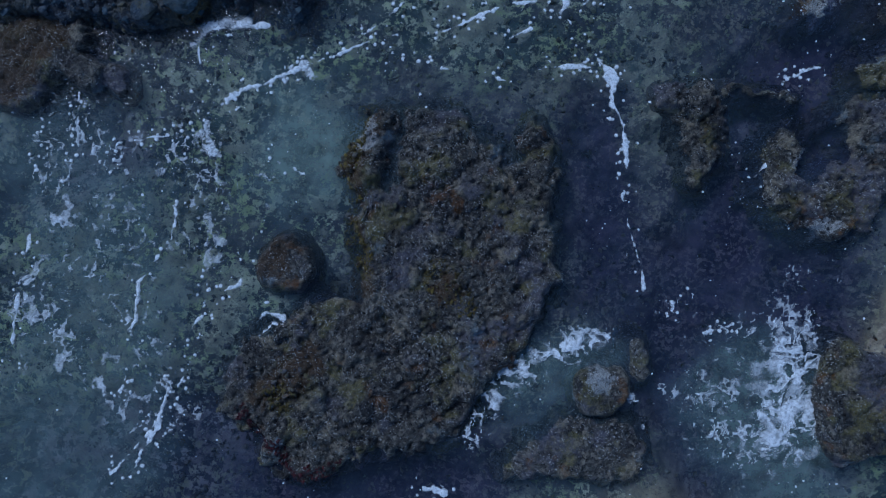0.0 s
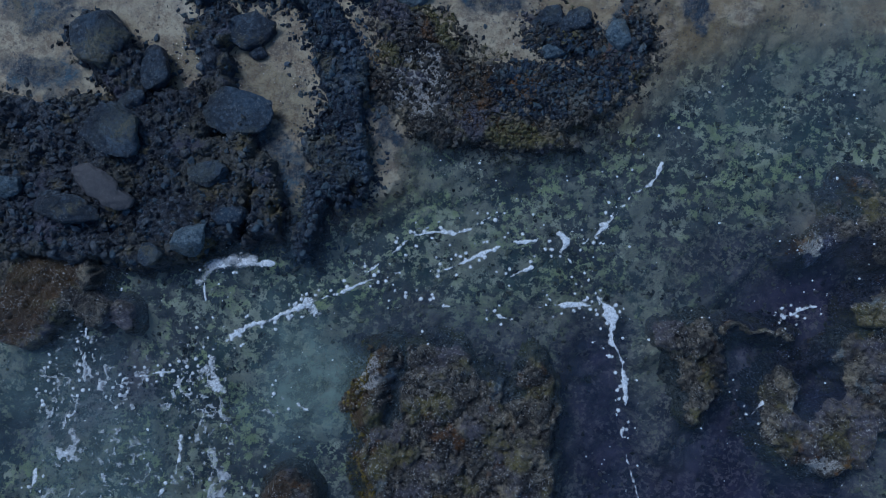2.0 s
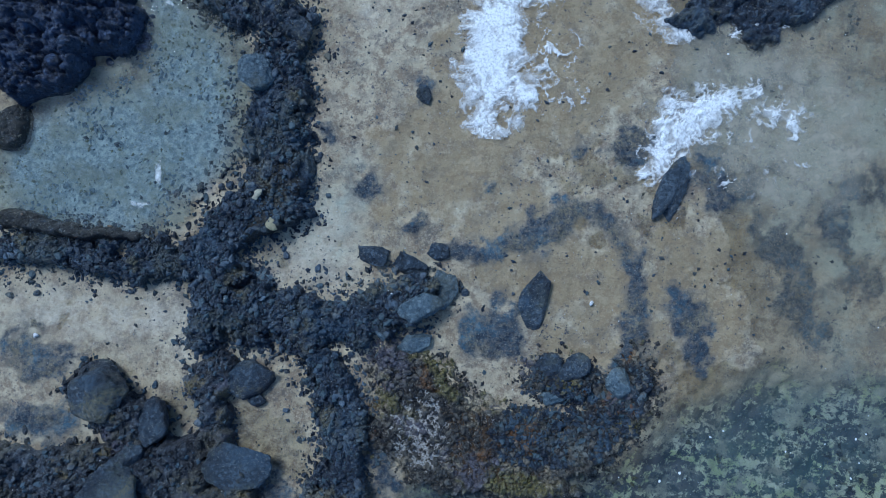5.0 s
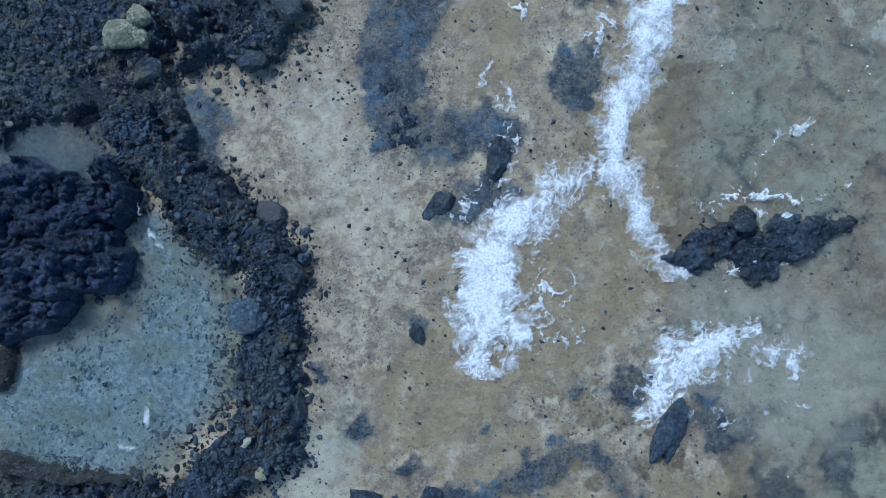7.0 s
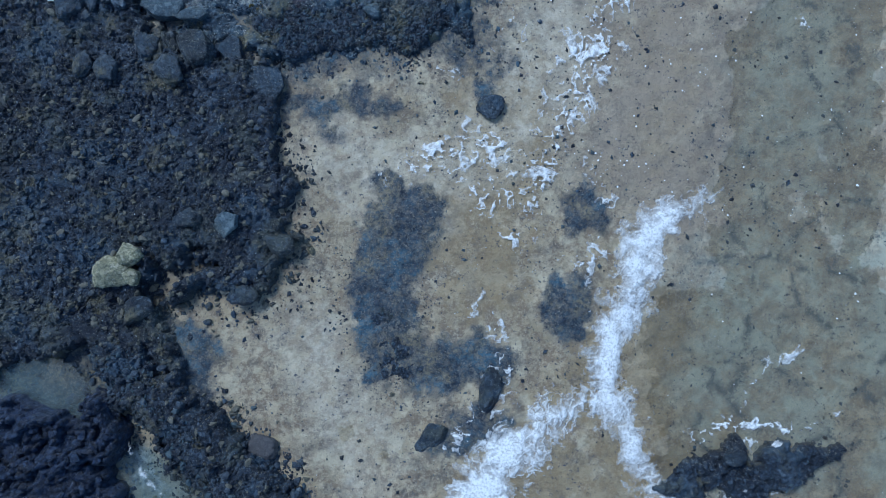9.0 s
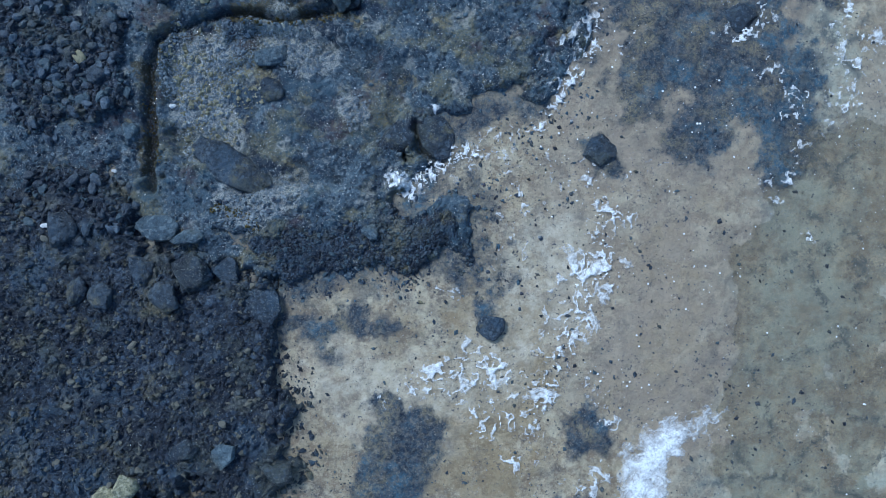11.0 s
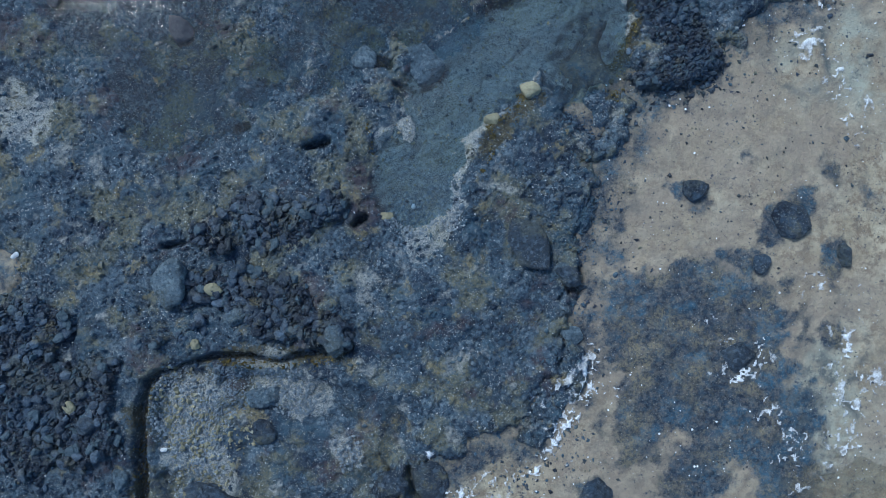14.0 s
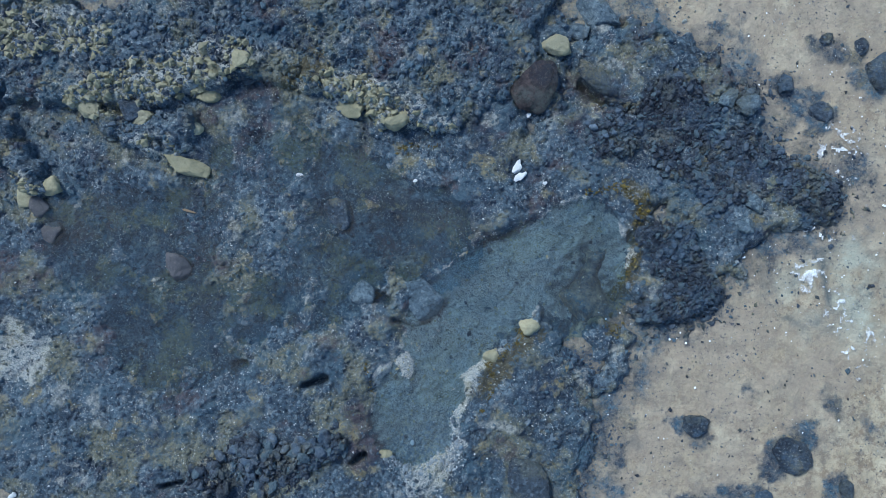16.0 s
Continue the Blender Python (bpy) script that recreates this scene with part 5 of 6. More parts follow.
boulder("broken tan slab beside a longer one", -10.43, 11.16, (1.0, 0.8, 0.5, 0), TAN_STONE, 8)
boulder("flat bluish boulder among dark cobbles", -7.45, 12.22, (1.2, 0.9, 0.6, 10), DARK_STONE, 9)
boulder("flat sunken boulder beside a sand patch", -6.43, 14.34, (1.9, 1.8, 0.5, 40), DARK_STONE, 10)
boulder("slate blue boulder above the milky water", -8.04, 9.88, (1.5, 1.1, 0.7, 15), BLUE_STONE, 11)
boulder("low dark boulder at the water's edge", -9.16, 9.33, (0.8, 0.9, 0.5, 0), DARK_STONE, 12)
boulder("broad dark boulder half buried in rubble", -12.17, 10.73, (2.0, 1.2, 0.8, -10), DARK_STONE, 13)
boulder("small blue grey boulder on dark shore", -14.23, 11.40, (1.0, 0.7, 0.5, 0), BLUE_STONE, 14)
boulder("dark boulder on the edge of a pale pool", -11.51, 17.23, (1.1, 1.2, 0.6, 0), DARK_STONE, 15)
boulder("low dark boulder near the foam", -6.71, 10.83, (1.2, 0.7, 0.5, 0), DARK_STONE, 16)
boulder("flat dark slab sunk in ochre sand", 3.59, 20.67, (1.1, 1.7, 0.5, -10), DARK_STONE, 17)
boulder("long bluish slab on sand", 8.30, 24.87, (0.9, 2.3, 0.5, -15), DARK_STONE, 18)
boulder("small blue boulder in a dark hollow", 4.30, 17.32, (0.8, 0.6, 0.4, 0), BLUE_STONE, 19)
boulder("dark boulder at the head of the stone bank", 5.05, 18.35, (1.2, 0.8, 0.5, 20), DARK_STONE, 20)
boulder("dark boulder beside the stone bank", 4.15, 18.50, (1.0, 0.8, 0.5, 0), DARK_STONE, 21)
boulder("blue grey boulder on broken stones", 6.65, 17.84, (0.8, 1.0, 0.5, 0), BLUE_STONE, 22)
boulder("slate blue slab on the cobble ridge", -0.39, 20.30, (1.6, 1.0, 0.5, 25), BLUE_STONE, 23)
boulder("tilted slab on the ridge's end", 0.35, 20.93, (0.9, 1.2, 0.5, 0), BLUE_STONE, 24)
boulder("slate blue slab beside brown gravel", -0.52, 18.99, (1.2, 0.6, 0.4, 20), BLUE_STONE, 25)
boulder("small pale blue stone on the ridge", -1.71, 19.29, (0.6, 0.4, 0.3, -20), BLUE_STONE, 26)
boulder("flat dark stone on the sand's edge", -2.21, 21.98, (1.3, 0.7, 0.4, 0), DARK_STONE, 27)
boulder("flat dark slab on the sand's edge", -0.99, 21.71, (1.2, 0.7, 0.4, -10), DARK_STONE, 28)
boulder("flat dark stone beside the ridge", 0.09, 22.18, (0.8, 0.6, 0.4, 0), DARK_STONE, 29)
boulder("blue grey boulder on the cobble ridge", -6.60, 28.17, (1.1, 1.3, 0.7, 0), BLUE_STONE, 30)
boulder("dark boulder at the ridge's sandy side", -4.80, 24.97, (0.7, 1.2, 0.7, 0), DARK_STONE, 31)
boulder("weedy dark boulder on the ridge", -5.18, 29.73, (1.0, 0.8, 0.5, 0), DARK_STONE, 32)
boulder("low dark stone in sand", 1.82, 34.14, (0.8, 1.4, 0.4, 0), DARK_STONE, 33)
boulder("low dark stone beside ochre sand", -0.13, 32.41, (1.2, 0.7, 0.4, 40), DARK_STONE, 34)
boulder("small dark stone alone on sand", -0.80, 27.82, (0.5, 0.7, 0.3, 20), DARK_STONE, 35)
boulder("pale crusted stone at the ridge's foot", -6.21, 31.72, (1.2, 0.9, 0.5, 0), TAN_STONE, 36)
boulder("dark knob on the layered ledge", 10.48, 32.22, (0.7, 0.6, 0.5, 0), DARK_STONE, 37)
boulder("long dark slab on the ebb sand", 8.14, 24.86, (0.7, 2.2, 0.5, -25), DARK_STONE, 38)
boulder("rounded dark boulder beside a crevice", -6.81, 44.68, (1.7, 1.6, 0.9, 0), DARK_STONE, 39)
boulder("dark boulder on the gravel platform", -8.89, 39.63, (0.9, 0.6, 0.5, 20), DARK_STONE, 40)
boulder("blue grey boulder on the gravel platform", -7.60, 39.58, (0.9, 0.8, 0.5, 0), BLUE_STONE, 41)
boulder("dark boulder at the platform's edge", -5.79, 38.92, (0.9, 0.8, 0.6, 0), DARK_STONE, 42)
boulder("dark boulder above the sand", -7.07, 37.08, (1.0, 0.7, 0.6, 0), DARK_STONE, 43)
boulder("dark boulder below the pale rock", -10.54, 36.42, (1.3, 0.8, 0.6, 30), DARK_STONE, 44)
boulder("round dark stone alone on sand", 1.38, 44.25, (0.9, 0.9, 0.5, 0), DARK_STONE, 45)
boulder("smooth flat slate blue boulder", -10.47, 47.21, (1.25, 1.1, 0.8, 5), BLUE_STONE, 46)
boulder("narrow slate blue slab beside a flat boulder", -9.27, 46.97, (1.2, 0.5, 0.5, 8), BLUE_STONE, 47)
boulder("upright oval boulder among cobbles", -13.64, 47.08, (0.8, 1.5, 0.7, 10), DARK_STONE, 48)
boulder("round dark boulder on the platform", -12.07, 44.81, (0.8, 0.9, 0.6, 0), DARK_STONE, 49)
boulder("rounded dark boulder in a tight row", -9.07, 45.71, (1.3, 1.2, 0.8, -20), DARK_STONE, 50)
boulder("dark boulder wedged between others", -8.02, 45.85, (0.9, 1.0, 0.7, 0), DARK_STONE, 51)
boulder("dark boulder beside the row of boulders", -10.86, 45.73, (0.9, 1.1, 0.6, 20), DARK_STONE, 52)
boulder("squat dark boulder in a tight row", -9.93, 44.80, (1.0, 1.0, 0.7, 0), DARK_STONE, 53)
boulder("narrow dark boulder on gravel", -13.08, 44.86, (0.6, 1.0, 0.5, 0), DARK_STONE, 54)
boulder("smooth whaleback rock in a shingle basin", -8.03, 49.43, (3.0, 1.4, 0.7, -25), DARK_STONE, 55)
boulder("low round rock on white shingle", -6.80, 52.45, (0.9, 0.8, 0.4, 0), DARK_STONE, 56)
boulder("slab on white shingle", -6.86, 53.68, (1.3, 0.6, 0.4, 15), BLUE_STONE, 57)
boulder("dark split rock near the foam", -0.94, 50.89, (1.2, 1.5, 0.6, 20), DARK_STONE, 58)
boulder("flat dark rock beside a crack", -2.24, 50.76, (1.3, 0.9, 0.5, 40), DARK_STONE, 59)
boulder("small blue stone on the shingle spit", -2.97, 47.42, (0.6, 0.6, 0.4, 0), BLUE_STONE, 60)
boulder("upright blue stone on the platform", -4.39, 55.76, (0.7, 1.2, 0.5, 0), BLUE_STONE, 61)
boulder("blue grey stone at the bank's edge", 3.95, 56.27, (0.7, 0.6, 0.4, 0), BLUE_STONE, 62)
boulder("layered bluish boulder on the shingle bank", 2.44, 59.41, (1.5, 1.9, 0.6, 15), DARK_STONE, 63)
boulder("dark boulder with a hollow beside it", 3.79, 58.38, (0.9, 0.7, 0.6, 0), DARK_STONE, 64)
boulder("round dark stone alone in pale sand", 8.22, 61.56, (1.0, 0.9, 0.5, 0), DARK_STONE, 65)
boulder("broken blue boulder at the bank's edge", -10.06, 57.60, (1.2, 1.6, 0.8, 0), BLUE_STONE, 66)
boulder("pale blue boulder on the cobble bank", -7.77, 56.58, (1.0, 0.8, 0.6, 0), BLUE_STONE, 67)
boulder("sunken dark rock in shallow water", 9.95, 55.76, (1.3, 1.0, 0.4, 20), DARK_STONE, 68)
boulder("dark rock on the foam-streaked sand", 5.05, 50.73, (1.0, 1.2, 0.5, 10), DARK_STONE, 69)
boulder("blue stone among cobbles", -11.65, 50.57, (0.6, 0.8, 0.4, 0), BLUE_STONE, 70)
boulder("dark rounded stone among cobbles", -12.81, 52.56, (0.8, 0.6, 0.5, 0), DARK_STONE, 71)
boulder("pale round stone under blue water", -10.47, 66.67, (1.0, 0.9, 0.6, 0), TAN_STONE, 72)
boulder("dark rock under blue water", -4.71, 68.69, (1.1, 1.3, 0.5, 0), DARK_STONE, 73)
boulder("blue grey rock standing in a basin", -1.67, 65.86, (1.3, 1.5, 0.5, 20), BLUE_STONE, 74)
boulder("blue grey rock at a basin's rim", -3.78, 65.89, (0.9, 0.8, 0.4, 0), BLUE_STONE, 75)
boulder("blue grey boulder on the cobble point", 9.79, 73.04, (0.7, 0.8, 0.5, 0), BLUE_STONE, 76)
boulder("long blue boulder on the cobble point", 8.99, 73.22, (0.8, 0.5, 0.5, 30), BLUE_STONE, 77)
boulder("blue boulder on the terrace side", 3.70, 75.64, (1.0, 0.7, 0.5, 0), BLUE_STONE, 78)
boulder("big blue slab on the terrace side", 4.49, 76.27, (1.6, 0.9, 0.6, -20), BLUE_STONE, 79)
boulder("long narrow slab on blue gravel", 4.37, 73.87, (2.0, 0.6, 0.5, -35), DARK_STONE, 80)
boulder("blue grey stone on the cobble point", 9.70, 68.74, (0.7, 0.6, 0.4, 0), BLUE_STONE, 81)
boulder("upright blue stone on the cobble point", 10.08, 69.55, (0.5, 0.7, 0.4, 30), BLUE_STONE, 82)
boulder("dark hollowed rock in pale crust", -12.14, 72.23, (1.1, 1.0, 0.7, 0), DARK_STONE, 83)
boulder("dark stone sunk in pale sand", 12.49, 73.00, (0.9, 0.7, 0.4, 0), DARK_STONE, 84)
boulder("large dark stone sunk in pale sand", 14.64, 74.53, (1.0, 1.3, 0.5, 0), DARK_STONE, 85)
boulder("small dark stone sunk in sand", 11.24, 74.00, (0.6, 0.8, 0.4, 0), DARK_STONE, 86)
boulder("small dark stone in pale sand", 12.69, 75.63, (0.5, 0.5, 0.3, 0), DARK_STONE, 87)
boulder("small dark pair stone in sand", 14.04, 75.47, (0.5, 0.6, 0.3, 0), DARK_STONE, 88)
boulder("broad dark stone in pale sand", 11.70, 60.55, (1.4, 1.2, 0.5, 0), DARK_STONE, 89)
boulder("dark stone in foam-flecked sand", 10.74, 59.08, (0.6, 0.7, 0.4, 0), DARK_STONE, 90)
boulder("oval dark stone in pale sand", 13.69, 59.51, (0.5, 0.8, 0.4, 0), DARK_STONE, 91)
boulder("pale yellow stone on dark cobbles", -8.63, 57.44, (0.6, 0.45, 0.35, 0), PALE, 92)
boulder("bright yellow stone on the terrace edge", -9.81, 71.54, (0.4, 0.45, 0.3, 0), PALE, 93)
boulder("pale orange rock on the terrace edge", -15.90, 68.88, (0.7, 0.7, 0.4, 0), PALE, 94)
boulder("pale crusted slab at the terrace foot", -10.19, 70.22, (1.5, 0.6, 0.4, -20), PALE, 95)
boulder("yellow green stone on a basin's rim", 0.91, 63.84, (0.6, 0.5, 0.4, 0), PALE, 96)
boulder("yellow green stone above the basin", 2.17, 64.89, (0.7, 0.6, 0.4, 0), PALE, 97)
boulder("pale stone among dark cobbles", -13.45, 53.15, (0.45, 0.5, 0.3, 0), PALE, 98)
boulder("small pale stone on dark cobbles", -9.24, 55.42, (0.35, 0.3, 0.2, 0), PALE, 99)
boulder("small yellow stone by the basin wall", -9.24, 55.50, (0.35, 0.3, 0.2, 0), PALE, 100)
boulder("pale yellow stone in the basin", -2.79, 60.24, (0.5, 0.35, 0.3, 0), PALE, 101)
boulder("pale crusted boulder on the terrace side", 2.92, 75.00, (1.0, 0.8, 0.5, 0), PALE, 102)
boulder("pale crusted block on the terrace edge", -2.76, 72.00, (0.9, 0.6, 0.5, 20), PALE, 103)
boulder("broad pale block on the terrace edge", -4.28, 72.55, (1.0, 0.7, 0.5, -15), PALE, 104)
boulder("pale block of the terrace edge", -13.73, 72.23, (0.9, 0.7, 0.5, 0), PALE, 105)
boulder("pale ochre block of the terrace edge", -11.72, 71.90, (0.8, 0.6, 0.5, 30), PALE, 106)
boulder("yellow crusted block on the terrace", -8.22, 73.92, (0.7, 0.6, 0.4, 0), PALE, 107)
boulder("yellowish block on the terrace", -9.47, 72.78, (0.8, 0.5, 0.4, 20), PALE, 108)
boulder("pale orange block of the terrace edge", -14.97, 69.39, (0.8, 0.7, 0.5, 0), PALE, 109)
boulder("rounded grey boulder below the terrace", -15.43, 68.58, (0.7, 0.7, 0.4, 0), TAN_STONE, 110)
boulder("low olive boulder below the terrace", -15.08, 67.70, (0.9, 0.8, 0.4, 0), TAN_STONE, 111)


# ---- tide pools ----
water_sheet("tide_pool", "wide tide pool with pale bluish water", POOL, -0.62, [[(-10.51, 30.32, 1.00), (-9.20, 28.58, 1.79), (-8.85, 26.21, 1.79), (-11.38, 25.29, 2.79), (-13.69, 24.19, 2.19), (-10.28, 23.77, 1.19)]], [(0.08, [[(-10.38, 25.34, 3.18), (-13.34, 24.80, 2.39)]])], [[(-10.51, 30.32, 1.00), (-9.20, 28.58, 1.79), (-8.85, 26.21, 1.79), (-11.38, 25.29, 2.79), (-13.69, 24.19, 2.19), (-10.28, 23.77, 1.19)]], 0.2, (-19, 0, 18, 38))
water_sheet("tide_pool", "small rock pool with dark bluish water", POOL, -0.35, [[(-15.21, 34.14, 1.00), (-12.88, 32.63, 1.00), (-11.86, 32.47, 0.60)]], [(0.2, [[(-13.94, 33.39, 1.99)]])], [[(-15.21, 34.14, 1.00), (-12.88, 32.63, 1.00), (-11.86, 32.47, 0.60)]], 0.15, (-19, -5, 28, 40))
water_sheet("tide_pool", "shallow pale basin water beside the shore", BLUE_POOL, -0.58, BASINS, [(0.03, BASINS)], None, 0.15, (-8, 10, 58, 75))
water_sheet("tide_pool", "still blue shallow pool over smooth rock", BLUE_POOL, -0.58, BLUE, [(0.02, BLUE)], None, 0.15, (-19, 6, 58, 78))


# ---- foam ----
def froth(x, y, f, v, level, label, seed, over=False):
    thick = np.clip(v, 0, 1)
    z = level + 0.035 + 0.08 * thick * (0.5 + 0.5 * fbm(x, y, 0.2, 2, seed + 9))
    p, f, layers = keep_faces(np.stack((x, y, z), -1).reshape(-1, 3), f, (v > 0.0).ravel(), dict(thick=thick.ravel()))
    p[:, 2] = np.maximum(p[:, 2], floor_at(p[:, 0], p[:, 1]) + 0.07 + 0.05 * layers["thick"])
    for o in OUTCROPS if over else ():
        if o.box[0] < p[:, 0].max() and o.box[1] > p[:, 0].min() and o.box[2] < p[:, 1].max() and o.box[3] > p[:, 1].min():
            top, d = top_of(p[:, 0], p[:, 1], *o.args)
            p[:, 2] = np.where(d < 0.2, np.maximum(p[:, 2], top + 0.05), p[:, 2])
    me = mesh_of("sea_foam", p, f, True, **layers)
    me.materials.append(FOAM)
    return tagged(new("sea_foam", me), label, "foam", kind="stuff")


def around(spines, cell, rim=0.4):
    pts = [p for s in spines for p in s]
    return sheet(np.arange(min(p[0] - p[2] for p in pts) - rim, max(p[0] + p[2] for p in pts) + rim, cell), np.arange(min(p[1] - p[2] for p in pts) - rim, max(p[1] + p[2] for p in pts) + rim, cell))


def foam(label, spines, level=SEA_Z, lace=0.45, dense=0.3, seed=0, cell=0.04, ragged=0.5, size=0.5, soft=0.18, grit=0.55, over=False):
    """Torn lacy foam within a band: winding filaments, thickest along its spine."""
    x, y, f = around(spines, cell)
    d = zone(x, y, spines, ragged, seed)
    wx, wy = x + 0.9 * fbm(x, y, 1.1, 4, seed + 2, 0.55), y + 0.9 * fbm(x, y, 1.1, 4, seed + 3, 0.55)
    web = np.maximum(1 - np.abs(fbm(wx, wy, size, 2, seed + 4)) * 5.0, 0.9 - np.abs(fbm(wx, wy, 0.45 * size, 2, seed + 14)) * 4.4)
    v = dense + grit * fbm(x, y, 0.6, 4, seed + 6, 0.6) + lace * (np.maximum(web, -0.3) - 0.45) - 0.5 * np.clip(d / soft + 1, 0, 4)
    return froth(x, y, f, v * 1.15 + 0.06, level, label, seed, over)


def foam_lines(label, spines, level=SEA_Z, seed=0, cell=0.035):
    """Long threads of foam that swell and break into beads, with round clots beside them."""
    x, y, f = around(spines, cell)
    d = zone(x, y, spines, 0.12, seed)
    line = d + 0.035 + 0.13 * fbm(x, y, 0.55, 3, seed + 2, 0.6) + 0.05 * fbm(x, y, 0.14, 2, seed + 3) + 0.10 * np.maximum(fbm(x, y, 1.3, 2, seed + 5), 0)
    f1, f2, who = cells(x + 0.03 * fbm(x, y, 0.2, 2, seed + 6), y, 0.26, seed + 7)
    bead = np.where((who > 0.55) & (fbm(x, y, 0.9, 2, seed + 8) > -0.1), 0.26 * f1 - 0.07 * (0.15 + who), 1.0) + 0.4 * np.maximum(d - 0.28, 0)
    return froth(x, y, f, 0.45 - np.minimum(line, bead) * 16.0, level, label, seed)


foam("bright curl of foam against the boulder shore", [[(-7.62, 8.40, 0.14), (-7.29, 8.92, 0.18), (-6.72, 9.21, 0.20), (-5.73, 9.27, 0.18)]], lace=0.22, dense=0.50, seed=209, ragged=0.2)
foam("foam wrapped round the tilted ledge", [[(10.52, 32.55, 0.16), (11.70, 32.51, 0.28), (12.39, 32.45, 0.24)], [(10.69, 33.36, 0.10), (11.42, 35.18, 0.12), (12.77, 36.15, 0.10)], [(9.81, 30.45, 0.16), (10.77, 30.99, 0.20)], [(12.86, 33.17, 0.12), (14.22, 33.83, 0.16)], [(9.19, 32.64, 0.20), (10.37, 33.18, 0.28), (12.37, 33.17, 0.20)]], lace=1.0, dense=0.4, seed=237, ragged=0.35)
foam("streaks of foam sliding off the ledge", [[(10.44, 30.53, 0.40), (12.01, 31.19, 0.40), (13.38, 32.23, 0.36)]], lace=0.61, dense=0.25, seed=239, ragged=0.5)
foam("small cascade running down into a tide pool", [[(-10.72, 32.02, 0.14), (-10.54, 31.32, 0.14), (-9.92, 30.55, 0.12), (-9.50, 30.17, 0.10)]], -0.28, lace=0.44, dense=0.35, seed=241, ragged=0.2)
foam("thin streaks of foam on the tide pool", [[(-9.67, 25.41, 0.10), (-9.91, 24.40, 0.12), (-9.98, 23.20, 0.10), (-10.94, 23.25, 0.08)]], -0.62, lace=0.44, dense=0.35, seed=243, ragged=0.2)
foam("lacy foam left along the shingle shore", [[(5.36, 56.19, 0.28), (4.89, 55.04, 0.40), (3.90, 54.18, 0.44), (2.93, 52.91, 0.44), (2.39, 51.26, 0.40), (1.00, 50.60, 0.28), (-0.19, 50.04, 0.40), (-1.57, 49.27, 0.44), (-2.57, 48.93, 0.24)], [(1.62, 50.22, 0.40), (2.07, 49.02, 0.40), (3.09, 48.66, 0.28)], [(1.70, 48.20, 0.28), (2.03, 47.41, 0.32), (1.57, 46.19, 0.28)], [(2.75, 47.04, 0.16), (2.40, 45.62, 0.16)], [(4.91, 54.43, 0.52), (6.13, 54.27, 0.28)], [(7.06, 50.54, 0.16), (5.87, 49.79, 0.16)]], -0.66, lace=1.25, dense=0.22, seed=245, ragged=0.5, size=0.55, soft=0.5, grit=0.3, over=True)
foam("white foam washing into a rock inlet", [[(-2.37, 49.04, 0.32), (-1.39, 49.48, 0.40), (-0.20, 49.93, 0.28), (0.59, 50.17, 0.24)], [(-0.89, 52.12, 0.16), (-0.98, 51.72, 0.16)]], -0.72, lace=1.0, dense=0.4, seed=247, ragged=0.4, size=0.4, over=True)
foam("net of spent foam drying on the sand", [[(-1.84, 41.67, 0.48), (-0.27, 42.33, 0.68), (0.71, 42.76, 0.68), (2.11, 42.62, 0.68), (3.32, 42.48, 0.60), (1.17, 41.20, 0.88), (2.58, 40.86, 0.88)], [(5.13, 41.96, 0.28)], [(-0.41, 45.71, 0.40), (0.00, 45.32, 0.40)]], -0.76, lace=1.25, dense=0.12, seed=249, ragged=0.6, size=0.6, soft=0.5, grit=0.3)
foam("faint foam veins over the dark weed", [[(9.76, 54.64, 0.24), (10.74, 55.68, 0.20), (11.10, 57.51, 0.16)], [(11.83, 51.54, 0.20), (12.39, 53.55, 0.20)], [(12.50, 47.83, 0.24)], [(13.73, 56.81, 0.20), (13.57, 54.40, 0.20)], [(4.57, 54.43, 0.40), (3.82, 52.81, 0.40), (3.07, 51.58, 0.20)], [(-2.00, 49.01, 0.40), (-0.06, 50.07, 0.40), (1.12, 50.32, 0.24)]], -0.76, lace=1.0, dense=0.4, seed=251, ragged=0.5, size=0.35)
foam("white foam churned in the milky water", [[(-7.67, 5.22, 0.10), (-7.10, 5.65, 0.12), (-7.15, 4.76, 0.20), (-6.75, 4.68, 0.16)], [(-3.85, 7.72, 0.18), (-3.44, 7.45, 0.12)], [(-6.18, 6.90, 0.10), (-6.43, 6.09, 0.10)]], lace=0.5, dense=0.55, seed=263, ragged=0.35, size=0.25, soft=0.13)

foam_lines("long thread of drifting foam with a ragged clot", [[(-6.40, 6.56, 0.12), (-5.67, 6.99, 0.14), (-4.52, 7.48, 0.12), (-3.37, 8.04, 0.10), (-1.83, 8.71, 0.04), (0.10, 9.41, 0.04), (0.96, 9.38, 0.08), (2.27, 9.92, 0.06), (3.42, 10.45, 0.10), (4.36, 10.56, 0.08), (4.90, 10.32, 0.08), (5.32, 9.95, 0.10), (5.82, 9.44, 0.08)], [(4.94, 10.75, 0.20), (5.24, 10.57, 0.24), (5.16, 10.27, 0.18)], [(5.82, 10.50, 0.10), (6.59, 11.16, 0.10), (6.95, 11.76, 0.08), (7.44, 12.46, 0.04), (8.09, 12.75, 0.06), (8.52, 13.50, 0.06)], [(6.45, 8.69, 0.10), (6.85, 8.20, 0.22), (7.03, 7.82, 0.20), (7.06, 7.13, 0.10), (7.43, 6.48, 0.10), (7.63, 5.69, 0.10), (7.67, 4.63, 0.04), (7.63, 3.92, 0.06), (7.83, 2.87, 0.08), (8.16, 1.96, 0.02), (8.41, 1.30, 0.08), (8.54, 0.78, 0.10)]], seed=201)
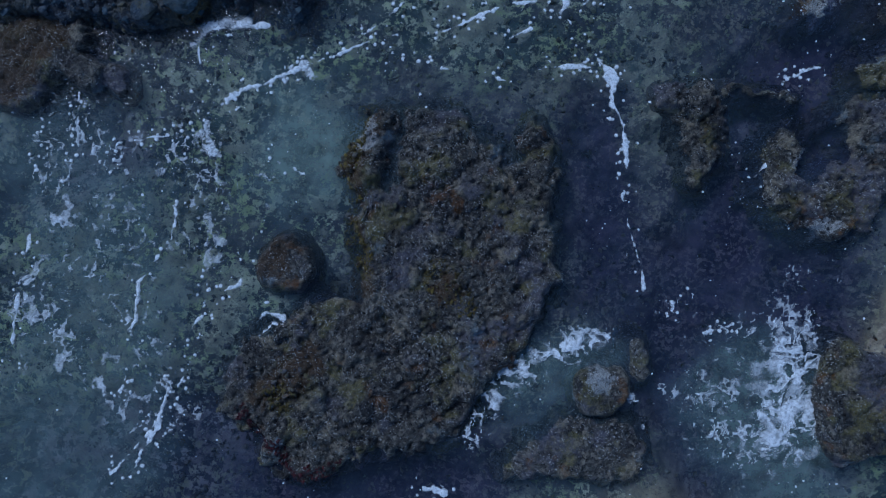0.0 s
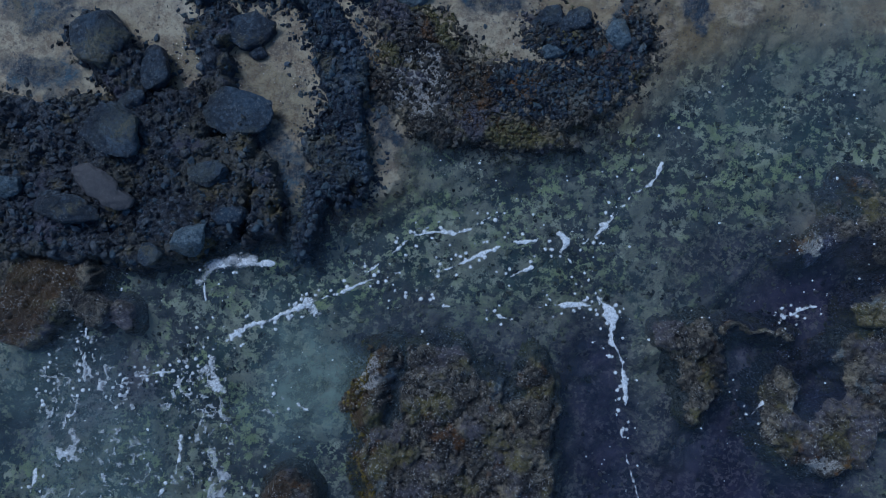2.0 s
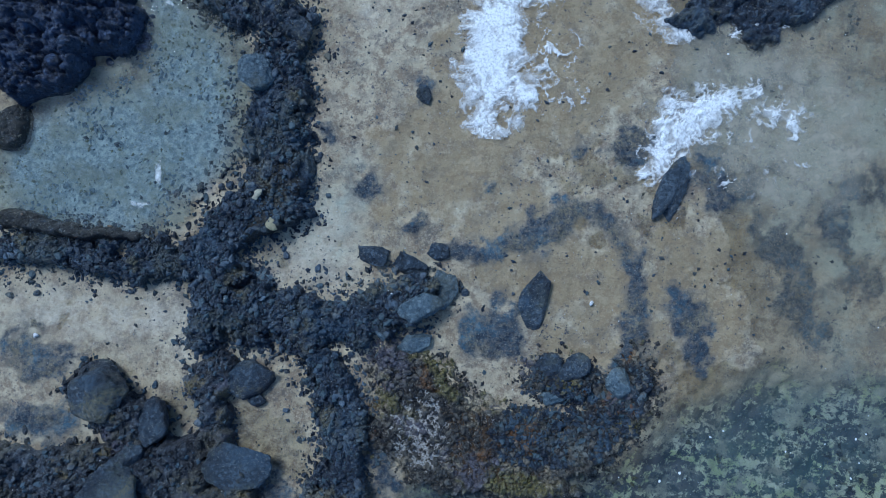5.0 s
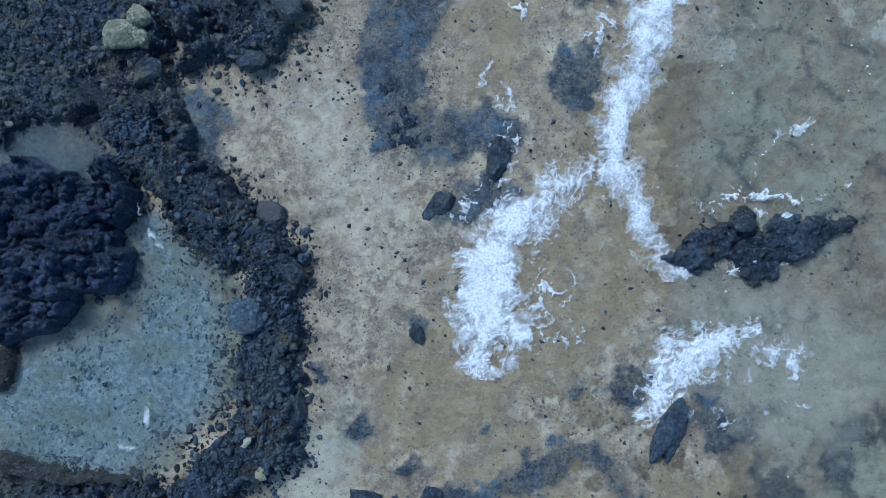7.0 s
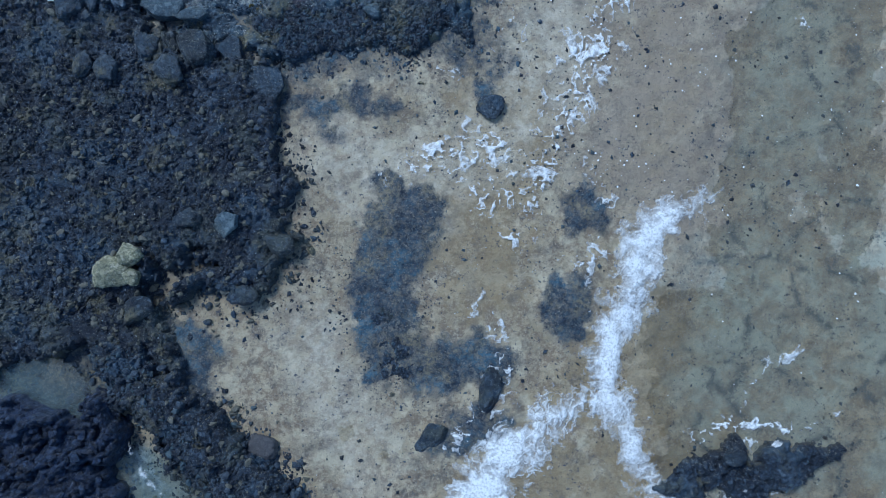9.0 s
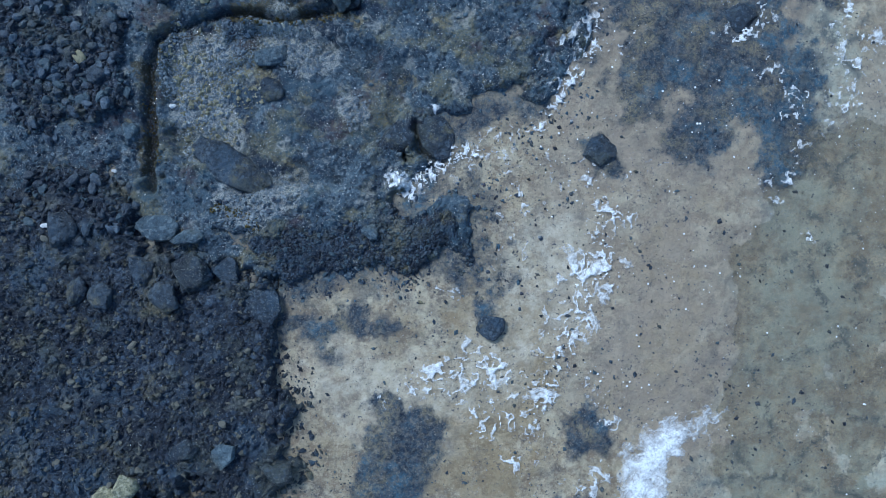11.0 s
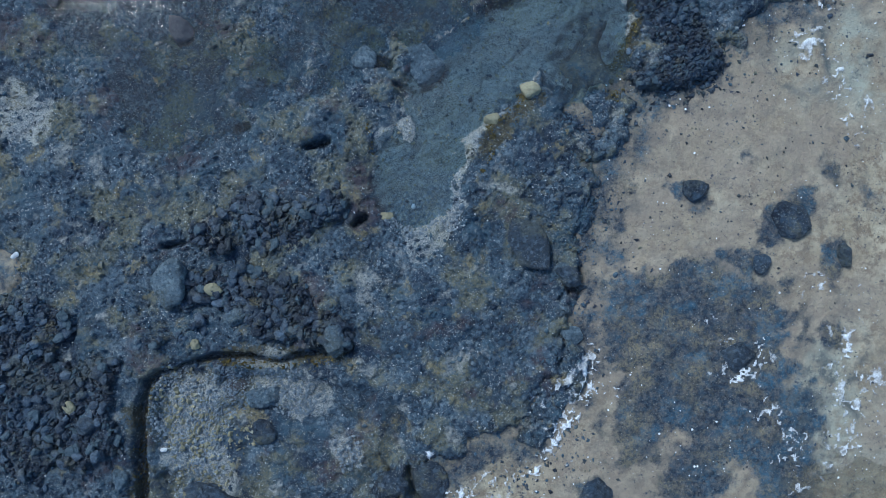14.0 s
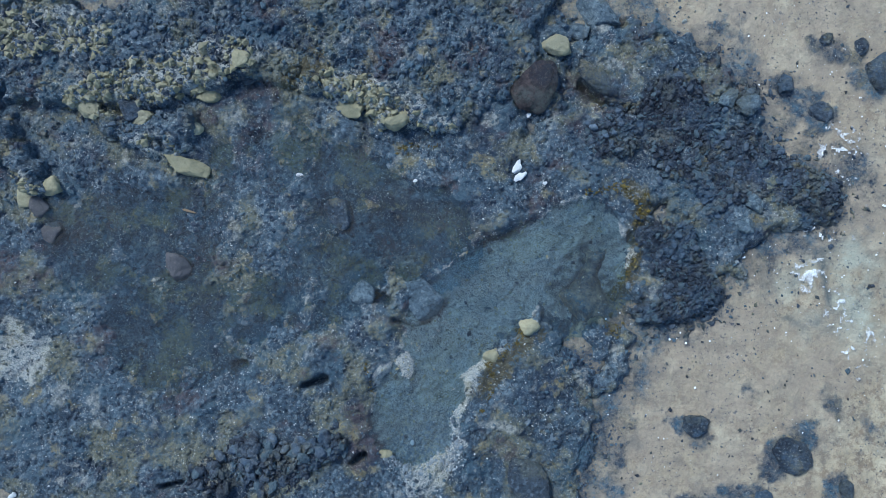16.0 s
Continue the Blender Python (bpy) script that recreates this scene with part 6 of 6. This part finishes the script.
foam_lines("broken line of foam beads on the channel", [[(-7.11, 8.92, 0.10), (-6.19, 9.20, 0.14), (-5.16, 9.22, 0.12)], [(-1.62, 9.21, 0.04), (-0.12, 10.48, 0.08), (0.62, 10.67, 0.06), (1.44, 10.76, 0.08), (2.74, 11.42, 0.02)], [(-0.63, 8.19, 0.04), (1.03, 8.12, 0.06), (1.93, 8.13, 0.02), (3.57, 7.67, 0.04), (3.88, 8.08, 0.04), (4.48, 8.25, 0.06), (5.27, 8.35, 0.10), (6.19, 8.34, 0.06)], [(3.03, 9.67, 0.04), (3.25, 9.28, 0.06), (4.02, 9.62, 0.06)], [(13.12, 8.54, 0.06), (13.72, 8.38, 0.06)], [(12.15, 4.85, 0.06), (12.80, 5.58, 0.08)]], seed=203)
foam_lines("fine streaks of foam drawn down the channel", [[(-7.47, 8.70, 0.02), (-7.43, 5.97, 0.02), (-8.12, 3.98, 0.04), (-8.10, 1.63, 0.04), (-9.19, 0.01, 0.04), (-9.47, -2.37, 0.06), (-9.68, -3.95, 0.04)], [(-12.98, 5.29, 0.02), (-13.16, 0.97, 0.04), (-13.46, -1.01, 0.08), (-13.56, -2.98, 0.06)], [(-11.67, 6.53, 0.02), (-11.75, 4.18, 0.04), (-12.29, 3.17, 0.04)], [(-6.67, 0.53, 0.04), (-6.98, -1.05, 0.08), (-7.62, -1.97, 0.06)], [(-7.29, -2.64, 0.02), (-7.82, -3.85, 0.02), (-8.72, -5.47, 0.04), (-9.84, -6.71, 0.08)], [(-4.72, 4.55, 0.02), (-3.52, 4.03, 0.04)], [(-10.57, 4.05, 0.08), (-10.22, 4.85, 0.04), (-8.28, 5.24, 0.06)], [(-5.36, 1.78, 0.04), (-5.67, 0.19, 0.06), (-6.43, -0.24, 0.04)], [(-3.63, -1.46, 0.10), (-4.42, -1.21, 0.06), (-5.17, -1.94, 0.06)], [(-8.03, -3.66, 0.10), (-8.35, -5.06, 0.08), (-9.06, -6.48, 0.10)]], seed=261)
foam("lacy foam spreading over milky water", [[(-11.91, 5.90, 2.19), (-10.77, 3.01, 2.59), (-11.35, -0.95, 2.99), (-8.84, -3.77, 2.19)], [(-8.33, 5.11, 1.79), (-6.66, 3.43, 1.39), (-7.52, 1.03, 1.59)], [(-4.72, 3.93, 0.90), (-5.43, 2.52, 0.60)]], lace=0.95, dense=-0.02, seed=205, ragged=0.6, size=0.5, soft=1.2, grit=0.5, cell=0.045)
foam("churned white surf between the reef rocks", [[(13.27, 0.58, 0.40), (13.83, -0.57, 0.68), (13.73, -2.34, 0.88), (13.63, -4.12, 1.09)], [(14.40, -0.34, 0.24), (14.66, -1.31, 0.28)], [(10.39, -2.53, 0.28), (11.23, -3.47, 0.32), (10.88, -4.27, 0.40)]], lace=1.1, dense=0.42, seed=211, ragged=0.6, size=0.6, soft=0.45, grit=0.7)
foam("thin net of foam over the dark channel", [[(9.77, -1.97, 1.00), (11.41, -3.06, 1.39), (12.45, -4.19, 1.59)], [(14.33, 1.04, 0.70), (15.09, 1.47, 0.50), (13.52, 1.39, 0.50)], [(12.26, -0.65, 1.00), (10.09, -0.57, 0.60)], [(9.25, 0.37, 0.60), (10.25, 0.03, 0.50)]], lace=1.1, dense=0.05, seed=213, ragged=0.6, size=0.45, soft=0.8, grit=0.5)
foam("white surf washing round the low rocks", [[(7.65, -1.00, 0.28), (6.58, -1.20, 0.44), (5.42, -1.62, 0.40), (4.67, -2.25, 0.40), (3.72, -2.89, 0.28), (3.16, -3.51, 0.20)], [(8.24, -2.84, 0.10), (8.77, -3.40, 0.16), (8.91, -4.18, 0.16)], [(3.32, -2.91, 0.28), (3.18, -3.91, 0.32), (2.44, -4.73, 0.36)]], lace=1.0, dense=0.5, seed=215, ragged=0.5, size=0.5, soft=0.35, grit=0.7)
foam_lines("thin broken foam in the lower channel", [[(9.73, 0.55, 0.10), (9.47, -0.02, 0.06)], [(-4.07, -0.95, 0.18), (-4.66, -0.79, 0.10), (-5.23, -1.21, 0.06)], [(10.69, -0.74, 0.06), (11.66, -0.49, 0.08)], [(1.17, -6.72, 0.16), (1.77, -6.88, 0.16)], [(13.19, 8.40, 0.08), (14.17, 8.75, 0.08)]], seed=217)
foam("wave front rolling in over the reef flat", [[(9.51, 41.49, 0.10), (8.21, 40.71, 0.28), (7.03, 39.63, 0.52), (6.68, 37.89, 0.48), (5.93, 36.23, 0.44), (5.67, 35.01, 0.40), (6.01, 33.83, 0.28), (6.75, 32.66, 0.24), (7.39, 31.30, 0.16), (8.21, 30.55, 0.08)]], lace=0.3, dense=0.95, seed=221, ragged=0.3, size=0.5, soft=0.5, grit=0.6)
foam("thick white breaker running up the sand", [[(5.70, 34.01, 0.12), (4.72, 33.67, 0.24), (3.55, 32.82, 0.56), (2.40, 31.57, 0.72), (1.62, 30.25, 0.88), (1.41, 29.06, 0.92), (1.45, 28.08, 0.72), (1.60, 26.92, 0.20)], [(2.12, 28.70, 0.52), (2.76, 27.56, 0.20)]], lace=0.4, dense=0.95, seed=229, ragged=0.5, soft=0.6, grit=0.65)
foam("spent breaker curling off the ebb sand", [[(11.14, 28.44, 0.20), (9.58, 28.06, 0.56), (8.52, 27.32, 0.72), (7.92, 26.21, 0.64), (7.51, 25.51, 0.20)], [(12.75, 27.15, 0.20), (11.75, 27.88, 0.32), (10.95, 28.23, 0.24)]], lace=0.5, dense=0.85, seed=231, ragged=0.4, soft=0.55, grit=0.6)
foam("torn foam washing up towards the stony spit", [[(5.58, 48.37, 0.80), (4.84, 46.05, 0.84), (3.90, 43.73, 0.80), (2.79, 41.02, 0.60), (2.64, 39.59, 0.52)], [(5.39, 42.16, 0.20), (6.06, 40.56, 0.24), (4.91, 38.68, 0.40)], [(1.33, 37.11, 0.28), (2.42, 35.15, 0.40), (1.89, 33.53, 0.40), (0.16, 31.87, 0.48)]], lace=0.95, dense=0.36, seed=235, ragged=0.5, size=0.6, soft=0.6, grit=0.7)
foam("lacework of spent foam behind the wave", [[(3.40, 31.52, 0.80), (3.66, 29.95, 0.92), (3.73, 28.19, 1.00)], [(7.34, 32.89, 0.52), (6.77, 32.07, 0.40)]], lace=1.1, dense=0.12, seed=225, ragged=0.6, size=0.6, soft=0.9, grit=0.55)
foam("broken foam drifting behind the breaker", [[(8.95, 26.98, 0.50), (10.91, 26.50, 0.40)], [(8.48, 23.86, 0.32), (9.41, 24.88, 0.28), (11.33, 25.46, 0.32), (13.06, 26.03, 0.32)], [(9.49, 28.37, 0.50), (10.27, 28.22, 0.24)]], lace=0.9, dense=0.25, seed=233, ragged=0.5, soft=0.5)
foam("thin veins of foam over weed and sand", [[(8.91, 56.82, 0.90), (10.35, 55.47, 1.00), (11.39, 53.31, 1.00), (12.24, 51.16, 0.90), (11.48, 49.16, 0.80)], [(3.82, 52.81, 0.80), (3.08, 51.19, 0.80), (4.91, 50.08, 1.00), (1.92, 50.15, 0.60), (-0.06, 50.07, 0.40)], [(12.69, 58.38, 0.80), (14.14, 56.02, 1.19), (13.80, 52.41, 1.19)], [(13.45, 71.94, 1.19), (11.91, 66.82, 1.19), (13.95, 64.87, 1.19)]], -0.70, lace=1.1, dense=0.02, seed=253, ragged=0.6, size=0.55, soft=1.0, grit=0.6, cell=0.05)
foam("thin veil of churned foam round the surf", [[(13.27, 0.58, 0.90), (13.83, -0.57, 1.29), (13.73, -2.34, 1.69), (13.63, -4.12, 1.89)], [(7.66, -1.20, 0.50), (6.59, -1.45, 0.80), (5.44, -1.91, 0.80), (3.92, -3.08, 0.70)], [(10.82, -3.09, 0.90)]], lace=0.4, dense=0.22, seed=255, ragged=0.7, size=0.6, soft=1.0, grit=0.45, cell=0.05)


def foam_flecks(label, spines, level, count, low, high, seed):
    """Small floating clots of foam, each a low uneven disc."""
    rng = np.random.default_rng(seed)
    pts = [p for s in spines for p in s]
    x = rng.uniform(min(p[0] - p[2] for p in pts), max(p[0] + p[2] for p in pts), count * 4)
    y = rng.uniform(min(p[1] - p[2] for p in pts), max(p[1] + p[2] for p in pts), count * 4)
    ok = (zone(x, y, spines, 0.6, seed) < 0) & (fbm(x, y, 1.5, 4, seed + 2) > rng.uniform(-0.1, 0.6, len(x)))
    x, y = x[ok][:count], y[ok][:count]
    n = len(x)
    size = low * (high / low) ** (rng.random(n) ** 2.5)
    a = np.linspace(0, 6.283, 8)[:-1]
    r = rng.uniform(0.6, 1.3, (n, 7))
    ring = np.stack((np.cos(a) * r, np.sin(a) * r, np.zeros((n, 7))), -1)
    v = np.concatenate((ring, np.full((n, 1, 3), (0, 0, 0.35))), 1) * size[:, None, None]
    v += np.stack((x, y, np.maximum(level, floor_at(x, y) + 0.06) + 0.04), -1)[:, None, :]
    tri = np.array([(i, (i + 1) % 7, 7) for i in range(7)])
    me = mesh_of("foam_flecks", v.reshape(-1, 3), (tri[None] + 8 * np.arange(n)[:, None, None]).reshape(-1, 3), True, thick=np.ones(n * 8))
    me.materials.append(FOAM)
    return tagged(new("foam_flecks", me), label, "foam", kind="stuff")


foam_flecks("scattered white clots of foam on the channel", CHANNEL, SEA_Z, 1700, 0.012, 0.06, 301)
foam_flecks("small bubbles of foam on shallow water", FLAT + SILT, SEA_Z, 500, 0.012, 0.06, 303)
foam_flecks("white specks of dried foam on the sand", TAN, SEA_Z, 1100, 0.012, 0.045, 305)


# ---- loose things on the sand ----
def sand_litter(name, label, count, low, high, material, seed, spines=None, rim=0.0, south=17, north=78, west=-13, east=15):
    rng = np.random.default_rng(seed)
    x, y = rng.uniform(west, east, count * 4), rng.uniform(south, north, count * 4)
    z = floor_at(x, y)
    ok = fbm(x, y, 2.2, 4, seed + 1) > rng.uniform(-0.3, 0.5, len(x))
    if spines:
        near = zone(x, y, spines, 0.6, seed)
        ok &= (near < rim * rng.random(len(x)) ** 2) & ((near > -1.0) | (rim == 0))
    x, y, z = x[ok][:count], y[ok][:count], z[ok][:count]
    me = heap(name, x, y, z, low * (high / low) ** (rng.random(len(x)) ** 2.5), rng)
    me.materials.append(material)
    return tagged(new(name, me), label, "pebbles", kind="stuff")


sand_litter("pebbles", "dark pebbles strewn over wet sand", 5000, 0.05, 0.22, GRAVEL, 311)
sand_litter("shell_grit", "shell grit and glint specks strewn over sand", 1800, 0.03, 0.07, SHELL_GLINT, 313)
sand_litter("pebbles", "blue grey and pale pebbles under tide pool water", 3000, 0.08, 0.26, SHINGLE, 315, [[(-10.51, 30.32, 1.00), (-9.20, 28.58, 1.79), (-8.85, 26.21, 1.79), (-11.38, 25.29, 2.79), (-13.69, 24.19, 2.19), (-10.28, 23.77, 1.19)]], 0.0, 18, 36, -16, -3)
sand_litter("pebbles", "pale tan pebbles under tide pool water", 1200, 0.06, 0.2, PALE, 323, [[(-10.51, 30.32, 1.00), (-9.20, 28.58, 1.79), (-8.85, 26.21, 1.79), (-11.38, 25.29, 2.79), (-13.69, 24.19, 2.19), (-10.28, 23.77, 1.19)]], 0.0, 18, 36, -16, -3)
sand_litter("gravel", "blue grey gravel thinning out over the shore sand", 4000, 0.05, 0.2, SLATE_GRAVEL, 325, PLATFORM, 2.4, 40, 78, 0, 15)
sand_litter("gravel", "dark gravel and weed tufts on the reef flat", 7000, 0.05, 0.16, GRAVEL, 317, DARK)
sand_litter("pebbles", "pale tan stones on the green sea bed", 5000, 0.08, 0.30, PALE, 319, CHANNEL, 0.0, -9, 17, -18, 18)
sand_litter("pebbles", "dark brown stones on the green sea bed", 4500, 0.08, 0.32, BROWN_GRAVEL, 321, CHANNEL, 0.0, -9, 17, -18, 18)


# ---- small pale litter and driftwood ----
def fragment(name, label, x, y, size, material, seed, category):
    """A small irregular flake lying on the rock."""
    rng = np.random.default_rng(seed)
    v, f = stone_shape(rng, 2, 5)
    v = v * np.array(size) * (1 + 0.35 * np.sin(5 * v[:, :1] + 3 * v[:, 1:2] + seed))
    me = mesh_of(name, v, f, False)
    me.materials.append(material)
    ob = tagged(new(name, me), label, category, "pale litter on the rocks")
    ob.matrix_basis = Matrix.Translation((x, y, lie_of(x, y) + 0.3 * size[2] + 0.05)) @ Matrix.Rotation(rng.uniform(0, 3), 4, "Z")
    return ob


WHITE = stone_material("bleached white litter", (0.7, 0.73, 0.75), (0.9, 0.9, 0.9), (0.8, 0.8, 0.8), 0.6)
DRIFT = stone_material("weathered driftwood", (0.22, 0.17, 0.11), (0.35, 0.28, 0.18), (0.15, 0.12, 0.08), 0.8)
fragment("white_scrap", "torn white scrap lying on dark gravel", 1.61, 70.62, (0.5, 0.3, 0.12), WHITE, 500, "litter")
fragment("white_scrap", "long white scrap lying on dark gravel", 1.72, 70.22, (0.25, 0.5, 0.12), WHITE, 501, "litter")
fragment("white_scrap", "small white scrap beside the terrace", 1.96, 72.47, (0.18, 0.18, 0.1), WHITE, 502, "litter")
fragment("white_scrap", "tiny white scrap on gravel", 2.60, 70.01, (0.16, 0.14, 0.1), WHITE, 503, "litter")
fragment("white_shell", "bright white shell on blue rock", -6.19, 70.06, (0.22, 0.2, 0.1), WHITE, 504, "shell")
fragment("white_shell", "small white shell on brown rock", -2.02, 69.99, (0.16, 0.14, 0.1), WHITE, 505, "shell")
fragment("driftwood", "short stick of weathered driftwood", -10.13, 68.66, (0.1, 0.5, 0.08), DRIFT, 506, "driftwood")
fragment("white_scrap", "torn white scrap among cobbles", -14.19, 47.15, (0.3, 0.25, 0.12), WHITE, 507, "litter")
fragment("white_shell", "white shell on pale rock", -15.89, 58.32, (0.3, 0.25, 0.12), WHITE, 508, "shell")
fragment("white_shell", "white shell in the shallow basin", -1.77, 60.62, (0.2, 0.2, 0.1), WHITE, 509, "shell")
fragment("white_shell", "white shell on pale shingle", -10.30, 51.64, (0.25, 0.2, 0.1), WHITE, 510, "shell")
fragment("white_shell", "white shell on dark gravel", -12.19, 49.22, (0.2, 0.16, 0.1), WHITE, 511, "shell")
fragment("white_stone", "white stone on crusted rock by the sand", -6.20, 31.85, (0.4, 0.35, 0.15), WHITE, 512, "stone")
fragment("pale_stone", "pale tan stone on the cobble ridge", -5.76, 22.90, (0.35, 0.5, 0.2), PALE, 513, "stone")
fragment("pale_stone", "small pale stone on the cobble ridge", -6.30, 23.84, (0.4, 0.3, 0.2), PALE, 514, "stone")
fragment("white_shell", "white shell in a sandy pool", -14.08, 18.49, (0.2, 0.18, 0.1), WHITE, 515, "shell")
fragment("white_shell", "white shell on ochre sand", 5.60, 20.68, (0.2, 0.15, 0.1), WHITE, 516, "shell")
